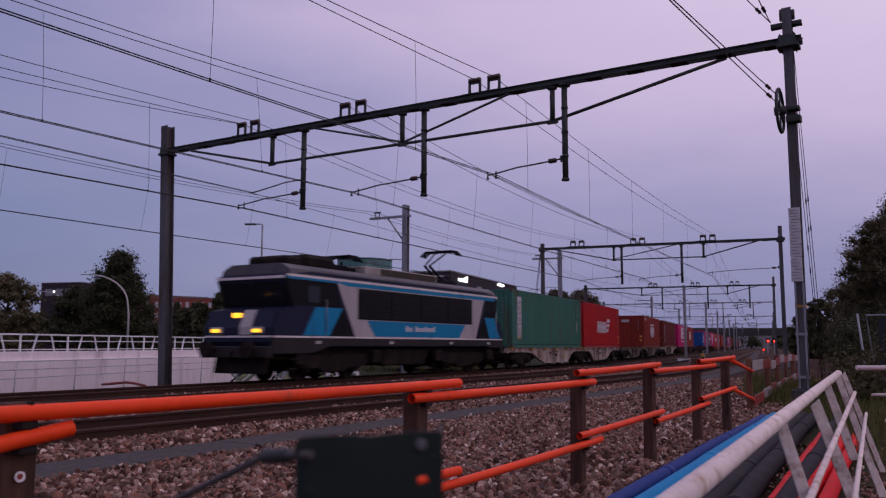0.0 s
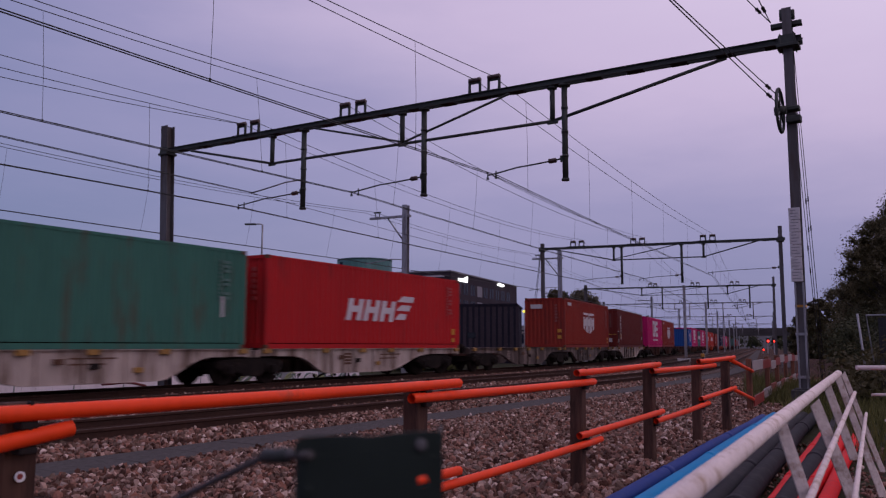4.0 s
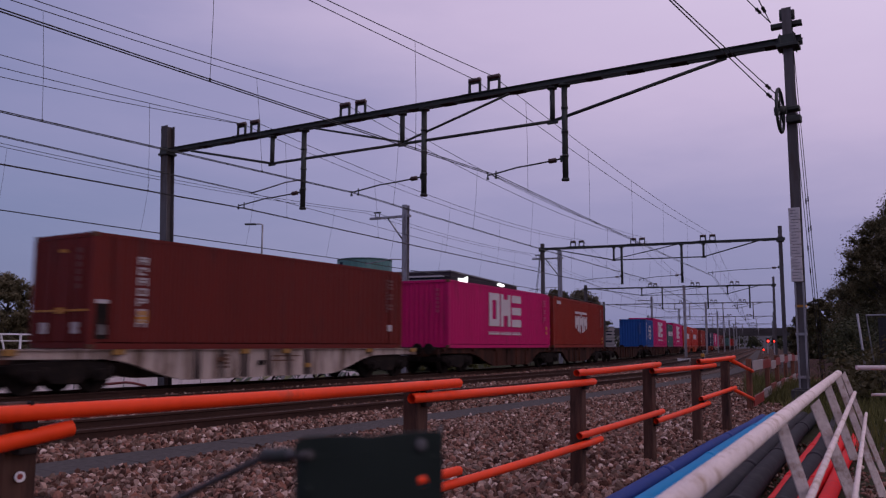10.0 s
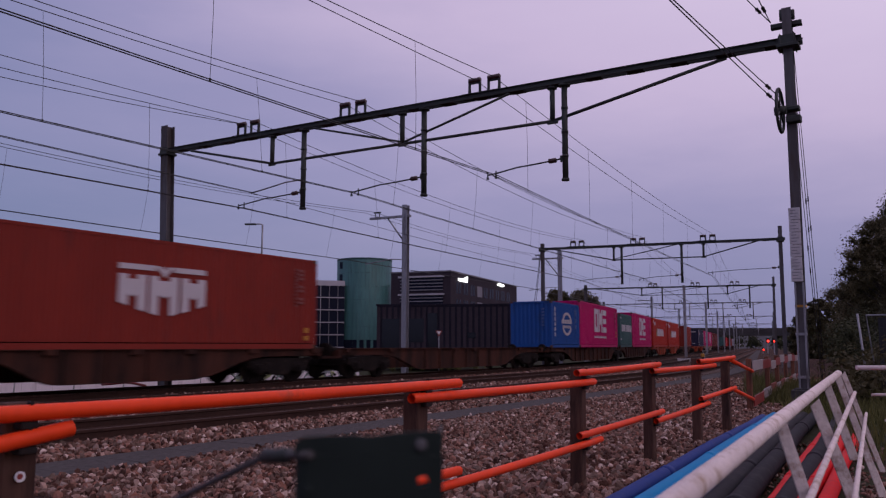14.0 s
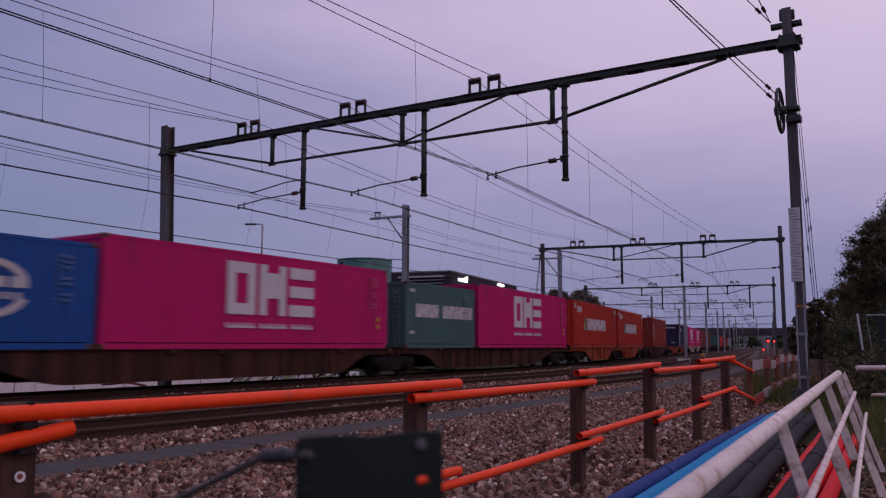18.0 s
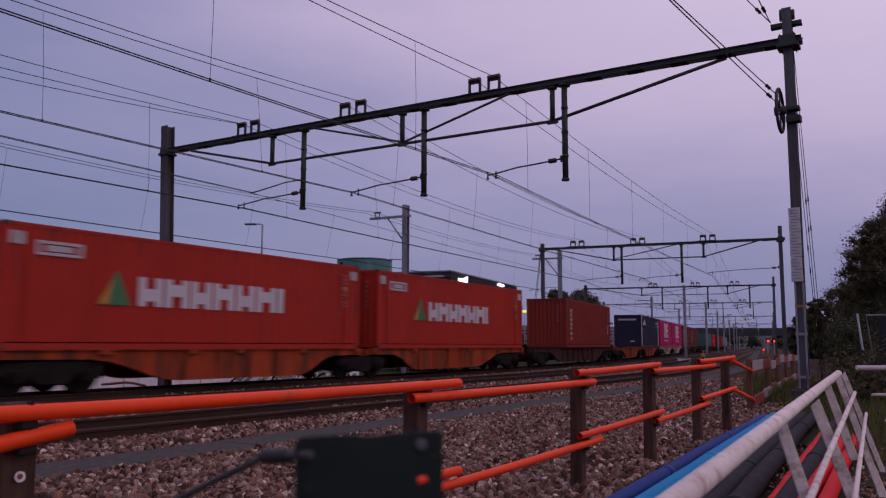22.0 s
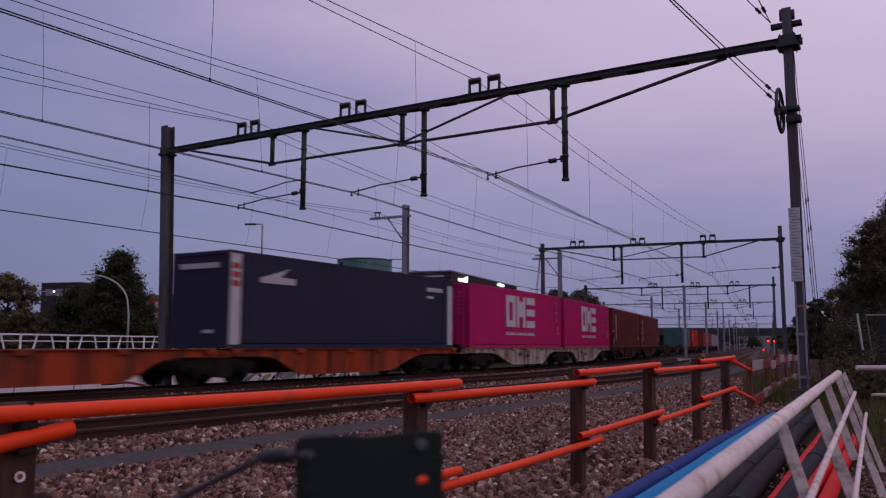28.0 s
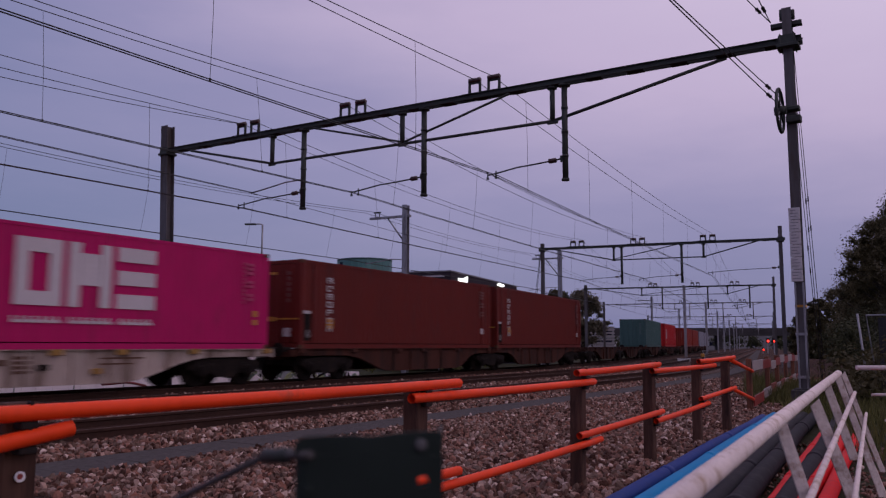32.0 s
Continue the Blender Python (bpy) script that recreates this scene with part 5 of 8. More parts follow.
def build_loco():
    t = tagged(empty("electric_locomotive"), "electric locomotive in dark blue, light blue and grey livery, headlights lit", "locomotive")
    L = 16.95
    a = L / 2
    Y = 1.46

    def X(u):
        return -a + u

    half = [(0.62, 1.12), (0.50, 1.28), (0.50, 1.72), (0.74, 2.26), (1.42, 2.40), (1.02, 3.22), (1.04, 3.36), (1.36, 3.50), (2.3, 3.62)]
    out = [(X(u), z) for u, z in half] + [(-X(u), z) for u, z in reversed(half)]
    bm = bmesh.new()
    vs = prism(bm, out, -Y, Y)
    bmesh.ops.bevel(bm, geom=[e for e in bm.edges if abs(e.verts[0].co.y - e.verts[1].co.y) < 1e-4], offset=0.07, segments=2, affect="EDGES")
    part("body", bm, L_NAVY, t)

    # roof with rounded shoulders
    bm = bmesh.new()
    prism(bm, [(-Y - 0.01, 3.42), (-Y + 0.05, 3.60), (-1.05, 3.78), (1.05, 3.78), (Y - 0.05, 3.60), (Y + 0.01, 3.42)], X(1.25), -X(1.25), "yz")
    part("roof", bm, L_ROOF, t)

    def plate(name, pts, material, label="", deep=0.006, parent=t):
        for sg in (-1, 1):
            bm = bmesh.new()
            prism(bm, [(X(u), z) for u, z in pts], sg * (Y - 0.02), sg * (Y + deep))
            part(name, bm, material, parent, label)

    plate("grey_panel", [(3.65, 3.34), (13.9, 3.34), (12.9, 1.46), (5.9, 1.46), (4.75, 1.46)], L_GREY, deep=0.004)
    plate("grey_panel", [(13.0, 3.34), (14.6, 3.34), (13.7, 1.46), (12.2, 1.46)], L_GREY, deep=0.005)
    plate("blue_stripe", [(1.1, 3.335), (15.6, 3.335), (15.6, 3.20), (4.2, 3.20), (3.9, 3.265), (1.1, 3.265)], L_BLUE, deep=0.008)
    plate("white_stripe", [(1.1, 3.42), (15.85, 3.42), (15.85, 3.35), (1.1, 3.34)], L_STRIPE, deep=0.010)
    plate("white_stripe", [(0.56, 1.47), (16.4, 1.47), (16.4, 1.42), (0.56, 1.41)], L_STRIPE, deep=0.010)
    plate("light_blue_panel", [(1.95, 1.49), (3.3, 1.49), (4.0, 2.42), (2.55, 2.42)], L_BLUE, deep=0.009)
    plate("black_triangle", [(3.3, 1.49), (4.72, 1.49), (4.0, 2.40)], L_BLACK, deep=0.011)
    plate("light_blue_panel", [(5.45, 2.05), (12.75, 2.05), (12.2, 1.49), (5.95, 1.49)], L_BLUE, deep=0.009)
    plate("light_blue_panel", [(14.6, 2.42), (15.55, 2.42), (16.1, 1.49), (15.05, 1.49)], L_BLUE, deep=0.009)
    plate("black_triangle", [(13.75, 1.49), (15.05, 1.49), (14.5, 2.40)], L_BLACK, deep=0.011)
    # big dark grille with louvres
    for sg in (-1, 1):
        bm = bmesh.new()
        box(bm, X(4.88), X(13.35), sg * (Y + 0.005) - 0.012, sg * (Y + 0.005) + 0.012, 2.08, 3.16)
        part("grille", bm, L_BLACK, t)
        for k in range(12):
            bm = bmesh.new()
            z = 2.13 + k * 0.085
            prism(bm, [(sg * (Y + 0.017), z), (sg * (Y + 0.034), z), (sg * (Y + 0.017), z + 0.05)], X(4.95), X(13.28), "yz")
            part("louvre", bm, L_BLACK, t)
        for u in (7.0, 9.1, 11.2):
            bm = bmesh.new()
            box(bm, X(u) - 0.02, X(u) + 0.02, sg * (Y + 0.026) - 0.012, sg * (Y + 0.026) + 0.012, 2.08, 3.16)
            part("grille_post", bm, L_BLACK, t)
    # word-shaped bars on the blue panel
    bm = bmesh.new()
    for i in range(13):
        if i != 3:
            box(bm, X(8.0 + i * 0.17), X(8.0 + i * 0.17 + 0.12), -Y - 0.014, -Y, 1.70, 1.86 + (0.05 if i % 4 == 0 else 0))
    part("lettering_bars", bm, C_LOGO, t)
    # cab side windows and doors
    plate("black_cab_panel", [(1.42, 2.44), (3.95, 2.44), (3.62, 3.26), (1.06, 3.26)], L_BLACK, deep=0.0055)
    plate("black_cab_panel", [(14.45, 2.44), (15.5, 2.44), (15.85, 3.2), (14.75, 3.2)], L_BLACK, deep=0.0055)
    for u0, u1, slant in ((2.05, 3.5, 0.0), (14.65, 15.75, 0.0)):
        for sg in (-1, 1):
            bm = bmesh.new()
            prism(bm, [(X(u0), 2.46), (X(u1), 2.46), (X(u1 - 0.25 if u0 < 5 else u1), 3.20), (X(u0 - 0.3 if u0 < 5 else u0), 3.20)], sg * (Y - 0.01), sg * (Y + 0.007))
            part("cab_window_band", bm, L_BLACK, t)
            bm = bmesh.new()
            box(bm, X(u0 + 0.12), X(u0 + 0.7), sg * (Y + 0.004) - 0.01, sg * (Y + 0.004) + 0.01, 2.56, 3.1)
            part("side_window", bm, M_GLASS_DARK, t)
            bm = bmesh.new()
            tube(bm, [(X(u0 + 1.0), sg * (Y + 0.05), 1.5), (X(u0 + 1.0), sg * (Y + 0.05), 2.7)], 0.018, 6)
            part("grab_rail", bm, M_STEEL, t)
    # both ends: windscreens, sash, lamps, buffers, snow plough
    for e in (-1, 1):
        def F(u):
            return e * (a - u)
        for y0, y1 in ((-1.28, -0.05), (0.05, 1.28)):
            bm = bmesh.new()
            d = 0.012
            pts = [(F(1.38) + e * d, 2.48), (F(1.06) + e * d, 3.16)]
            v = [bm.verts.new((pts[0][0], y0, pts[0][1])), bm.verts.new((pts[0][0], y1, pts[0][1])), bm.verts.new((pts[1][0], y1, pts[1][1])), bm.verts.new((pts[1][0], y0, pts[1][1]))]
            w = [bm.verts.new((q.co.x - e * 0.02, q.co.y, q.co.z)) for q in v]
            bm.faces.new(v)
            bm.faces.new(list(reversed(w)))
            for i in range(4):
                bm.faces.new((v[i], v[(i + 1) % 4], w[(i + 1) % 4], w[i]))
            bmesh.ops.recalc_face_normals(bm, faces=bm.faces)
            part("windscreen", bm, M_GLASS_DARK, t)
        bm = bmesh.new()
        prism(bm, [(F(1.40) + e * 0.005, 2.42), (F(1.02) + e * 0.005, 3.24), (F(1.06), 3.24), (F(1.44), 2.42)], -Y + 0.02, Y - 0.02)
        part("black_cab_front", bm, L_BLACK, t)
        bm = bmesh.new()
        box(bm, min(F(1.03), F(0.99)), max(F(1.03), F(0.99)), -Y + 0.03, Y - 0.03, 3.27, 3.35)
        part("white_stripe", bm, L_STRIPE, t)
        bm = bmesh.new()
        box(bm, min(F(0.52), F(0.485)), max(F(0.52), F(0.485)), -Y + 0.06, Y - 0.06, 1.41, 1.47)
        part("white_stripe", bm, L_STRIPE, t)
        bm = bmesh.new()
        prism(bm, [(F(0.485), 1.5), (F(0.485), 1.74), (F(0.72), 2.28), (F(0.80), 2.28), (F(0.58), 1.74), (F(0.58), 1.5)], -0.60, -0.12)
        part("grey_sash", bm, L_GREY, t)
        for y in (-0.86, 0.86):
            bm = bmesh.new()
            box(bm, min(F(0.62), F(0.44)), max(F(0.62), F(0.44)), y - 0.27, y + 0.27, 1.50, 1.74, 0.05)
            part("headlight", bm, L_LENS, t)
            bm = bmesh.new()
            box(bm, min(F(0.50), F(0.425)), max(F(0.50), F(0.425)), y - 0.19, y + 0.19, 1.55, 1.69, 0.03)
            part("headlight_lens", bm, L_LAMP if e < 0 else L_LENS, t)
            bm = bmesh.new()
            tube(bm, [(F(0.6), y, 1.04), (F(0.12), y, 1.04)], 0.09, 10)
            tube(bm, [(F(0.12), y, 1.04), (F(0.0), y, 1.04)], 0.26, 16)
            part("buffer", bm, M_UNDER, t)
        bm = bmesh.new()
        box(bm, min(F(0.80), F(0.60)), max(F(0.80), F(0.60)), -0.04, 0.34, 2.03, 2.18, 0.03)
        part("headlight_lens", bm, L_LAMP if e < 0 else L_LENS, t)
        bm = bmesh.new()
        box(bm, min(F(0.62), F(0.35)), max(F(0.62), F(0.35)), -1.42, 1.42, 0.78, 1.14, 0.03)
        part("buffer_beam", bm, L_UNDER, t)
        bm = bmesh.new()
        prism(bm, [(F(0.85), 0.78), (F(0.70), 0.78), (F(0.60), 0.30), (F(0.75), 0.28)], -1.05, 1.05)
        part("rail_guard", bm, M_UNDER, t)
        bm = bmesh.new()
        tube(bm, [(F(0.4), 0, 0.98), (F(0.2), 0, 0.95), (F(0.02), 0, 0.7)], 0.05, 6)
        part("coupling", bm, M_UNDER, t)
    # underframe with boxes between the bogies
    for sg in (-1, 1):
        bm = bmesh.new()
        prism(bm, [(X(0.55), 1.42), (X(16.4), 1.42), (X(16.4), 1.08), (X(15.3), 1.08), (X(14.6), 1.16), (X(3.4), 1.16), (X(2.7), 0.98), (X(2.2), 0.92), (X(0.55), 0.92)], sg * (Y - 0.14), sg * (Y + 0.006))
        part("underframe", bm, L_UNDER, t)
        for u in (2.6, 6.9, 11.4, 14.8):
            bm = bmesh.new()
            box(bm, X(u), X(u + 0.25), sg * (Y + 0.002) - 0.012, sg * (Y + 0.002) + 0.012, 1.22, 1.32)
            part("data_plate", bm, M_BARS, t)
    bm = bmesh.new()
    box(bm, X(6.9), X(9.9), -1.2, 1.2, 0.42, 1.05, 0.05)
    part("transformer_box", bm, M_UNDER, t)
    # dark block added to close the bright gap between frame and bogies
    bm = bmesh.new()
    box(bm, X(0.8), X(16.1), -1.05, 1.05, 0.72, 1.2)
    part("underframe_fill", bm, M_UNDER, t)
    # sand boxes, steps and pipes beside the bogies
    for sg in (-1, 1):
        for u in (1.7, 5.9, 10.3, 14.9):
            bm = bmesh.new()
            box(bm, X(u), X(u + 0.55), sg * 1.34 - 0.1, sg * 1.34 + 0.1, 0.55, 1.0, 0.03)
            tube(bm, [(X(u + 0.2), sg * 1.30, 0.56), (X(u + 0.05), sg * 1.1, 0.18)], 0.025, 6)
            part("sand_box", bm, M_UNDER, t)
        for u in (1.3, 15.7):
            for z in (0.42, 0.72):
                bm = bmesh.new()
                box(bm, X(u), X(u + 0.4), sg * 1.38 - 0.09, sg * 1.38 + 0.09, z, z + 0.035)
                part("step", bm, M_UNDER, t)
    # roof gear: two pantographs, boxes, cooler
    bm = bmesh.new()
    box(bm, X(1.75), X(2.65), -0.85, 0.85, 3.70, 4.10, 0.10)
    part("roof_box", bm, M_UNDER, t)
    bm = bmesh.new()
    box(bm, X(2.72), X(4.35), -0.9, 0.9, 3.70, 4.22, 0.14)
    part("roof_box", bm, M_UNDER, t)
    bm = bmesh.new()
    box(bm, X(6.0), X(11.2), -0.95, 0.95, 3.70, 4.08, 0.03)
    part("cooler_box", bm, L_WALLIN, t)
    bm = bmesh.new()
    box(bm, X(7.0), X(11.1), -0.965, 0.965, 3.74, 4.05, 0.01)
    part("cooler_grille", bm, M_COOLER, t, "dull brass-brown cooler grille")
    bm = bmesh.new()
    for k in range(6):
        box(bm, X(7.1), X(11.0), -0.985, -0.955, 3.76 + k * 0.048, 3.79 + k * 0.048)
    part("cooler_louvre", bm, M_COOLER, t)

    def pantograph(u, raised):
        x = X(u)
        bm = bmesh.new()
        for y in (-0.45, 0.45):
            box(bm, x - 0.75, x + 0.75, y - 0.04, y + 0.04, 3.90, 4.01)
        for xx in (-0.7, 0.7):
            box(bm, x + xx - 0.03, x + xx + 0.03, -0.45, 0.45, 3.92, 3.99)
            for y in (-0.45, 0.45):
                tube(bm, [(x + xx, y, 3.76), (x + xx, y, 3.93)], 0.06, 8)
        part("pantograph_base", bm, L_BLACK, t)
        knee = (x - 0.95, 4.62) if raised else (x - 0.85, 4.26)
        head = (x + 0.25, 5.30) if raised else (x + 0.30, 4.36)
        bm = bmesh.new()
        for y in (-0.12, 0.12):
            tube(bm, [(x + 0.35, y, 3.97), (knee[0], y, knee[1])], 0.055, 6)
        box(bm, x + 0.05, x + 0.62, -0.22, 0.22, 3.93, 4.10, 0.03)
        tube(bm, [(x + 0.62, -0.1, 4.04), (x + 1.0, -0.1, 4.12), (x + 1.25, -0.1, 3.92)], 0.025, 6)
        part("lower_arm", bm, L_BLACK, t)
        bm = bmesh.new()
        for y in (-0.3, 0.3):
            tube(bm, [(knee[0], y * 0.4, knee[1]), (head[0], y, head[1])], 0.036, 6)
        part("upper_arm", bm, L_BLACK, t)
        bm = bmesh.new()
        for dx in (-0.20, 0.0, 0.20):
            tube(bm, [(head[0] + dx, -0.95, head[1] - 0.16), (head[0] + dx, -0.7, head[1] + 0.05), (head[0] + dx, 0.7, head[1] + 0.05), (head[0] + dx, 0.95, head[1] - 0.16)], 0.045, 6)
        box(bm, head[0] - 0.2, head[0] + 0.2, -0.35, -0.3, head[1] - 0.02, head[1] + 0.03)
        box(bm, head[0] - 0.2, head[0] + 0.2, 0.3, 0.35, head[1] - 0.02, head[1] + 0.03)
        part("collector_head", bm, L_BLACK, t)

    pantograph(5.3, False)
    pantograph(12.9, True)
    c = -111.85 + a
    for u in (3.9, 13.0):
        b = bogie(t, X(u), c, base=2.6)
        for sg in (-1, 1):
            bm = bmesh.new()
            prism(bm, [(-2.0, 0.62), (-1.7, 0.45), (-0.8, 0.42), (-0.6, 0.30), (0.6, 0.30), (0.8, 0.42), (1.7, 0.45), (2.0, 0.62), (1.9, 0.86), (-1.9, 0.86)], sg * 1.12, sg * 1.24)
            part("side_frame", bm, M_UNDER, b)
    t.matrix_basis = line_pose(c, -1.22, 0)
    MOVERS.append((t, c, 6.0, 0.0))


build_loco()


# ------------------------------------------------------------------ orange pipe fence along the near side
FENCE_LAT = 14.86
FENCE = [(-3.9, 0.97), (-1.1, 0.97), (1.76, 0.97), (4.42, 0.955), (7.06, 0.985), (9.12, 1.02), (11.12, 1.02), (12.78, 1.01)]


M_STRAP = mat("black_clamp", (0.020, 0.015, 0.014), 0.7, 0, 0.3, spec=0.2)


def build_orange_fence():
    t = tagged(empty("orange_pipe_fence"), "site fence of orange plastic pipes on brown wooden posts", "fence")
    for i, (s, z) in enumerate(FENCE):
        bm = bmesh.new()
        box(bm, -0.07, 0.07, -0.055, 0.055, -0.35, z, 0.008, m=line_pose(s, FENCE_LAT, 0) @ pose(0, 0, 0, random.uniform(-1, 1), random.uniform(-1, 1), random.uniform(-6, 6)))
        part("post", bm, M_POST, t)
    # each pipe: s and height at its two ends; two rows
    upper = [(-1.4, 0.46, 1.93, 0.866), (1.45, 0.938, 4.8, 0.931), (4.23, 0.856, 7.23, 0.851), (6.83, 0.942, 9.21, 0.976), (8.95, 0.905, 11.75, 0.915), (10.91, 0.981, 12.95, 1.013)]
    lower = [(-1.4, 0.31, 1.95, 0.30), (1.45, 0.36, 4.8, 0.342), (4.2, 0.258, 7.38, 0.306), (6.87, 0.382, 9.3, 0.441), (9.05, 0.345, 11.35, 0.413), (10.96, 0.49, 12.95, 0.552)]
    for s0, z0, s1, z1 in upper + lower:
        lat = FENCE_LAT + 0.10
        pts = [on_line(s0 + (s1 - s0) * q, lat, z0 + (z1 - z0) * q - 0.006 * 4 * q * (1 - q)) for q in (0, 0.25, 0.5, 0.75, 1)]
        bm = bmesh.new()
        tube(bm, pts, 0.0315, 14, cap=False)
        inner = tube(bm, list(reversed(pts)), 0.0265, 14, cap=False)
        part("orange_pipe", bm, M_ORANGE, t)
        for s, zt in FENCE:
            if s0 - 0.05 < s < s1 + 0.05:
                z = z0 + (z1 - z0) * (s - s0) / (s1 - s0)
                if z < zt + 0.05:
                    m = line_pose(s, lat, z)
                    bm = bmesh.new()
                    tube(bm, [m @ Vector((0.002, -0.012, 0.034)), m @ Vector((0.002, 0.012, 0.034))], 0.008, 6)
                    part("tie_knot", bm, M_STRAP, t)
                    bm = bmesh.new()
                    box(bm, -0.036, 0.036, -0.012, 0.048, -0.062, -0.034, 0.006, m=m)
                    part("clamp", bm, M_STRAP, t, "black clamp")
    # slanting pipes to the board fence
    for z0, z1 in ((0.98, 0.68), (0.55, 0.13)):
        bm = bmesh.new()
        a, b = on_line(12.7, FENCE_LAT + 0.1, z0), on_line(17.07, 14.40, z1)
        tube(bm, [a, b], 0.0315, 12)
        part("orange_pipe", bm, M_ORANGE, t)
    # round caps on a post nearest the camera
    bm = bmesh.new()
    m = line_pose(1.76, FENCE_LAT, 0)
    tube(bm, [m @ Vector((-0.0, -0.055, 0.70)), m @ Vector((0.0, -0.066, 0.70))], 0.02, 14)
    disc = part("reflector", bm, M_WHITE, t, "round white reflector with a red centre")
    bm = bmesh.new()
    tube(bm, [m @ Vector((-0.003, -0.0665, 0.702)), m @ Vector((-0.003, -0.068, 0.702))], 0.011, 10)
    part("red_centre", bm, M_REDBOARD, disc)
    return t


build_orange_fence()


M_POSTRED = mat("reddish_wooden_post", (0.165, 0.070, 0.045), 0.9, 0, 0.35, big=3, fine=25, spec=0.08, dirt=(0.07, 0.04, 0.03), dirt_amount=0.4, streak=True)


def build_board_fence():
    t = tagged(empty("red_white_board_fence"), "low fence of red and white boards on wooden posts", "fence")
    line = [(17.07, 14.33), (20.97, 13.98), (23.76, 13.75), (26.95, 13.50), (30.43, 13.28), (34.5, 13.05), (39.0, 12.8), (44.0, 12.6)]
    for s, lat in line:
        bm = bmesh.new()
        box(bm, -0.06, 0.06, -0.05, 0.05, -0.7, 0.93, 0.008, m=line_pose(s, lat, 0) @ pose(0, 0, 0, 0, random.uniform(-3, 3), 0))
        part("post", bm, M_POSTRED, t)
    for i, ((s0, l0), (s1, l1)) in enumerate(zip(line, line[1:])):
        for k, z in enumerate((0.68, 0.03)):
            dz = random.uniform(-0.07, 0.07)
            a, b = on_line(s0, l0 + 0.08, z + dz), on_line(s1, l1 + 0.08, z - dz)
            d = b - a
            m = Matrix.Translation(a) @ Matrix.Rotation(math.atan2(d.y, d.x), 4, "Z")
            n = 2
            for q in range(n):
                bm = bmesh.new()
                box(bm, d.length * q / n, d.length * (q + 1) / n - 0.004, -0.012, 0.012, -dz * 2 * q / n, 0.20 - dz * 2 * q / n, m=m)
                part("board", bm, M_REDBOARD if (i * n + q + k) % 2 else M_WHITEBOARD, t)


build_board_fence()


# ------------------------------------------------------------------ white barrier, cable ducts, post in front of the camera
M_SLAT = mat("dirty_white_flat_bar", (0.46, 0.40, 0.38), 0.7, 0, 0.25, big=7, fine=50, spec=0.1, dirt=(0.24, 0.17, 0.14), dirt_amount=0.45)


def build_white_barrier():
    t = tagged(empty("white_barrier"), "worn white steel barrier with slanting slats and round rails", "barrier")
    A, B = Vector((0.255, 1.32, 0.866)), Vector((3.393, 7.10, 0.956))
    bm = bmesh.new()
    tube(bm, [A, A + (B - A) * 0.5, B], 0.0280, 18)
    part("top_pipe", bm, M_WHITESTEEL, t, smooth=True)
    for name, a, b, r in (("middle_rail", (1.07, 2.58, 0.612), (3.525, 7.1, 0.794), 0.015), ("lower_rail", (1.34, 2.8, 0.529), (3.662, 7.2, 0.611), 0.0125)):
        bm = bmesh.new()
        tube(bm, [Vector(a), Vector(b)], r, 10)
        part(name, bm, M_WHITESTEEL, t, smooth=True)
    # flat bars: top end, bottom end, width
    for top, bot, w in (((1.349, 3.34, 0.865), (1.445, 3.17, 0.36), 0.066), ((2.09, 4.70, 0.871), (2.255, 4.59, 0.31), 0.095),
                        ((2.694, 5.83, 0.896), (2.825, 5.75, 0.411), 0.085), ((3.254, 6.85, 0.937), (3.49, 6.68, 0.0), 0.080),
                        ((3.405, 7.06, 0.955), (3.66, 6.98, 0.15), 0.060)):
        top, bot = Vector(top), Vector(bot)
        side = Vector((0.95, 0.3, 0)) * w * 0.46
        nrm = (bot - top).cross(side).normalized() * 0.006
        bm = bmesh.new()
        v = [bm.verts.new(p) for p in (top - side * 0.4 + Vector((0, 0, -0.02)), top + side + Vector((0, 0, 0.02)), bot + side, bot - side)]
        w2 = [bm.verts.new(p.co + nrm) for p in v]
        bm.faces.new(v)
        bm.faces.new(list(reversed(w2)))
        for i in range(4):
            bm.faces.new((v[i], v[(i + 1) % 4], w2[(i + 1) % 4], w2[i]))
        bmesh.ops.recalc_face_normals(bm, faces=bm.faces)
        part("slat", bm, M_SLAT, t)
    # feet that carry it
    for p, q in ((A, 0.1), (Vector((3.44, 7.0, 0.6)), 0.25)):
        bm = bmesh.new()
        tube(bm, [p, Vector((p.x + q, p.y - 0.05, -0.14))], 0.020, 8)
        part("leg", bm, M_WHITESTEEL, t)


build_white_barrier()

M_DUCT_BLUE = mat("dark_blue_duct", (0.018, 0.042, 0.185), 0.6, 0, 0.12, bump=0.05, spec=0.1, dirt=(0.05, 0.05, 0.09), dirt_amount=0.15)
M_DUCT_SKY = mat("light_blue_duct", (0.003, 0.20, 0.44), 0.6, 0, 0.1, bump=0.05, spec=0.1, dirt=(0.05, 0.14, 0.3), dirt_amount=0.15)
M_DUCT_BLACK = mat("black_duct", (0.020, 0.019, 0.023), 0.65, 0, 0.3, bump=0.05, spec=0.06, dirt=(0.036, 0.033, 0.034), dirt_amount=0.3)
M_DUCT_RED = mat("red_duct", (0.62, 0.008, 0.012), 0.6, 0, 0.15, bump=0.05, spec=0.1, dirt=(0.3, 0.03, 0.03), dirt_amount=0.15)


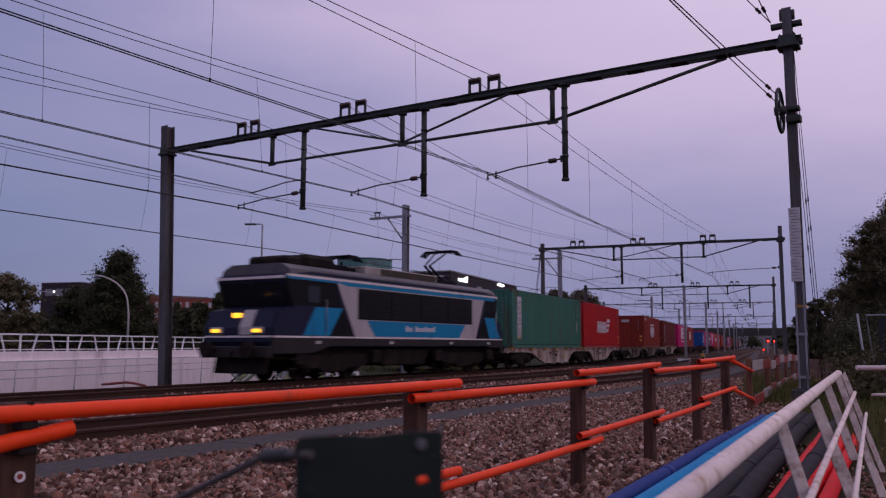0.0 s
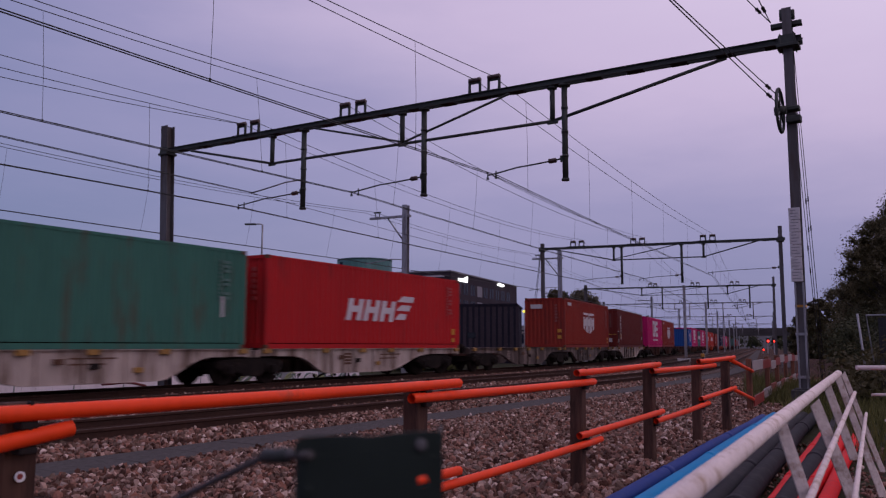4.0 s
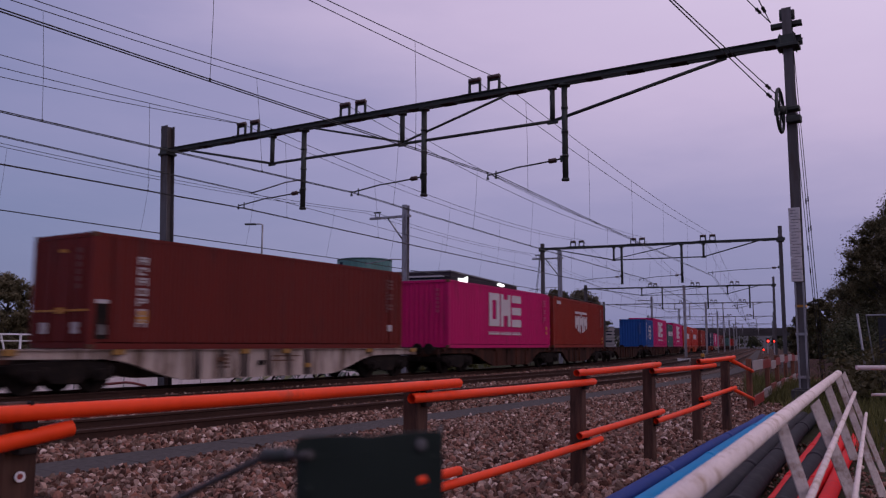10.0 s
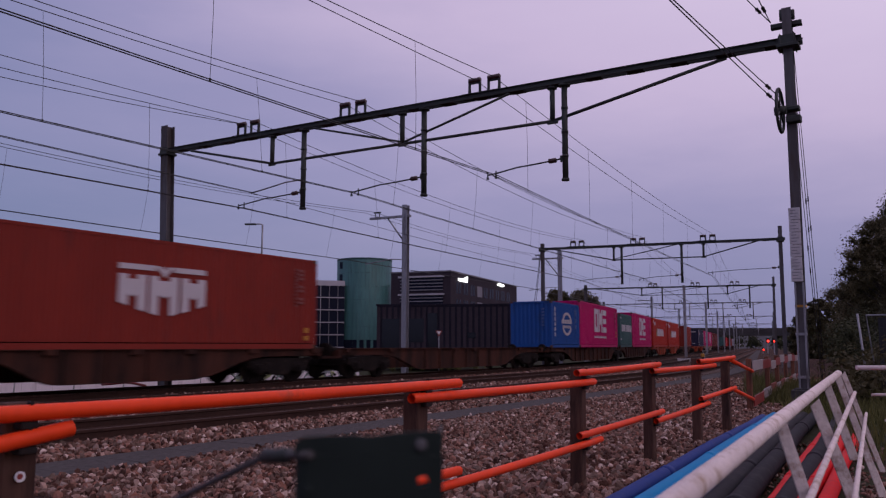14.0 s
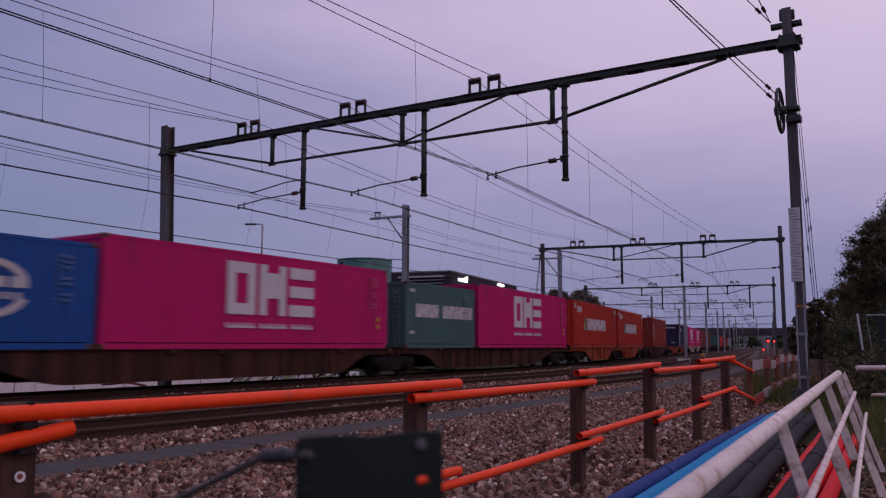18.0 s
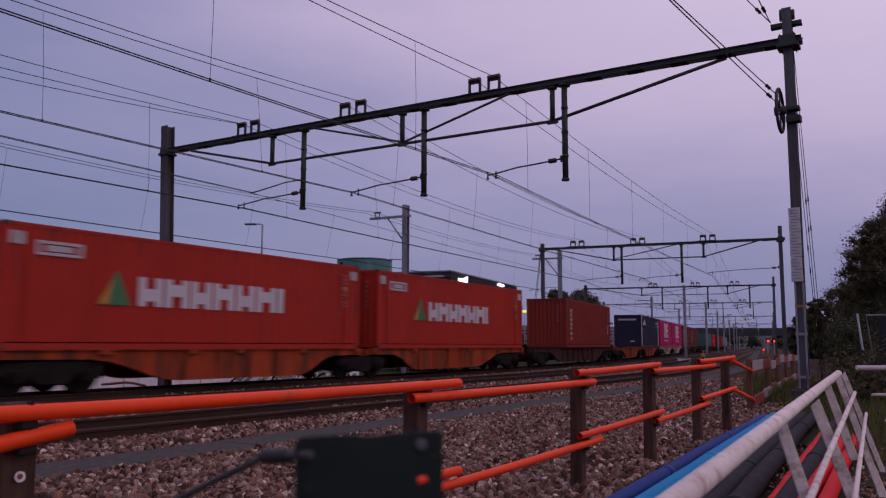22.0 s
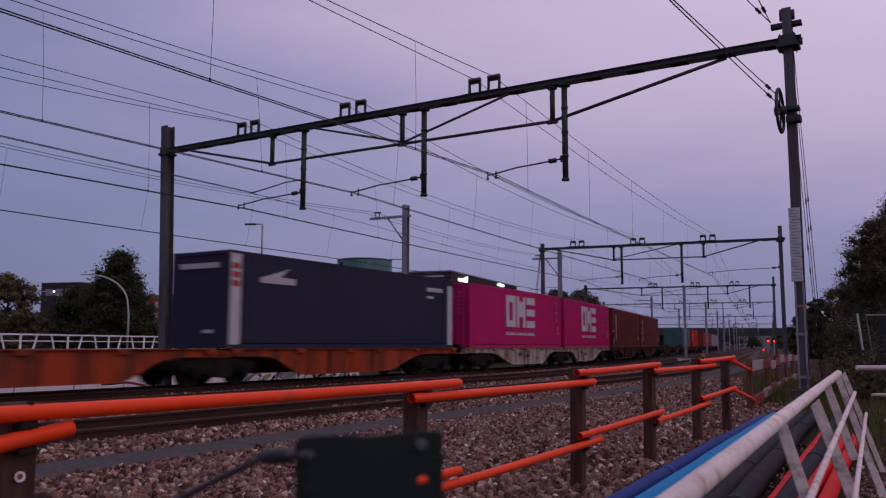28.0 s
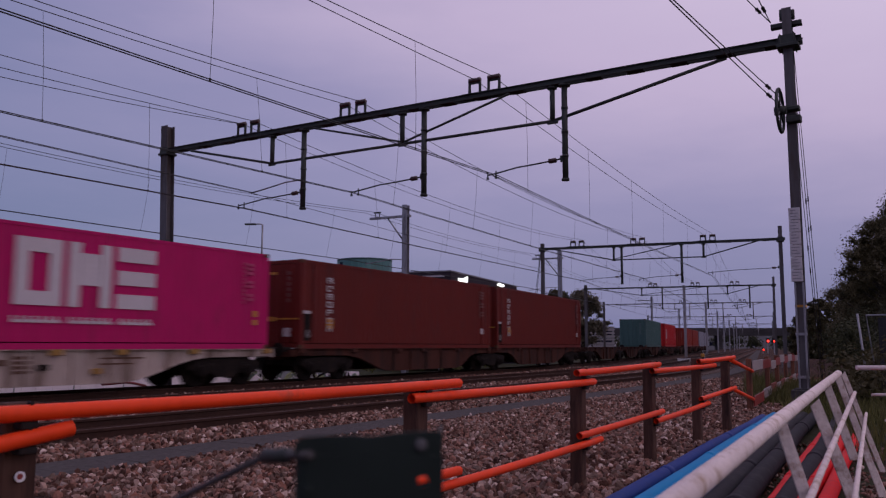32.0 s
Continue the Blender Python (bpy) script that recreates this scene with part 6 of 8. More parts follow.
def duct(points, r, material, label):
    """A plastic cable duct lying on the ground; points (x, y) of its line, with a slight sway."""
    pts = []
    n = 26
    for i in range(n + 1):
        q = i / n
        k = q * (len(points) - 1)
        j = min(int(k), len(points) - 2)
        f = k - j
        x = points[j][0] * (1 - f) + points[j + 1][0] * f
        y = points[j][1] * (1 - f) + points[j + 1][1] * f
        zz = points[j][2] * (1 - f) + points[j + 1][2] * f
        w = 0.03 * noise.noise(Vector((y * 0.45, x * 0.1, r * 40)))
        pts.append(Vector((x + w, y, -0.13 + r + zz + 0.012 * noise.noise(Vector((y * 0.8, 3.1, r))))))
    bm = bmesh.new()
    tube(bm, pts, r, 16, cap=False)
    tube(bm, list(reversed(pts)), r * 0.86, 12, cap=False)
    t = tagged(obj("cable_duct", bm, material), label, "duct", "cable ducts on the ground")
    # coupling sleeves where lengths meet
    for i in (5, 12, 19):
        j = i + int(r * 400) % 3
        p, d = pts[j], (pts[j + 1] - pts[j]).normalized()
        bm = bmesh.new()
        tube(bm, [p - d * 0.09, p - d * 0.085, p + d * 0.085, p + d * 0.09], [r * 1.01, r * 1.07, r * 1.07, r * 1.01], 16, cap=False)
        part("sleeve", bm, material, t)
    return t


DUCTS = [
    ([(0.07, 4.3, 0), (1.37, 6.7, 0), (3.46, 10.6, 0), (5.54, 14.4, 0)], 0.075, M_DUCT_BLUE, "dark blue plastic cable duct lying beside the fence"),
    ([(0.35, 4.3, 0), (1.62, 6.7, 0), (3.73, 10.7, 0), (5.85, 14.7, 0)], 0.08, M_DUCT_SKY, "light blue plastic cable duct lying beside the fence"),
    ([(0.70, 4.3, 0), (2.13, 7.0, 0), (4.06, 10.6, 0), (6.02, 14.2, 0)], 0.05, M_DUCT_BLUE, "blue plastic cable duct half under the barrier"),
    ([(0.93, 4.3, 0), (2.29, 6.9, 0), (4.31, 10.8, 0), (6.33, 14.6, 0)], 0.09, M_DUCT_BLACK, "thick black plastic cable duct under the barrier"),
    ([(1.12, 4.3, 0), (2.48, 6.9, 0), (4.50, 10.8, 0), (6.52, 14.6, 0)], 0.095, M_DUCT_BLACK, "thick black plastic cable duct under the barrier"),
    ([(1.30, 4.3, 0), (2.67, 6.8, 0), (3.66, 8.6, 0), (5.7, 12.4, 0)], 0.066, M_DUCT_RED, "red plastic cable duct among black ones"),
    ([(1.46, 4.3, 0), (2.85, 6.9, 0), (4.75, 10.4, 0), (6.64, 14.0, 0)], 0.088, M_DUCT_BLACK, "thick black plastic cable duct under the barrier"),
    ([(1.55, 4.3, 0), (2.90, 6.8, 0), (4.26, 9.2, 0), (5.58, 11.6, 0)], 0.068, M_DUCT_RED, "red plastic cable duct among black ones"),
    ([(1.73, 4.3, 0), (3.08, 6.8, 0), (4.42, 9.2, 0), (5.75, 11.6, 0)], 0.066, M_DUCT_RED, "red plastic cable duct at the edge of the bundle"),
]
for args in DUCTS:
    duct(*args)


def plate_with_holes(bm, x0, x1, z0, z1, y, thick, holes, r):
    """An upright plate between x0, x1, z0, z1 with round holes (all in one column), built of blocks and rings."""
    hx = holes[0][0]
    a = r * 1.6
    box(bm, x0, hx - a, y, y + thick, z0, z1)
    box(bm, hx + a, x1, y, y + thick, z0, z1)
    zs = z0
    for _, hz in sorted(holes, key=lambda h: h[1]):
        box(bm, hx - a, hx + a, y, y + thick, zs, hz - a)
        n = 16
        ring, sq = [], []
        for k in range(n):
            an = 2 * math.pi * k / n
            c, s = math.cos(an), math.sin(an)
            m = a / max(abs(c), abs(s))
            ring.append((hx + r * c, hz + r * s))
            sq.append((hx + m * c, hz + m * s))
        for yy, flip in ((y, False), (y + thick, True)):
            rv = [bm.verts.new((p[0], yy, p[1])) for p in ring]
            sv = [bm.verts.new((p[0], yy, p[1])) for p in sq]
            for k in range(n):
                f = (rv[k], rv[(k + 1) % n], sv[(k + 1) % n], sv[k])
                bm.faces.new(f if flip else tuple(reversed(f)))
            if not flip:
                front = rv
            else:
                for k in range(n):
                    bm.faces.new((front[k], front[(k + 1) % n], rv[(k + 1) % n], rv[k]))
        zs = hz + a
    box(bm, hx - a, hx + a, y, y + thick, zs, z1)


M_STRAND = mat("dull_wire_strand", (0.075, 0.068, 0.070), 0.7, 0.2, 0.3)


def build_front_post():
    t = tagged(empty("steel_fence_post"), "dark green steel fence post top with bolt holes and a wire", "fence post")
    bm = bmesh.new()
    plate_with_holes(bm, -0.130, 0.0, -0.15, 1.0855, 0.80, 0.004, [(-0.0190, 1.0615)], 0.0050)
    bmesh.ops.remove_doubles(bm, verts=bm.verts, dist=1e-5)
    part("post_plate", bm, M_DARKGREEN, t)
    bm = bmesh.new()
    prism(bm, [(-0.142, 1.0857), (-0.1415, 1.096), (-0.138, 1.1002), (-0.130, 1.1025), (-0.105, 1.1040), (-0.085, 1.1042), (-0.074, 1.1030), (-0.060, 1.1040),
               (-0.040, 1.1068), (-0.015, 1.1080), (-0.0015, 1.1078), (0.0, 1.1060), (0.0, 1.0857)], 0.80, 0.804)
    part("post_head", bm, M_DARKGREEN, t)
    bm = bmesh.new()
    prism(bm, [(-0.130, 0.80), (-0.1385, 0.803), (-0.142, 0.810), (-0.142, 0.88), (-0.138, 0.88), (-0.138, 0.812), (-0.1355, 0.8065), (-0.130, 0.804)], -0.15, 1.0855, "xy")
    prism(bm, [(-0.0001, 0.8042), (-0.0001, 0.88), (-0.004, 0.88), (-0.004, 0.8042)], -0.15, 1.106, "xy")
    part("post_flange", bm, M_DARKGREEN, t)
    for x, z, r in ((-0.0205, 1.0955, 0.0058), (-0.128, 1.053, 0.0040)):
        bm = bmesh.new()
        tube(bm, [(x, 0.7995, z), (x, 0.797, z), (x, 0.796, z)], [r, r, r * 0.7], 12)
        part("bolt", bm, M_MAST if r > 0.005 else M_DARKGREEN, t, "dull steel bolt head")
    bm = bmesh.new()
    tube(bm, [(-0.124, 0.793, 1.0865), (-0.140, 0.806, 1.0845), (-0.150, 0.816, 1.083)], 0.0042, 8)
    part("eye_bolt", bm, M_STRAND, t, "dull steel eye bolt")
    bm = bmesh.new()
    tube(bm, [(-0.147, 0.815, 1.083), (-0.152, 0.822, 1.082), (-0.168, 0.840, 1.079), (-0.180, 0.856, 1.077), (-0.184, 0.862, 1.076)], [0.004, 0.0085, 0.0075, 0.0085, 0.004], 8)
    part("turnbuckle", bm, M_BEAM, t)
    bm = bmesh.new()
    tube(bm, [(-0.182, 0.86, 1.0765), (-0.26, 0.98, 1.035), (-0.42, 1.22, 0.95), (-1.1, 2.3, 0.5), (-1.42, 2.75, 0.32)], 0.0042, 6)
    part("strained_wire", bm, M_STRAND, t)


build_front_post()


def build_side_barrier():
    t = tagged(empty("white_rail_barrier"), "white three-rail steel barrier beside the path", "barrier")
    for z, x, r in ((0.955, 4.5, 0.026), (0.665, 4.65, 0.016), (0.39, 4.78, 0.014)):
        bm = bmesh.new()
        tube(bm, [(x, 9.0, z), (7.6, 9.2, z)], r, 10)
        part("rail", bm, M_WHITESTEEL, t)
    for x in (5.6, 7.5):
        bm = bmesh.new()
        box(bm, x - 0.03, x + 0.03, 9.10, 9.16, -0.2, 1.0, 0.005)
        part("post", bm, M_WHITESTEEL, t)
    t2 = tagged(empty("mesh_fence_panel", Matrix.Translation((10.95, 21.0, 0)) @ Matrix.Rotation(radians(-48), 4, "Z")), "grey steel mesh site fence panel, leaning a little", "fence panel")
    W, Hh = 3.4, 2.02
    bm = bmesh.new()
    tube(bm, [(-0.14, 0, -0.15), (-0.34, 0, Hh)], 0.03, 8)
    part("frame_tube", bm, M_STEEL, t2)
    bm = bmesh.new()
    tube(bm, [(0.10, 0, -0.15), (-0.12, 0, Hh - 0.05), (W, 0, Hh - 0.05), (W, 0, -0.15)], 0.024, 8)
    part("frame_tube", bm, M_STEEL, t2)
    bm = bmesh.new()
    for i in range(34):
        x = 0.08 + i * 0.1
        tube(bm, [(x, 0, 0.0), (x, 0, Hh - 0.06)], 0.004, 4)
    for z in (0.3, 0.75, 1.2, 1.65):
        tube(bm, [(0.05, 0, z), (W, 0, z)], 0.004, 4)
    tagged(part("mesh_wires", bm, M_BEAM, t2), kind="stuff")
    bm = bmesh.new()
    box(bm, 0.15, W - 0.1, 0.012, 0.016, 0.05, Hh - 0.12)
    part("dark_screen", bm, mat("dark_screen_cloth", (0.030, 0.030, 0.036), 0.9, 0, 0.3), t2)


build_side_barrier()


# ------------------------------------------------------------------ gear on the near mast
def build_mast_gear():
    m = strut_pose(P1) @ Matrix.Translation((15.0, 0, 0))
    t = tagged(empty("tension_wheel", m), "large spoked tension wheel on the near mast", "tension wheel")
    R, cx, cz = 0.50, -0.20, 6.55
    cy = -0.30
    bm = bmesh.new()
    n = 28
    tube(bm, [(cx, cy + R * math.sin(2 * math.pi * k / n), cz + R * math.cos(2 * math.pi * k / n)) for k in range(n + 1)], 0.035, 8, cap=False)
    part("rim", bm, M_BEAM, t)
    for k in range(6):
        bm = bmesh.new()
        an = math.pi * k / 3
        tube(bm, [(cx, cy, cz), (cx, cy + R * math.sin(an), cz + R * math.cos(an))], 0.02, 6)
        part("spoke", bm, M_BEAM, t)
    bm = bmesh.new()
    tube(bm, [(cx - 0.12, cy, cz), (cx + 0.14, cy, cz)], 0.10, 12)
    box(bm, cx + 0.1, cx + 0.42, cy + 0.05, cy + 0.3, cz - 0.28, cz - 0.12, 0.02)
    box(bm, cx + 0.1, cx + 0.40, cy + 0.05, cy + 0.3, cz + 0.0, cz + 0.10, 0.02)
    part("hub", bm, M_BEAM, t)

    t = tagged(empty("notice_plates", m), "column of grey white notice plates on the mast", "sign")
    for k in range(6):
        bm = bmesh.new()
        z1 = 4.30 - k * 0.282
        box(bm, -0.15, 0.09, -0.165, -0.13, z1 - 0.27, z1, 0.006)
        p = part("plate", bm, M_PLASTICGREY, t)
        bm = bmesh.new()
        for q in range(3):
            box(bm, -0.12, 0.0 + 0.05 * ((k + q) % 2), -0.168, -0.164, z1 - 0.07 - q * 0.07, z1 - 0.05 - q * 0.07)
        part("text_bars", bm, M_STEEL, p)
    bm = bmesh.new()
    box(bm, -0.115, 0.115, -0.115, 0.115, 2.05, 2.10)
    tagged(obj("yellow_band", bm, M_YELLOW), "narrow yellow band round the mast", "band").matrix_basis = m
    bm = bmesh.new()
    for x in (-0.085, 0.085):
        box(bm, x - 0.018, x + 0.018, -0.15, -0.11, 0.25, 2.6)
    for k in range(2):
        box(bm, -0.12, 0.12, -0.16, -0.11, 1.42 - k * 0.95, 1.48 - k * 0.95)
    tagged(obj("mast_ladder_frame", bm, M_STEEL), "pale steel channel frame on the foot of the mast", "frame").matrix_basis = m
    t = tagged(empty("mast_stay_wires", m), "thin steel stay wires running down from the mast top", "stay wire")
    for x, y, ztop, yy in ((0.06, 0.1, 8.0, 0.75), (0.10, 0.05, 8.1, 0.95), (0.06, 0.12, 6.1, 0.6)):
        bm = bmesh.new()
        tube(bm, [(x, y, ztop), (x + 0.25, yy, -0.3)], 0.008, 6)
        for q in (0.42, 0.5):
            p = Vector((x, y, ztop)).lerp(Vector((x + 0.25, yy, -0.3)), q)
            tube(bm, [p - Vector((0, 0, 0.06)), p + Vector((0, 0, 0.06))], 0.017, 6)
        part("stay", bm, M_WIRE, t)
    bm = bmesh.new()
    box(bm, -0.36, 0.32, -0.07, 0.07, 8.60, 8.64, 0.008)
    box(bm, -0.36, 0.32, -0.07, -0.05, 8.60, 8.72, 0.008)
    tube(bm, [(-0.12, 0, 8.78), (-0.12, 0, 9.05)], 0.05, 8)
    tube(bm, [(0.12, 0, 8.78), (0.12, 0, 9.0)], 0.05, 8)
    tagged(obj("mast_head_bracket", bm, M_BEAM), "short steel bracket on the mast head", "bracket").matrix_basis = m
    # wires that end at the wheel and at the mast head
    t = tagged(empty("anchored_wire"), "pair of overhead wires anchored at the near mast", "overhead wire", "overhead wires")
    for l0, z0, l1, z1 in ((12.70, 7.0, 14.75, 6.95), (13.25, 6.8, 14.75, 6.75), (11.15, 8.8, 14.65, 8.75), (15.85, 8.8, 14.65, 8.75)):
        pts = wire(t, "anchored_line", (-17, z0), (P1 - 0.1, z1), 0.2, 0.012, (l0, l1))
        bm = bmesh.new()
        q = pts[-1].lerp(pts[-2], 0.28)
        q2 = pts[-1].lerp(pts[-2], 0.42)
        tube(bm, [q, q.lerp(q2, 0.2), q.lerp(q2, 0.5), q.lerp(q2, 0.8), q2], [0.015, 0.042, 0.03, 0.042, 0.015], 8)
        part("insulator", bm, M_BLACK, t)


build_mast_gear()


# ------------------------------------------------------------------ road wall beyond the tracks
W_A, W_B, W_C = Vector((-21.2, 36.9, 0)), Vector((-16.4, 57.0, 0)), Vector((-10.6, 64.4, 0))
W_0 = W_A + (W_A - W_B)


def along_wall(d):
    """A point d metres from W_0 along the line of the wall, and its direction."""
    line = [W_0, W_A, W_B, W_C]
    for p, q in zip(line, line[1:]):
        n = (q - p).length
        if d <= n or q is W_C:
            return p + (q - p) / n * d, (q - p) / n
        d -= n


M_SCRAWL2 = mat("grey_green_spray_paint", (0.16, 0.20, 0.17), 0.7, 0, 0.3)
M_SCRAWL = mat("yellow_green_spray_paint", (0.30, 0.32, 0.14), 0.7, 0, 0.3)


def build_wall():
    t = tagged(empty("road_parapet_wall"), "pale concrete panel wall of a road ramp", "wall", kind="structure")
    d = 0.0
    while d < 44.5:
        p, u = along_wall(d)
        m = Matrix.Translation(p) @ Matrix.Rotation(math.atan2(u.y, u.x), 4, "Z")
        bm = bmesh.new()
        box(bm, 0.003, 2.172, -0.12, 0.12, -3.2, 0.42, 0.012, m=m)
        part("wall_panel", bm, M_WALL, t)
        d += 2.1754
    d = 0.0
    while d < 50.0:
        p, u = along_wall(d)
        m = Matrix.Translation(p) @ Matrix.Rotation(math.atan2(u.y, u.x), 4, "Z")
        bm = bmesh.new()
        box(bm, 0.0, 4.13, 0.1, 0.5, -2.0 if d < 44 else 0.3, 0.83, 0.015, m=m)
        part("coping", bm, M_WALL, t)
        d += 4.1332
    r = tagged(empty("white_railing"), "white steel railing with slanting bars on the road wall", "railing")
    d = 0.0
    while d < 50.0:
        p, u = along_wall(d)
        m = Matrix.Translation(p + Vector((0, 0, 0.83))) @ Matrix.Rotation(math.atan2(u.y, u.x), 4, "Z")
        for z, h, w in ((0.84, 0.08, 0.06), (0.52, 0.05, 0.03), (0.10, 0.05, 0.03)):
            bm = bmesh.new()
            box(bm, 0, 3.440, 0.26 - w, 0.26 + w, z - h / 2, z + h / 2, m=m)
            part("rail", bm, M_WHITE, r)
        for x0, x1, w in ((0.0, 0.0, 0.04), (0.85, 1.15, 0.026), (2.45, 2.15, 0.026)):
            bm = bmesh.new()
            prism(bm, [(x0 - w, 0.0), (x0 + w, 0.0), (x1 + w, 0.82), (x1 - w, 0.82)], 0.22, 0.30)
            bmesh.ops.transform(bm, matrix=m, verts=bm.verts)
            part("bar", bm, M_WHITE, r)
        d += 3.4443
    g = tagged(empty("grey_railing"), "thin grey steel railing in front of the pale wall", "railing")
    d = 1.0
    while d < 40:
        p, u = along_wall(d)
        n = Vector((u.y, -u.x, 0)) * 2.2
        m = Matrix.Translation(p + n) @ Matrix.Rotation(math.atan2(u.y, u.x), 4, "Z")
        for z in (0.42, 0.05, -0.32):
            bm = bmesh.new()
            tube(bm, [m @ Vector((0, 0, z)), m @ Vector((2.0, 0, z))], 0.028, 6)
            part("rail", bm, M_PLASTICGREY, g)
        if int(d) % 4 == 1:
            bm = bmesh.new()
            tube(bm, [m @ Vector((0.1, 0, 0.42)), m @ Vector((0.0, 0, -1.3))], 0.03, 6)
            part("post", bm, M_PLASTICGREY, g)
        d += 2.0
    # low painted wall and pale strip farther on
    w = tagged(empty("graffiti_wall"), "low concrete wall with green and white painted scrawl", "wall", kind="structure")
    for k in range(9):
        x = -14.4 + k * 0.95
        bm = bmesh.new()
        box(bm, x, x + 0.94, 57.8, 58.0, -2.0, -0.62 + 0.05 * math.sin(k * 2.1), 0.01)
        part("wall_panel", bm, M_WALL if k % 3 else M_CONC, w)
        for q in range(4):
            bm = bmesh.new()
            a = x + random.uniform(0.0, 0.8)
            h, lean, f = random.uniform(0.22, 0.42), random.uniform(-0.3, 0.5), random.uniform(0.8, 2.2)
            tube(bm, [(a + lean * v + 0.16 * math.sin(f * i + q), 57.79 - 0.004 * q, -1.08 + h * v) for i in range(9) for v in (math.sin(i * 0.9 + k + q),)],
                 [0.055 + 0.03 * math.sin(i * 1.7 + q) for i in range(9)], 5, cap=True)
            part("painted_stroke", bm, (M_SCRAWL, M_UNDER, M_WALL, M_SCRAWL2)[q], w)


build_wall()


# ------------------------------------------------------------------ street lamps and signs
M_POLE = mat("pale_lamp_pole", (0.40, 0.37, 0.36), 0.5, 0.3, 0.15)
M_LAMPGLASS = mat("lamp_head", (0.5, 0.5, 0.52), 0.4, 0, 0.1)


def curved_lamp(x, y, h, reach, z0=-1.0):
    t = tagged(empty("street_lamp", Matrix.Translation((x, y, 0))), "pale curved street lamp, unlit", "street lamp", "street lamps")
    bm = bmesh.new()
    pts = [(0, 0, z0), (0, 0, h * 0.5), (-0.12, 0, h * 0.62)]
    for k in range(1, 9):
        a = k / 8 * math.pi / 2
        pts.append((-reach * (1 - math.cos(a)) - 0.12, 0, h * 0.62 + (h * 0.38) * math.sin(a)))
    tube(bm, pts, [0.13, 0.10, 0.095] + [0.09 - 0.004 * k for k in range(8)], 8)
    part("pole", bm, M_POLE, t)
    bm = bmesh.new()
    box(bm, -reach - 0.9, -reach - 0.1, -0.12, 0.12, h - 0.06, h + 0.04, 0.03)
    part("lamp_head", bm, M_LAMPGLASS, t)


curved_lamp(-30.6, 80.0, 8.0, 4.0)
curved_lamp(-58.5, 130.0, 9.6, 6.0)
curved_lamp(-43.2, 80.0, 7.6, 4.2)


def straight_lamp():
    t = tagged(empty("street_lamp", Matrix.Translation((-13.35, 60.0, 0))), "tall straight grey street lamp with one flat head", "street lamp", "street lamps")
    bm = bmesh.new()
    tube(bm, [(0, 0, -1.2), (0, 0, 5), (0, 0, 10.0), (-0.15, 0, 10.05), (-0.7, 0, 10.06)], [0.11, 0.085, 0.06, 0.05, 0.045], 8)
    part("pole", bm, M_STEEL, t)
    bm = bmesh.new()
    box(bm, -1.3, -0.5, -0.13, 0.13, 9.98, 10.10, 0.03)
    part("lamp_head", bm, M_BEAM, t)


straight_lamp()


# small yellow glow of unknown source; its pole and head are added
def glow_on_pole(x, y, z):
    t = tagged(empty("street_lamp", Matrix.Translation((x, y, 0))), "distant yellow glow on an added pole", "street lamp", "street lamps")
    bm = bmesh.new()
    tube(bm, [(0, 0, -1.2), (0, 0, z)], 0.07, 8)
    part("pole", bm, M_STEEL, t)
    bm = bmesh.new()
    box(bm, -0.35, 0.35, -0.2, 0.2, z, z + 0.45, 0.08)
    part("lamp_head", bm, mat("yellow_glow", (1.0, 0.85, 0.12), emit=0.9), t)


glow_on_pole(14.9, 150.0, 7.1)


def road_sign(x, y, z, kind):
    t = tagged(empty("road_sign", Matrix.Translation((x, y, 0))), ("small triangular road sign, red and white" if z > 1 else "small grey triangular lineside sign on a post") if kind == "tri" else "grey rectangular road sign board on a post", "road sign")
    bm = bmesh.new()
    tube(bm, [(0, 0, -1.2), (0, 0, z)], 0.04, 6)
    part("post", bm, M_STEEL, t)
    bm = bmesh.new()
    if kind == "tri":
        prism(bm, [(-0.3, z + 0.21), (0.3, z + 0.21), (0, z - 0.30)], -0.06, -0.04)
        part("sign_face", bm, M_REDBOARD if z > 1 else M_STEEL, t)
        bm = bmesh.new()
        prism(bm, [(-0.17, z + 0.145), (0.17, z + 0.145), (0, z - 0.145)], -0.07, -0.062)
        part("sign_centre", bm, M_WHITE if z > 1 else M_MAST, t)
    else:
        box(bm, -0.42, 0.42, -0.06, -0.03, z - 0.28, z + 0.28, 0.01)
        part("sign_face", bm, M_STEEL, t)


road_sign(-0.33, 70.0, 2.2, "tri")
road_sign(-15.2, 82.0, 2.4, "rect")


def trackside_box(x, y):
    t = tagged(empty("trackside_box", Matrix.Translation((x, y, -0.35)) @ Matrix.Rotation(radians(-25), 4, "Z")), "low white trackside cabinet beside the rails", "cabinet")
    bm = bmesh.new()
    box(bm, -0.7, 0.7, -0.25, 0.25, 0, 0.38, 0.03)
    part("body", bm, M_WHITE, t)
    bm = bmesh.new()
    box(bm, -0.73, 0.73, -0.28, 0.28, 0.381, 0.42, 0.01)
    part("lid", bm, M_PLASTICGREY, t)
    y = tagged(empty("marker_post", Matrix.Translation((x + 1.45, y, -0.35))), "short post with a yellow head beside the rails", "marker post")
    bm = bmesh.new()
    box(bm, -0.06, 0.06, -0.06, 0.06, 0, 0.55, 0.01)
    part("post", bm, M_POST, y)
    bm = bmesh.new()
    box(bm, -0.16, 0.16, -0.1, 0.1, 0.551, 0.85, 0.05)
    part("head", bm, M_YELLOW, y)


trackside_box(21.2, 72.0)
road_sign(24.1, 76.0, 0.55, "tri")


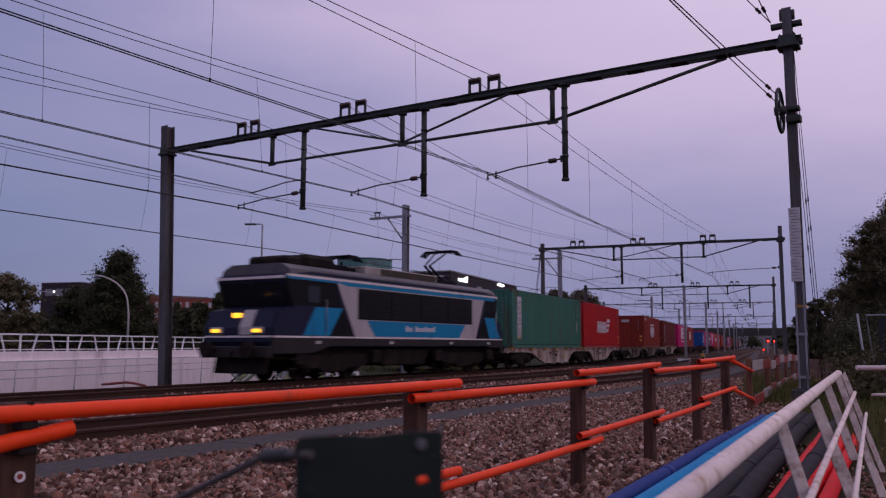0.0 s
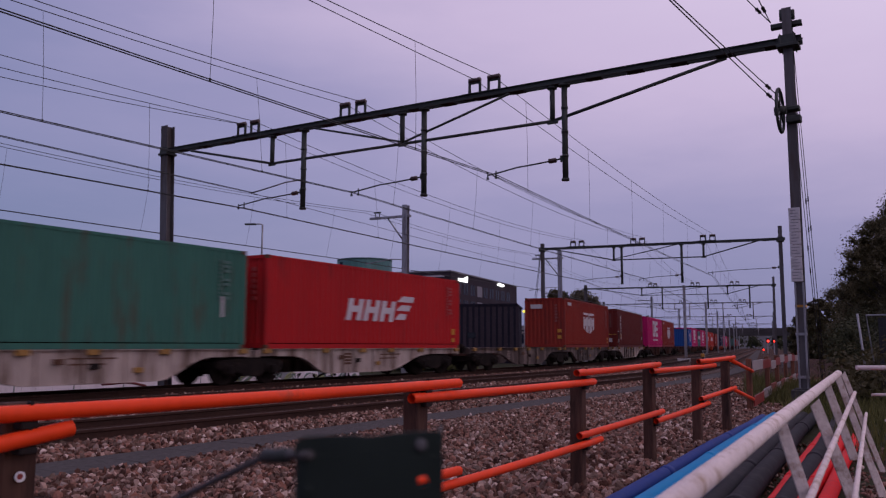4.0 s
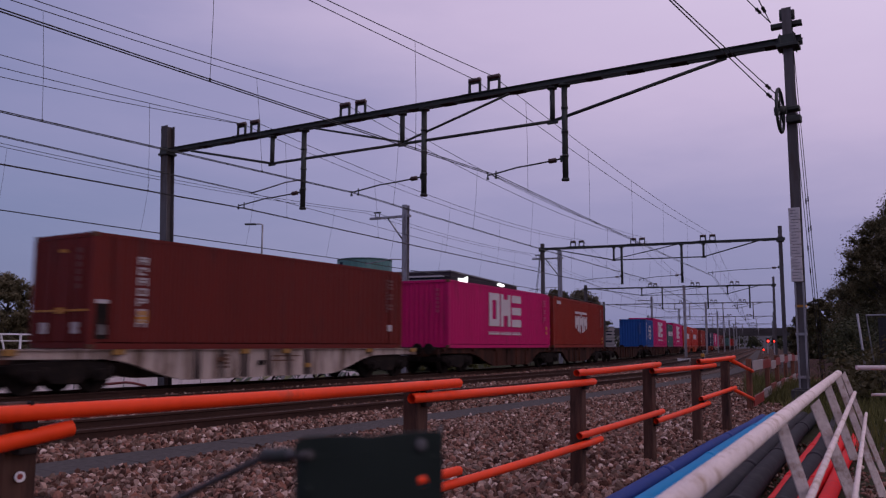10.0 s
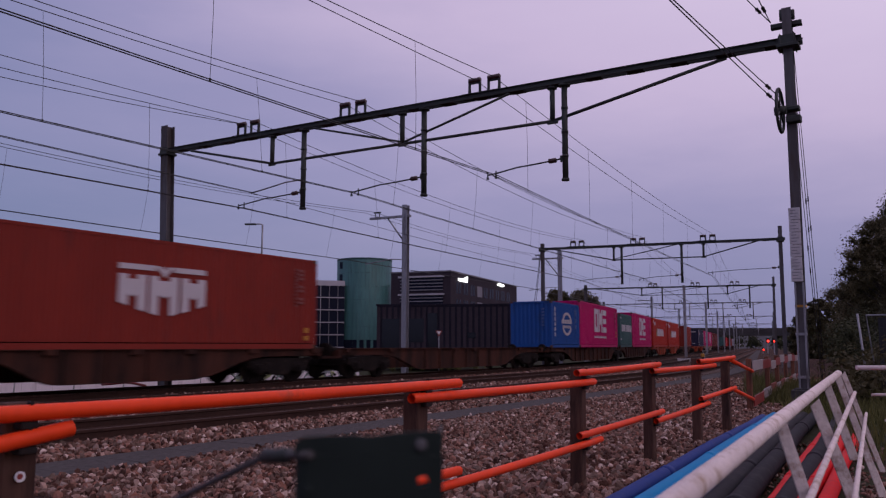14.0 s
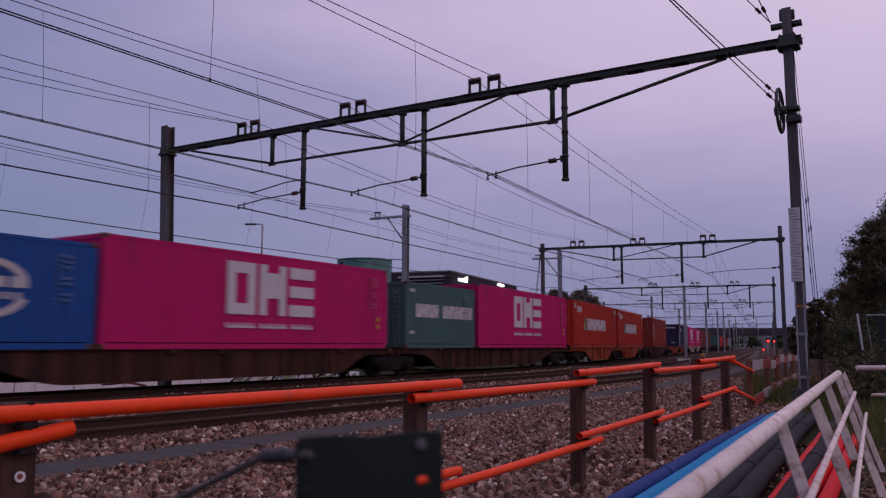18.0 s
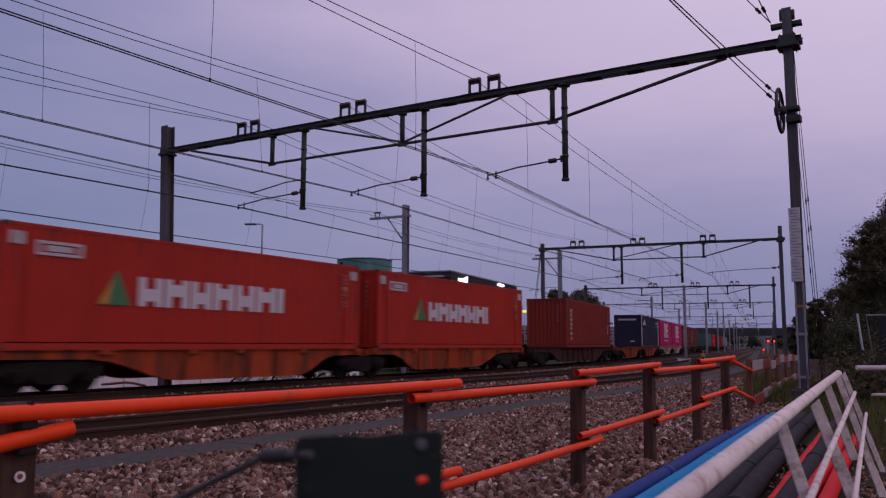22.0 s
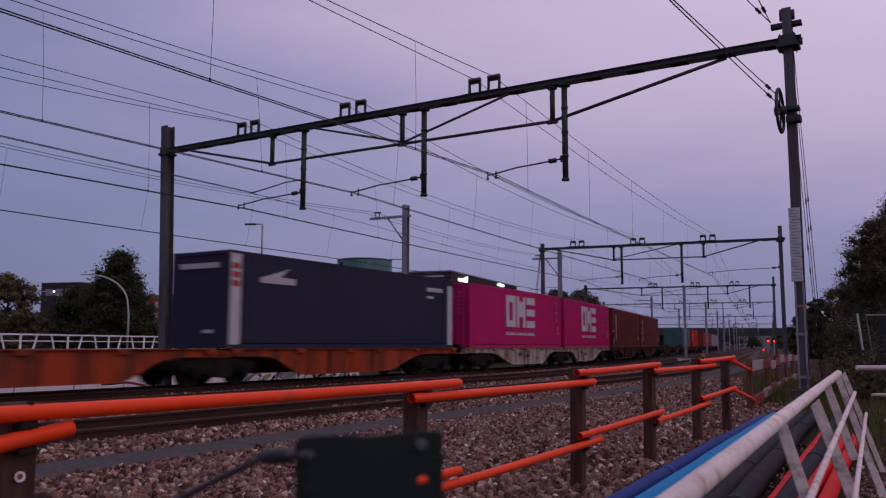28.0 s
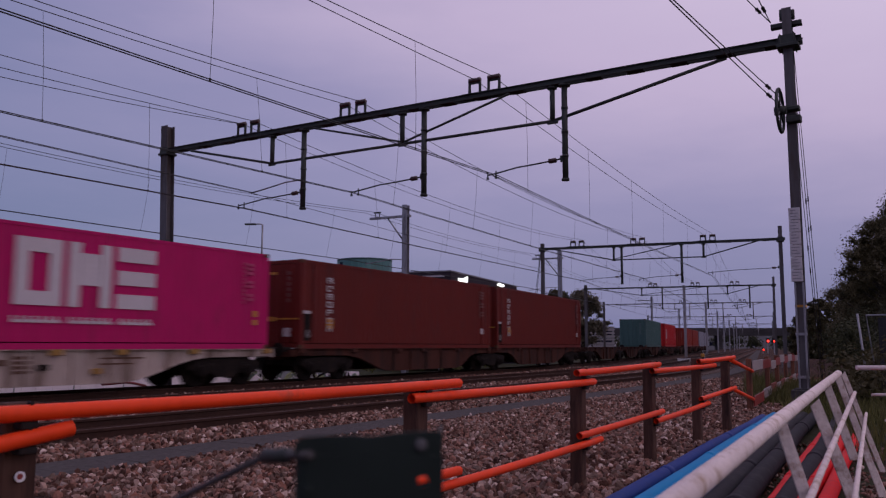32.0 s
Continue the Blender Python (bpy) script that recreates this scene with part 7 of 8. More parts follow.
# ------------------------------------------------------------------ buildings
B_DARK = mat("dark_brown_brick", (0.042, 0.033, 0.042), 0.85, 0, 0.25, spec=0.12, big=0.25, fine=2.5, bump=0.1)
B_TEAL = mat("teal_glass_panels", (0.066, 0.178, 0.165), 0.45, 0.0, 0.30, big=0.35, fine=1.6, bump=0.05, streak=True)
B_TEALDARK = mat("teal_panel_joint", (0.030, 0.085, 0.085), 0.5, 0, 0.2)
B_BAND = mat("pale_facade_band", (0.42, 0.40, 0.43), 0.6, 0, 0.12, big=0.3)
B_GLASS = mat("facade_glass", (0.014, 0.017, 0.030), 0.25, 0, 0.2, bump=0, spec=0.06)
B_LOUVRE = mat("grey_facade_louvre", (0.22, 0.21, 0.235), 0.6, 0.2, 0.15)
B_RED = mat("red_brick", (0.21, 0.055, 0.040), 0.9, 0, 0.25, big=0.2, fine=3)
B_ROOF = mat("grey_roof_edge", (0.16, 0.155, 0.17), 0.8, 0, 0.2)
B_SIGN = mat("lit_white_sign", (1.0, 1.0, 1.0), emit=3.0)
B_BLACK = mat("black_cladding", (0.020, 0.018, 0.028), 0.8, 0, 0.3, spec=0.1, big=0.3, fine=2)
B_FAR = mat("far_grey_building", (0.17, 0.17, 0.19), 0.8, 0, 0.2, big=0.2)


def block_at(name, label, a, b, depth, z1, material, z0=-1.4, roof=True, roof_paint=None):
    """A building whose front runs from a to b, with its own frame: local x along the front, local y to the back."""
    d = Vector((b[0] - a[0], b[1] - a[1], 0))
    m = Matrix.Translation((a[0], a[1], 0)) @ Matrix.Rotation(math.atan2(d.y, d.x), 4, "Z")
    t = tagged(empty(name, m), label, "building", "buildings beyond the railway")
    L = d.length
    bm = bmesh.new()
    box(bm, 0, L, 0, depth, z0, z1)
    part("wall", bm, material, t)
    if roof:
        bm = bmesh.new()
        box(bm, -0.15, L + 0.15, -0.15, depth + 0.15, z1, z1 + 0.25)
        part("roof", bm, roof_paint or B_ROOF, t)
    return t, L


def window_on(t, x0, x1, z0, z1, y=0.0, glass=None, frame=None, side=False, pane=True):
    """A recessed-looking window: frame proud of the wall, pane inside it. side: on the wall at local x = y."""
    glass = glass or B_GLASS
    bm = bmesh.new()
    if side:
        box(bm, y, y + 0.03, x0, x1, z0, z1)
    else:
        box(bm, x0, x1, y - 0.03, y, z0, z1)
    w = part("window", bm, glass, t)
    if frame:
        bm = bmesh.new()
        q = 0.10
        for a, b, c, d in ((x0 - q, x1 + q, z0 - q, z0), (x0 - q, x1 + q, z1, z1 + q), (x0 - q, x0, z0, z1), (x1, x1 + q, z0, z1)):
            if side:
                box(bm, y, y + 0.06, a, b, c, d)
            else:
                box(bm, a, b, y - 0.06, y, c, d)
        part("window_frame", bm, frame, w)


def build_offices():
    # dark brick block with louvred end
    t, L = block_at("office_building", "dark brown brick office block with louvred facade", (-47.8, 190.0), (-37.3, 180.3), 8.6, 15.0, B_DARK)
    for f in range(5):
        z = 0.4 + f * 3.0
        bm = bmesh.new()
        box(bm, 1.2, L - 0.8, -0.02, 0.0, z + 0.3, z + 2.6)
        part("window", bm, B_GLASS, t)
        bm = bmesh.new()
        box(bm, 0.9, L - 0.5, -0.35, -0.02, z + 2.65, z + 2.95)
        part("floor_band", bm, B_BAND, t)
        for k in range(4):
            bm = bmesh.new()
            box(bm, 1.2, L - 0.8, -0.25, -0.03, z + 0.45 + k * 0.55, z + 0.60 + k * 0.55)
            part("louvre", bm, B_LOUVRE, t)
    for f in range(5):
        for k in range(3):
            window_on(t, 2.0 + k * 2.1, 2.5 + k * 2.1, 1.0 + f * 2.8, 2.6 + f * 2.8, L, side=True)
            window_on(t, 2.75 + k * 2.1, 3.1 + k * 2.1, 1.0 + f * 2.8, 2.6 + f * 2.8, L, side=True)
    # glass link
    t, L = block_at("glass_office_link", "glazed office link with pale floor bands", (-34.2, 197.0), (-24.0, 200.0), 10.0, 15.5, B_GLASS)
    for f in range(6):
        z = 1.6 + f * 3.0 - 1.0
        bm = bmesh.new()
        box(bm, -0.1, L, -0.25, -0.01, z - 0.12, z + 0.12 + (1.0 if f == 5 else 0))
        part("floor_band", bm, B_BAND, t)
        for k in range(5):
            bm = bmesh.new()
            x = 0.6 + k * 2.1
            box(bm, x - 0.06, x + 0.06, -0.12, -0.01, z + 0.13, z + 2.87)
            if f < 5:
                part("mullion", bm, B_LOUVRE if k != 2 else B_BAND, t)
            else:
                bm.free()
    # round teal tower
    t = tagged(empty("round_tower", Matrix.Translation((-19.8, 206.5, 0))), "round teal green panelled office tower", "building", "buildings beyond the railway")
    R = 6.85
    n = 48
    for k in range(n):
        a0, a1 = 2 * math.pi * k / n, 2 * math.pi * (k + 0.96) / n
        if math.sin((a0 + a1) / 2) > 0.35:
            continue
        for f in range(7):
            bm = bmesh.new()
            z0, z1 = -1.0 + f * 3.3, -1.0 + (f + 1) * 3.3 - 0.06
            r = R + random.choice((0.0, 0.0, 0.03, 0.05))
            v = [(r * math.cos(a), r * math.sin(a)) for a in (a0, a1)]
            w = [((R - 0.2) * math.cos(a), (R - 0.2) * math.sin(a)) for a in (a1, a0)]
            prism(bm, v + w, z0, z1, "xy")
            part("facade_panel", bm, B_TEAL, t)
    bm = bmesh.new()
    tube(bm, [(0, 0, -1.2), (0, 0, 22.1)], R - 0.1, 48)
    part("wall", bm, B_TEALDARK, t)
    bm = bmesh.new()
    tube(bm, [(0, 0, 22.1), (0, 0, 22.5)], R + 0.08, 48)
    part("roof", bm, B_TEALDARK, t)
    for f in range(7):
        for a in (207, 213):
            bm = bmesh.new()
            c, s = math.cos(radians(a + 8)), math.sin(radians(a + 8))
            m = Matrix.Translation((R * c, R * s, 1.3 + f * 3.1)) @ Matrix.Rotation(radians(a + 8), 4, "Z")
            box(bm, -0.1, 0.10, -0.26, 0.26, 0, 1.7, m=m)
            part("window", bm, B_GLASS, t)
    for k in range(9):
        a = 215 + k * 14
        bm = bmesh.new()
        c, s = math.cos(radians(a)), math.sin(radians(a))
        m = Matrix.Translation((R * c, R * s, 0.2)) @ Matrix.Rotation(radians(a), 4, "Z")
        box(bm, -0.1, 0.10, -0.5 if k != 2 else -1.1, 0.5 if k != 2 else 1.1, 0, 2.2, m=m)
        part("window", bm, B_GLASS, t)
    # small pale link right of the tower
    t, L = block_at("glass_office_link", "narrow glazed link beside the round tower", (-12.4, 203.0), (-9.5, 200.0), 8.0, 16.3, B_GLASS)
    for z in (2.0, 5.2, 8.4, 11.6, 15.2):
        bm = bmesh.new()
        box(bm, -0.05, L, -0.2, -0.01, z, z + (0.3 if z < 15 else 1.1))
        part("floor_band", bm, B_BAND, t)
    # corner block with lit signs
    t, L = block_at("corner_office_building", "dark brick corner office block with two lit white signs", (-9.8, 154.4), (1.4, 150.0), 43.0, 14.6, B_DARK)
    for f in range(4):
        z = 1.0 + f * 3.3
        bm = bmesh.new()
        box(bm, 2, L - 1.5, -0.02, 0.0, z + 0.2, z + 2.7)
        part("window", bm, B_GLASS, t)
        bm = bmesh.new()
        box(bm, 1.6, L - 1.2, -0.4, -0.02, z + 2.75, z + 3.05)
        part("floor_band", bm, B_BAND, t)
        for k in range(4):
            bm = bmesh.new()
            box(bm, 2, L - 1.5, -0.3, -0.03, z + 0.35 + k * 0.6, z + 0.52 + k * 0.6)
            part("louvre", bm, B_LOUVRE, t)
    for f in range(4):
        for k in range(9):
            x = 3.0 + k * 4.0
            wide = k in (3,)
            window_on(t, x, x + (3.0 if wide else 0.9), 1.2 + f * 3.2, 3.3 + f * 3.2, L, glass=B_LOUVRE if wide else B_GLASS, side=True)
            if not wide:
                window_on(t, x + 1.5, x + 2.4, 1.2 + f * 3.2, 3.3 + f * 3.2, L, side=True)
    bm = bmesh.new()
    box(bm, L, L + 0.25, 4.0, 8.6, 13.2, 13.7)
    prism(bm, [(6.6, 13.7), (8.6, 13.7), (8.6, 14.3), (7.4, 14.0)], L, L + 0.25, "yz")
    part("lit_sign", bm, B_SIGN, t, "lit white sign of plain shapes")
    bm = bmesh.new()
    box(bm, L, L + 0.25, 28.4, 32.4, 13.95, 14.5)
    part("lit_sign", bm, B_SIGN, t, "lit white sign of plain shapes")
    # low black clad hall in front
    t, L = block_at("black_clad_hall", "low hall with black upright cladding", (-9.7, 121.0), (10.6, 118.0), 14.0, 6.9, B_BLACK, roof_paint=B_BLACK)
    k = 0.0
    while k < L:
        bm = bmesh.new()
        box(bm, k, k + 0.5, -0.10, -0.01, -1.2, 6.7)
        part("cladding_board", bm, B_DARK, t)
        k += 0.85
    for x, z, w, h in ((0.8, 0.8, 2.6, 4.2), (4.0, 1.6, 3.0, 3.4), (7.6, 0.6, 1.4, 5.2), (13.4, 2.2, 1.2, 0.8)):
        window_on(t, x, x + w, z, z + h, -0.11, glass=M_GLASS_DARK)
    # red brick blocks farther back
    for a, b, z1 in (((-93.0, 262.0), (-70.5, 264.0), 15.9), ((-106.0, 275.0), (-93.5, 262.0), 16.8)):
        t, L = block_at("brick_building", "red brick building with rows of white windows", a, b, 20.0, z1, B_RED)
        for f in range(4):
            for k in range(int(L / 2.4)):
                window_on(t, 1.0 + k * 2.4, 2.0 + k * 2.4, z1 - 2.9 - f * 3.4, z1 - 1.2 - f * 3.4, 0.0, glass=B_BAND)
    t, L = block_at("dark_flat_building", "dark flat-roofed building behind the trees", (-128.5, 262.0), (-114.0, 258.0), 20.0, 20.5, B_DARK)
    for k in range(3):
        window_on(t, 1.5 + k * 3.8, 4.4 + k * 3.8, 16.5, 18.7, 0.0, glass=B_LOUVRE)
    bm = bmesh.new()
    box(bm, 4.6, 5.2, -0.1, 0.0, 17.6, 18.1)
    part("lit_window", bm, B_SIGN, t, "one lit window")
    # long low building beyond the train
    t, L = block_at("low_grey_building", "long low grey building with window bands", (19.0, 235.0), (52.0, 250.0), 16.0, 6.6, B_FAR)
    for f in range(3):
        for k in range(11):
            window_on(t, 0.8 + k * 3.2, 3.4 + k * 3.2, -0.3 + f * 2.3, 0.9 + f * 2.3, 0.0)
    for k in range(7):
        bm = bmesh.new()
        box(bm, 0.0, L, -0.30, -0.12, -0.3 + k * 1.0, 0.12 + k * 1.0)
        part("slat", bm, B_LOUVRE, t)
    for k in range(4):
        window_on(t, 2.0 + k * 6.0, 4.6 + k * 6.0, 1.6, 4.4, -0.31, frame=B_BAND)


build_offices()


# ------------------------------------------------------------------ trees
def leaf_material(name, c, c2):
    m = bpy.data.materials.new(name)
    m.use_nodes = True
    n, l = m.node_tree.nodes, m.node_tree.links
    b = n["Principled BSDF"]
    b.inputs["Roughness"].default_value = 0.7
    b.inputs["Specular IOR Level"].default_value = 0.2
    g = n.new("ShaderNodeNewGeometry")
    r = n.new("ShaderNodeValToRGB")
    r.color_ramp.elements[0].color = (*c, 1)
    r.color_ramp.elements[1].color = (*c2, 1)
    l.new(g.outputs["Random Per Island"], r.inputs[0])
    l.new(r.outputs[0], b.inputs["Base Color"])
    # leaves let some light through
    tr = n.new("ShaderNodeBsdfTranslucent")
    l.new(r.outputs[0], tr.inputs["Color"])
    mx = n.new("ShaderNodeMixShader")
    mx.inputs[0].default_value = 0.35
    l.new(b.outputs[0], mx.inputs[1])
    l.new(tr.outputs[0], mx.inputs[2])
    l.new(mx.outputs[0], n["Material Output"].inputs["Surface"])
    return m


M_LEAF = leaf_material("dark_leaves", (0.022, 0.027, 0.014), (0.072, 0.076, 0.036))
M_LEAF2 = leaf_material("olive_leaves", (0.040, 0.038, 0.018), (0.110, 0.092, 0.044))
M_BARK = mat("bark", (0.050, 0.040, 0.034), 0.9, 0, 0.35, big=2, fine=12, bump=0.4)
M_WEED = leaf_material("weeds", (0.050, 0.058, 0.018), (0.150, 0.140, 0.048))
M_PALE = leaf_material("pale_grey_green_leaves", (0.075, 0.070, 0.048), (0.17, 0.145, 0.10))
M_LEAF3 = leaf_material("brownish_olive_leaves", (0.085, 0.075, 0.042), (0.170, 0.142, 0.080))


def leaf_cloud(rng, centres, radii, per, size, flat=0.75):
    """Many small leaf blades about clump centres; returns verts and faces."""
    V, F = [], []
    off = 0
    for c, r in zip(centres, radii):
        k = int(per * (0.6 + 0.8 * rng.random()))
        d = rng.normal(size=(k, 3))
        d /= np.linalg.norm(d, axis=1, keepdims=True)
        rad = r * np.minimum(np.abs(rng.normal(size=(k, 1))) * 0.62, 1.25)
        p = c + d * rad * np.array([1, 1, flat])
        nrm = d + np.array([0.0, 0.0, 0.6]) + 0.55 * rng.normal(size=(k, 3))
        a = np.cross(nrm, rng.normal(size=(k, 3)))
        a /= np.linalg.norm(a, axis=1, keepdims=True)
        b = np.cross(nrm, a)
        b /= np.linalg.norm(b, axis=1, keepdims=True)
        s = size * rng.uniform(0.6, 1.4, (k, 1))
        quad = np.stack([p - a * s, p + b * s * 0.5, p + a * s, p - b * s * 0.5], 1).reshape(-1, 3)
        V.append(quad)
        F.append(np.arange(4 * k).reshape(-1, 4) + off)
        off += 4 * k
    return np.concatenate(V), np.concatenate(F)


def tree(x, y, h, width, seed, label, leaves=None, z0=-1.0, size=0.22, per=60, clumps=70, tall=0.55, pointed=False, trunk_share=0.25):
    rng = np.random.default_rng(seed)
    t = tagged(empty("tree", Matrix.Translation((x, y, z0))), label, "tree", "trees")
    bm = bmesh.new()
    r0 = 0.035 * h
    tube(bm, [(0, 0, 0), (0.05 * rng.normal(), 0.05 * rng.normal(), h * 0.3), (0.15 * rng.normal(), 0.1, h * 0.6), (0.1, 0.1 * rng.normal(), h * 0.92)],
         [r0, r0 * 0.75, r0 * 0.45, 0.03], 8)
    part("trunk", bm, M_BARK, t)
    centres, radii = [], []
    bm = bmesh.new()
    for k in range(clumps):
        q = rng.random()
        z = h * (trunk_share + (1 - trunk_share) * q)
        if pointed:
            prof = (1 - q) ** 0.6 + 0.04
        else:
            prof = math.sin(math.pi * min(1.0, 0.12 + q * 0.88)) ** tall
        an = rng.uniform(0, 2 * math.pi)
        rr = width / 2 * prof * rng.uniform(0.35, 1.0) * (0.8 + 0.35 * math.sin(3 * an + seed) * rng.random())
        c = np.array([rr * math.cos(an), rr * math.sin(an), z])
        centres.append(c)
        radii.append(width * rng.uniform(0.05, 0.12))
        if k % 4 == 0:
            zb = max(h * 0.15, z - rr * 0.8)
            tube(bm, [(0, 0, zb), (c[0] * 0.5, c[1] * 0.5, (zb + z) / 2 + 0.1), tuple(c)], [r0 * 0.35, r0 * 0.22, 0.02], 5)
    tagged(part("branchwork", bm, M_BARK, t), kind="stuff")
    V, F = leaf_cloud(rng, centres, radii, per, size)
    ob = new("crown", from_arrays("crown", V, F, leaves or M_LEAF))
    ob.parent = t


tree(-34.8, 88, 11.9, 12.0, 11, "large dark green tree behind the road wall", size=0.17, per=190, clumps=230, pointed=True, tall=0.7, trunk_share=0.08)
tree(-46.8, 88, 9.2, 9.5, 12, "dark green broad tree behind the road wall", M_LEAF3, size=0.18, per=180, clumps=190, trunk_share=0.03)
tree(-41.0, 92, 8.4, 9.5, 13, "low dark tree behind the road wall", size=0.19, per=170, clumps=110, trunk_share=0.05)
tree(-51.0, 84, 8.2, 8.0, 14, "dark tree behind the road wall", M_LEAF3, size=0.18, per=170, clumps=100, trunk_share=0.08)
tree(-37.5, 96, 7.2, 8.0, 15, "low dark tree behind the road wall", size=0.19, per=154, clumps=60, trunk_share=0.05)
tree(-26.3, 84, 5.6, 5.5, 16, "small dark tree behind the road wall", size=0.3, per=60, clumps=50, trunk_share=0.05)
tree(-48.6, 150, 9.8, 4.6, 17, "dark conical tree by the offices", size=0.22, per=140, clumps=130, pointed=True, trunk_share=0.05)
tree(-44.6, 150, 9.6, 8.2, 18, "dark tree beside the office block", size=0.22, per=140, clumps=150, trunk_share=0.05)
tree(-41.2, 152, 11.6, 7.6, 19, "dark tree beside the office block", size=0.22, per=140, clumps=130, trunk_share=0.05)
tree(20.8, 152, 12.2, 8.0, 20, "leafy tree beyond the train", M_LEAF2, size=0.22, per=170, clumps=100, trunk_share=0.3)
tree(26.6, 156, 12.2, 11.0, 21, "pale leafy tree beyond the train", M_PALE, size=0.24, per=190, clumps=130, trunk_share=0.25)
tree(24.0, 166, 13.0, 9.0, 22, "leafy tree beyond the train", size=0.26, per=150, clumps=90, trunk_share=0.2)
for i, (x, y, h, w) in enumerate(((28.5, 44, 13.4, 9.0), (30.3, 51, 12.0, 8.6), (31.4, 58, 10.4, 7.0), (34.9, 66, 9.8, 7.6), (39.2, 76, 8.6, 7.8), (43.6, 87, 7.4, 8.0), (48.5, 98, 6.6, 8.0), (58.5, 118, 6.0, 9.0),
                                  (73.0, 152, 5.6, 12.0), (93.0, 192, 6.0, 14.0), (33.5, 46, 14.5, 9.0), (36.5, 57, 12.0, 9.0), (42.0, 70, 11.0, 9.0), (38.4, 84, 6.4, 4.4), (42.0, 96, 5.0, 4.4))):
    tree(x, y, h, w, 40 + i, "dense olive-green tree in the row beside the line", M_LEAF2 if i % 3 else M_LEAF3, z0=-0.3, size=0.085 if y < 70 else 0.15, per=(400 if i < 10 else 180) if y < 70 else 170, clumps=170 if y < 70 else 90, tall=0.42, trunk_share=0.04)


def hedge(pts, h, w, seed, label, leaves, per=260, size=0.14, z0=-0.3, step=1.6):
    rng = np.random.default_rng(seed)
    centres, radii = [], []
    for (x0, y0), (x1, y1) in zip(pts, pts[1:]):
        n = max(1, int(math.hypot(x1 - x0, y1 - y0) / step))
        for i in range(n):
            q = (i + rng.random()) / n
            for _ in range(2):
                hh = h * rng.uniform(0.25, 0.85)
                centres.append(np.array([x0 + (x1 - x0) * q + rng.normal() * w * 0.3, y0 + (y1 - y0) * q + rng.normal() * w * 0.3, z0 + hh]))
                radii.append(h * rng.uniform(0.25, 0.5))
    V, F = leaf_cloud(rng, centres, radii, per, size)
    tagged(new("bushes", from_arrays("bushes", V, F, leaves)), label, "bushes", kind="stuff")


hedge([(17.2, 31), (24, 46), (32, 62), (43, 86), (62, 128), (95, 200)], 3.4, 3.0, 60, "dark undergrowth below the row of trees", M_LEAF, per=420, size=0.085)
hedge([(9.2, 17.5), (12.2, 23), (17.2, 31.5)], 1.5, 1.6, 64, "dark weeds and brambles beside the path", M_LEAF2, per=200, size=0.07, z0=-0.3, step=0.7)
hedge([(-62, 152), (-50, 151), (-39, 152)], 6.5, 3.0, 65, "dark bushes below the trees beside the offices", M_LEAF, size=0.25, per=200)
hedge([(-60, 98), (-40, 100), (-28, 92)], 4.5, 3.0, 61, "dark bushes behind the road wall", M_LEAF, size=0.3)
hedge([(-140, 330), (-40, 320), (60, 360), (110, 420), (190, 420), (320, 400)], 9.0, 8.0, 62, "dark belt of distant trees", M_LEAF, per=120, size=0.8, step=5.0)
hedge([(119, 300), (150, 305), (215, 330)], 5.0, 4.0, 66, "dark bushes beyond the road bridge", M_LEAF, per=160, size=0.5, step=2.5)
hedge([(-13.5, 64), (-6, 66), (4, 70)], 0.8, 1.2, 63, "rough grass strip beyond the tracks", M_WEED, per=90, size=0.12, z0=-0.9, step=0.8)


def build_weeds():
    """Grass blades and weeds beside the path."""
    rng = np.random.default_rng(7)
    V, F, off = [], [], 0
    areas = [((4.6, 9.5), (8.5, 17.5), 2600, 0.30), ((5.5, 13.5), (10.5, 34), 5200, 0.36), ((6.4, 8.2), (13.0, 19.5), 1500, 0.26), ((7.4, 11.2), (18.5, 29.0), 7000, 0.36)]
    for (x0, x1), (y0, y1), n, hgt in areas:
        for _ in range(n):
            x, y = rng.uniform(x0, x1), rng.uniform(y0, y1)
            if x < 0.50 * y - 0.4 and y < 14 or x < 0.36 * y + (0.9 if y < 18 else 0.15):
                continue
            h = hgt * rng.uniform(0.35, 1.5)
            a = rng.uniform(0, 6.28)
            w = 0.008 + 0.012 * rng.random()
            lean = rng.normal(size=2) * 0.35 * h
            gz = -0.16
            V += [(x - w * math.cos(a), y - w * math.sin(a), gz), (x + w * math.cos(a), y + w * math.sin(a), gz), (x + lean[0], y + lean[1], gz + h)]
            F.append((off, off + 1, off + 2))
            off += 3
    tagged(new("grass", from_arrays("grass", V, F, M_WEED)), "tufts of rough grass and weeds beside the path", "grass", kind="stuff")


build_weeds()


# ------------------------------------------------------------------ far end of the line: bridge, signals, filler block
M_BRIDGE = mat("dark_weathered_concrete", (0.062, 0.058, 0.062), 0.9, 0, 0.3, big=0.3, spec=0.1)


def build_bridge():
    t = tagged(empty("road_bridge", Matrix.Translation((64.0, 330.0, 0)) @ Matrix.Rotation(radians(-4), 4, "Z")), "grey concrete road bridge over the railway", "bridge")
    bm = bmesh.new()
    box(bm, -40, 110, 0, 10, 5.2, 7.2)
    part("deck", bm, M_BRIDGE, t)
    bm = bmesh.new()
    box(bm, -40, 110, -0.3, 0.0, 6.9, 8.2)
    part("parapet", bm, M_BRIDGE, t)
    for x in (-30, -6, 24, 46, 84, 104):
        bm = bmesh.new()
        box(bm, x, x + 1.4, 1.5, 8.5, -1.5, 5.2)
        part("pier", bm, M_BRIDGE, t)
    bm = bmesh.new()
    box(bm, 88, 110, 0.2, 9.8, -1.5, 5.2)
    part("abutment", bm, B_FAR, t)


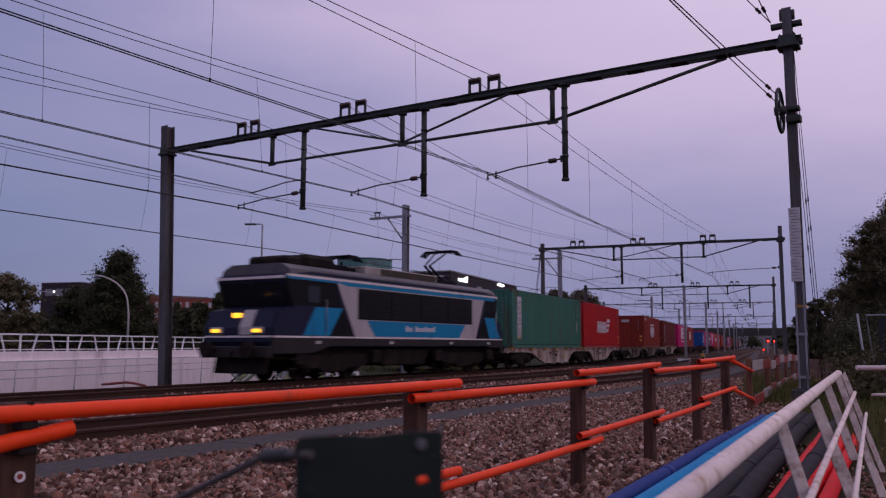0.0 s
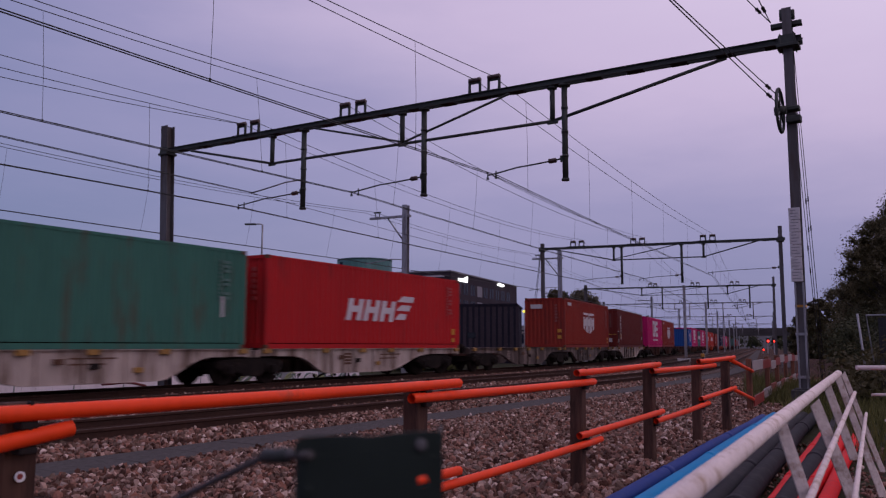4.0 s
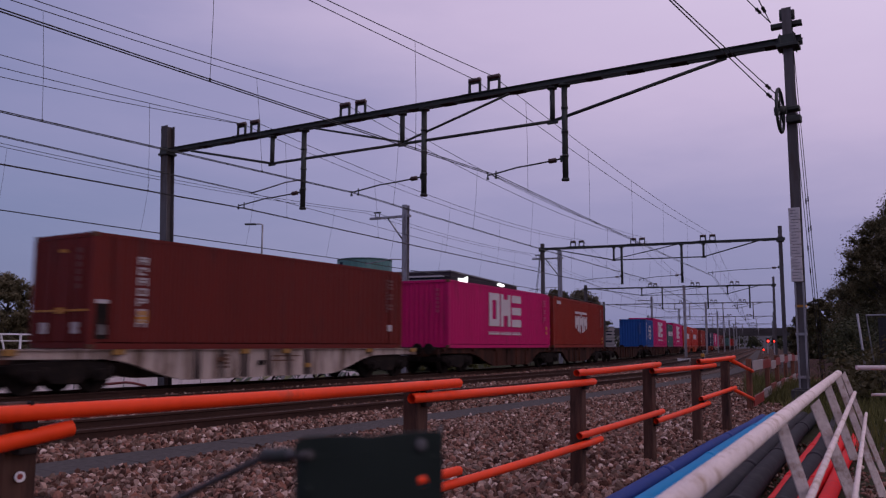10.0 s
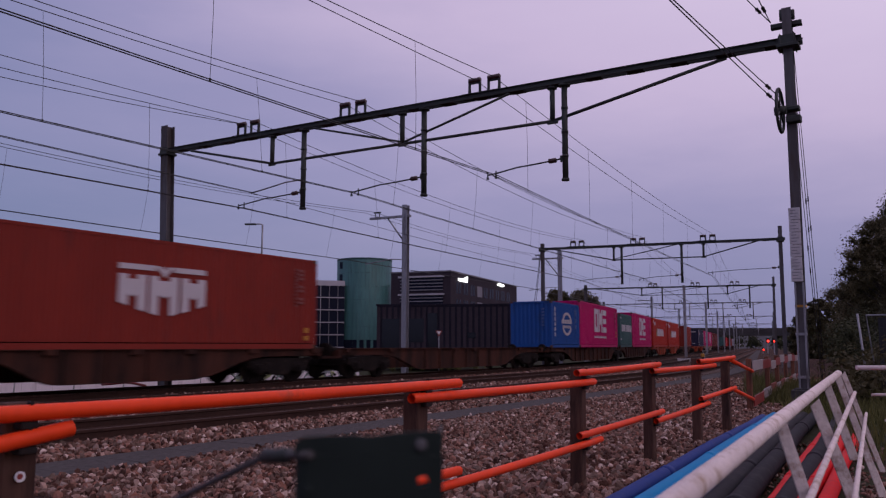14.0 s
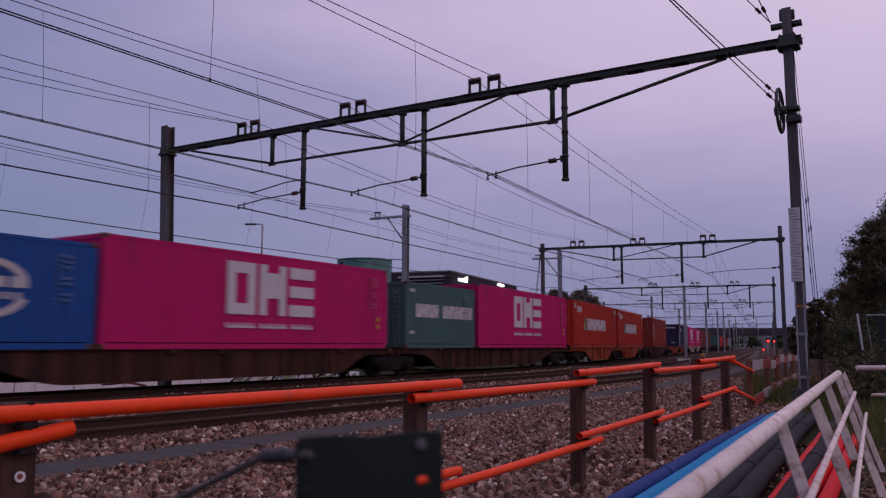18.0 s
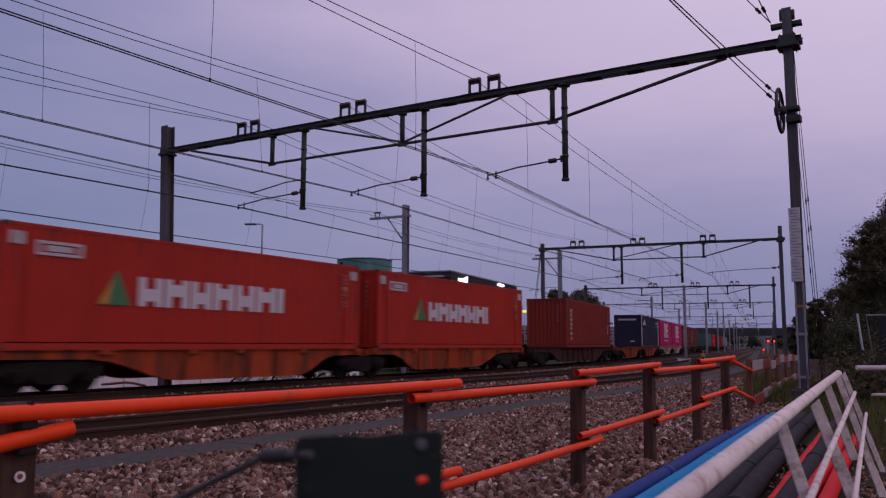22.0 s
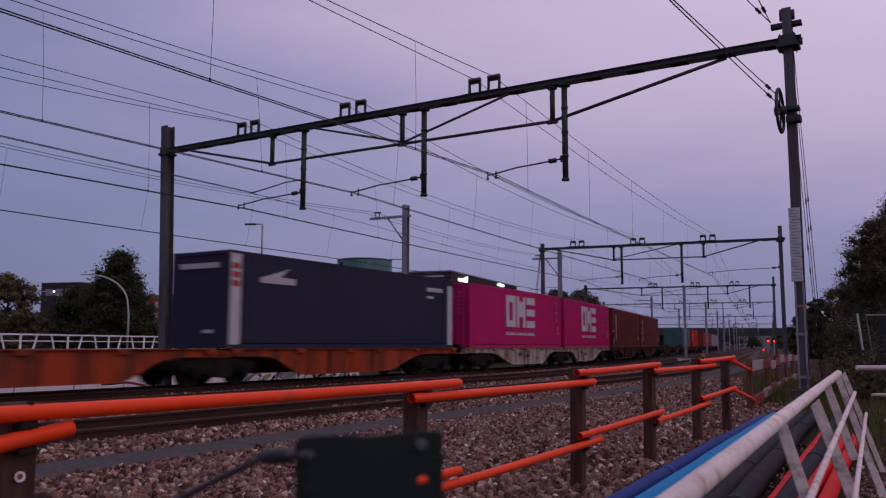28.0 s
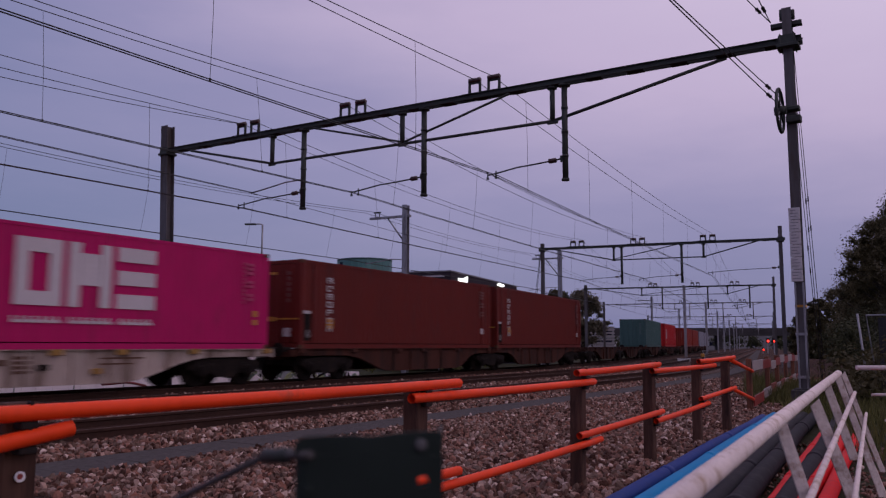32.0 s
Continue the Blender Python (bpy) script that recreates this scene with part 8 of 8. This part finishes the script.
build_bridge()
M_REDLAMP = mat("red_signal_lamp", (1.0, 0.03, 0.02), emit=4.0)


def signal(x, y, z, r, words):
    t = tagged(empty("railway_signal", Matrix.Translation((x, y, 0))), words, "signal", "signals at the end of the line")
    bm = bmesh.new()
    box(bm, -r * 1.5, r * 1.5, -0.1, 0.1, z - r * 1.8, z + r * 3.0, 0.04)
    part("signal_head", bm, B_BLACK, t)
    bm = bmesh.new()
    tube(bm, [(0, -0.26, z), (0, -0.1, z)], r, 14)
    part("red_lamp", bm, M_REDLAMP, t)
    bm = bmesh.new()
    box(bm, -0.08, 0.08, 0.0, 0.16, -0.8, z - r)
    part("post", bm, M_STEEL, t)


signal(59.1, 150.0, 2.02, 0.19, "railway signal showing a red light")
signal(60.3, 150.0, 2.02, 0.19, "railway signal showing a red light")
signal(58.2, 150.0, 0.48, 0.13, "low railway signal showing a red light")
# grey block with panes, added to tone down the bright gap under the bridge
t_far, _ = block_at("under_bridge_block", "long grey block added to fill the gap under the bridge", (60.0, 470.0), (190.0, 470.0), 20.0, 7.4, B_FAR)
for k in range(11):
    window_on(t_far, 4 + k * 11, 11 + k * 11, 1.0, 3.2, 0.0, glass=B_GLASS if k % 3 else B_BAND)


def far_masts():
    for s, lat in ((118.0, -4.5), (160.0, -4.5), (175.0, 1.72), (240.0, 1.72), (245.0, -4.5), (310.0, 1.72)):
        t = tagged(empty("overhead_line_mast", strut_pose(s) @ Matrix.Translation((lat, 0, 0))), "grey steel overhead line mast between the tracks", "mast", "overhead line masts")
        bm = bmesh.new()
        hmast(bm, 8.2, 0.28, z0=-0.3)
        part("mast", bm, M_STEEL, t)
        bm = bmesh.new()
        box(bm, -2.0, 0.2, -0.06, 0.06, 7.6, 7.7)
        part("bracket", bm, M_STEEL, t)


far_masts()


# ------------------------------------------------------------------ what moves
def motions():
    times = [i * 1.0 for i in range(33)]
    for thing, s, half, z in MOVERS:
        rows = []
        for t in times:
            q = s - way_gone(t)
            p0, p1 = on_line(q - half, -1.22, z), on_line(q + half, -1.22, z)
            d = p1 - p0
            rows.append((t, Matrix.Translation((p0 + p1) / 2) @ Matrix.Rotation(math.atan2(d.y, d.x), 4, "Z")))
        walk(thing, rows)
    # wheels turn while they pass in front of the camera
    step = 2.0 / FPS
    for wheel, m, s, r in WHEELS:
        near = [i * step for i in range(int(32 / step) + 1) if -6 < s - way_gone(i * step) < 62]
        if not near:
            continue
        rows = [] if near[0] < step else [(0.0, m @ Matrix.Rotation(-way_gone(near[0]) / r, 4, "Y"))]
        rows += [(t, m @ Matrix.Rotation(-way_gone(t) / r, 4, "Y")) for t in near]
        if near[-1] < 32.0 - step:
            rows.append((32.0, m @ Matrix.Rotation(-way_gone(near[-1]) / r, 4, "Y")))
        walk(wheel, rows)


build_tracks()
build_stones()
motions()
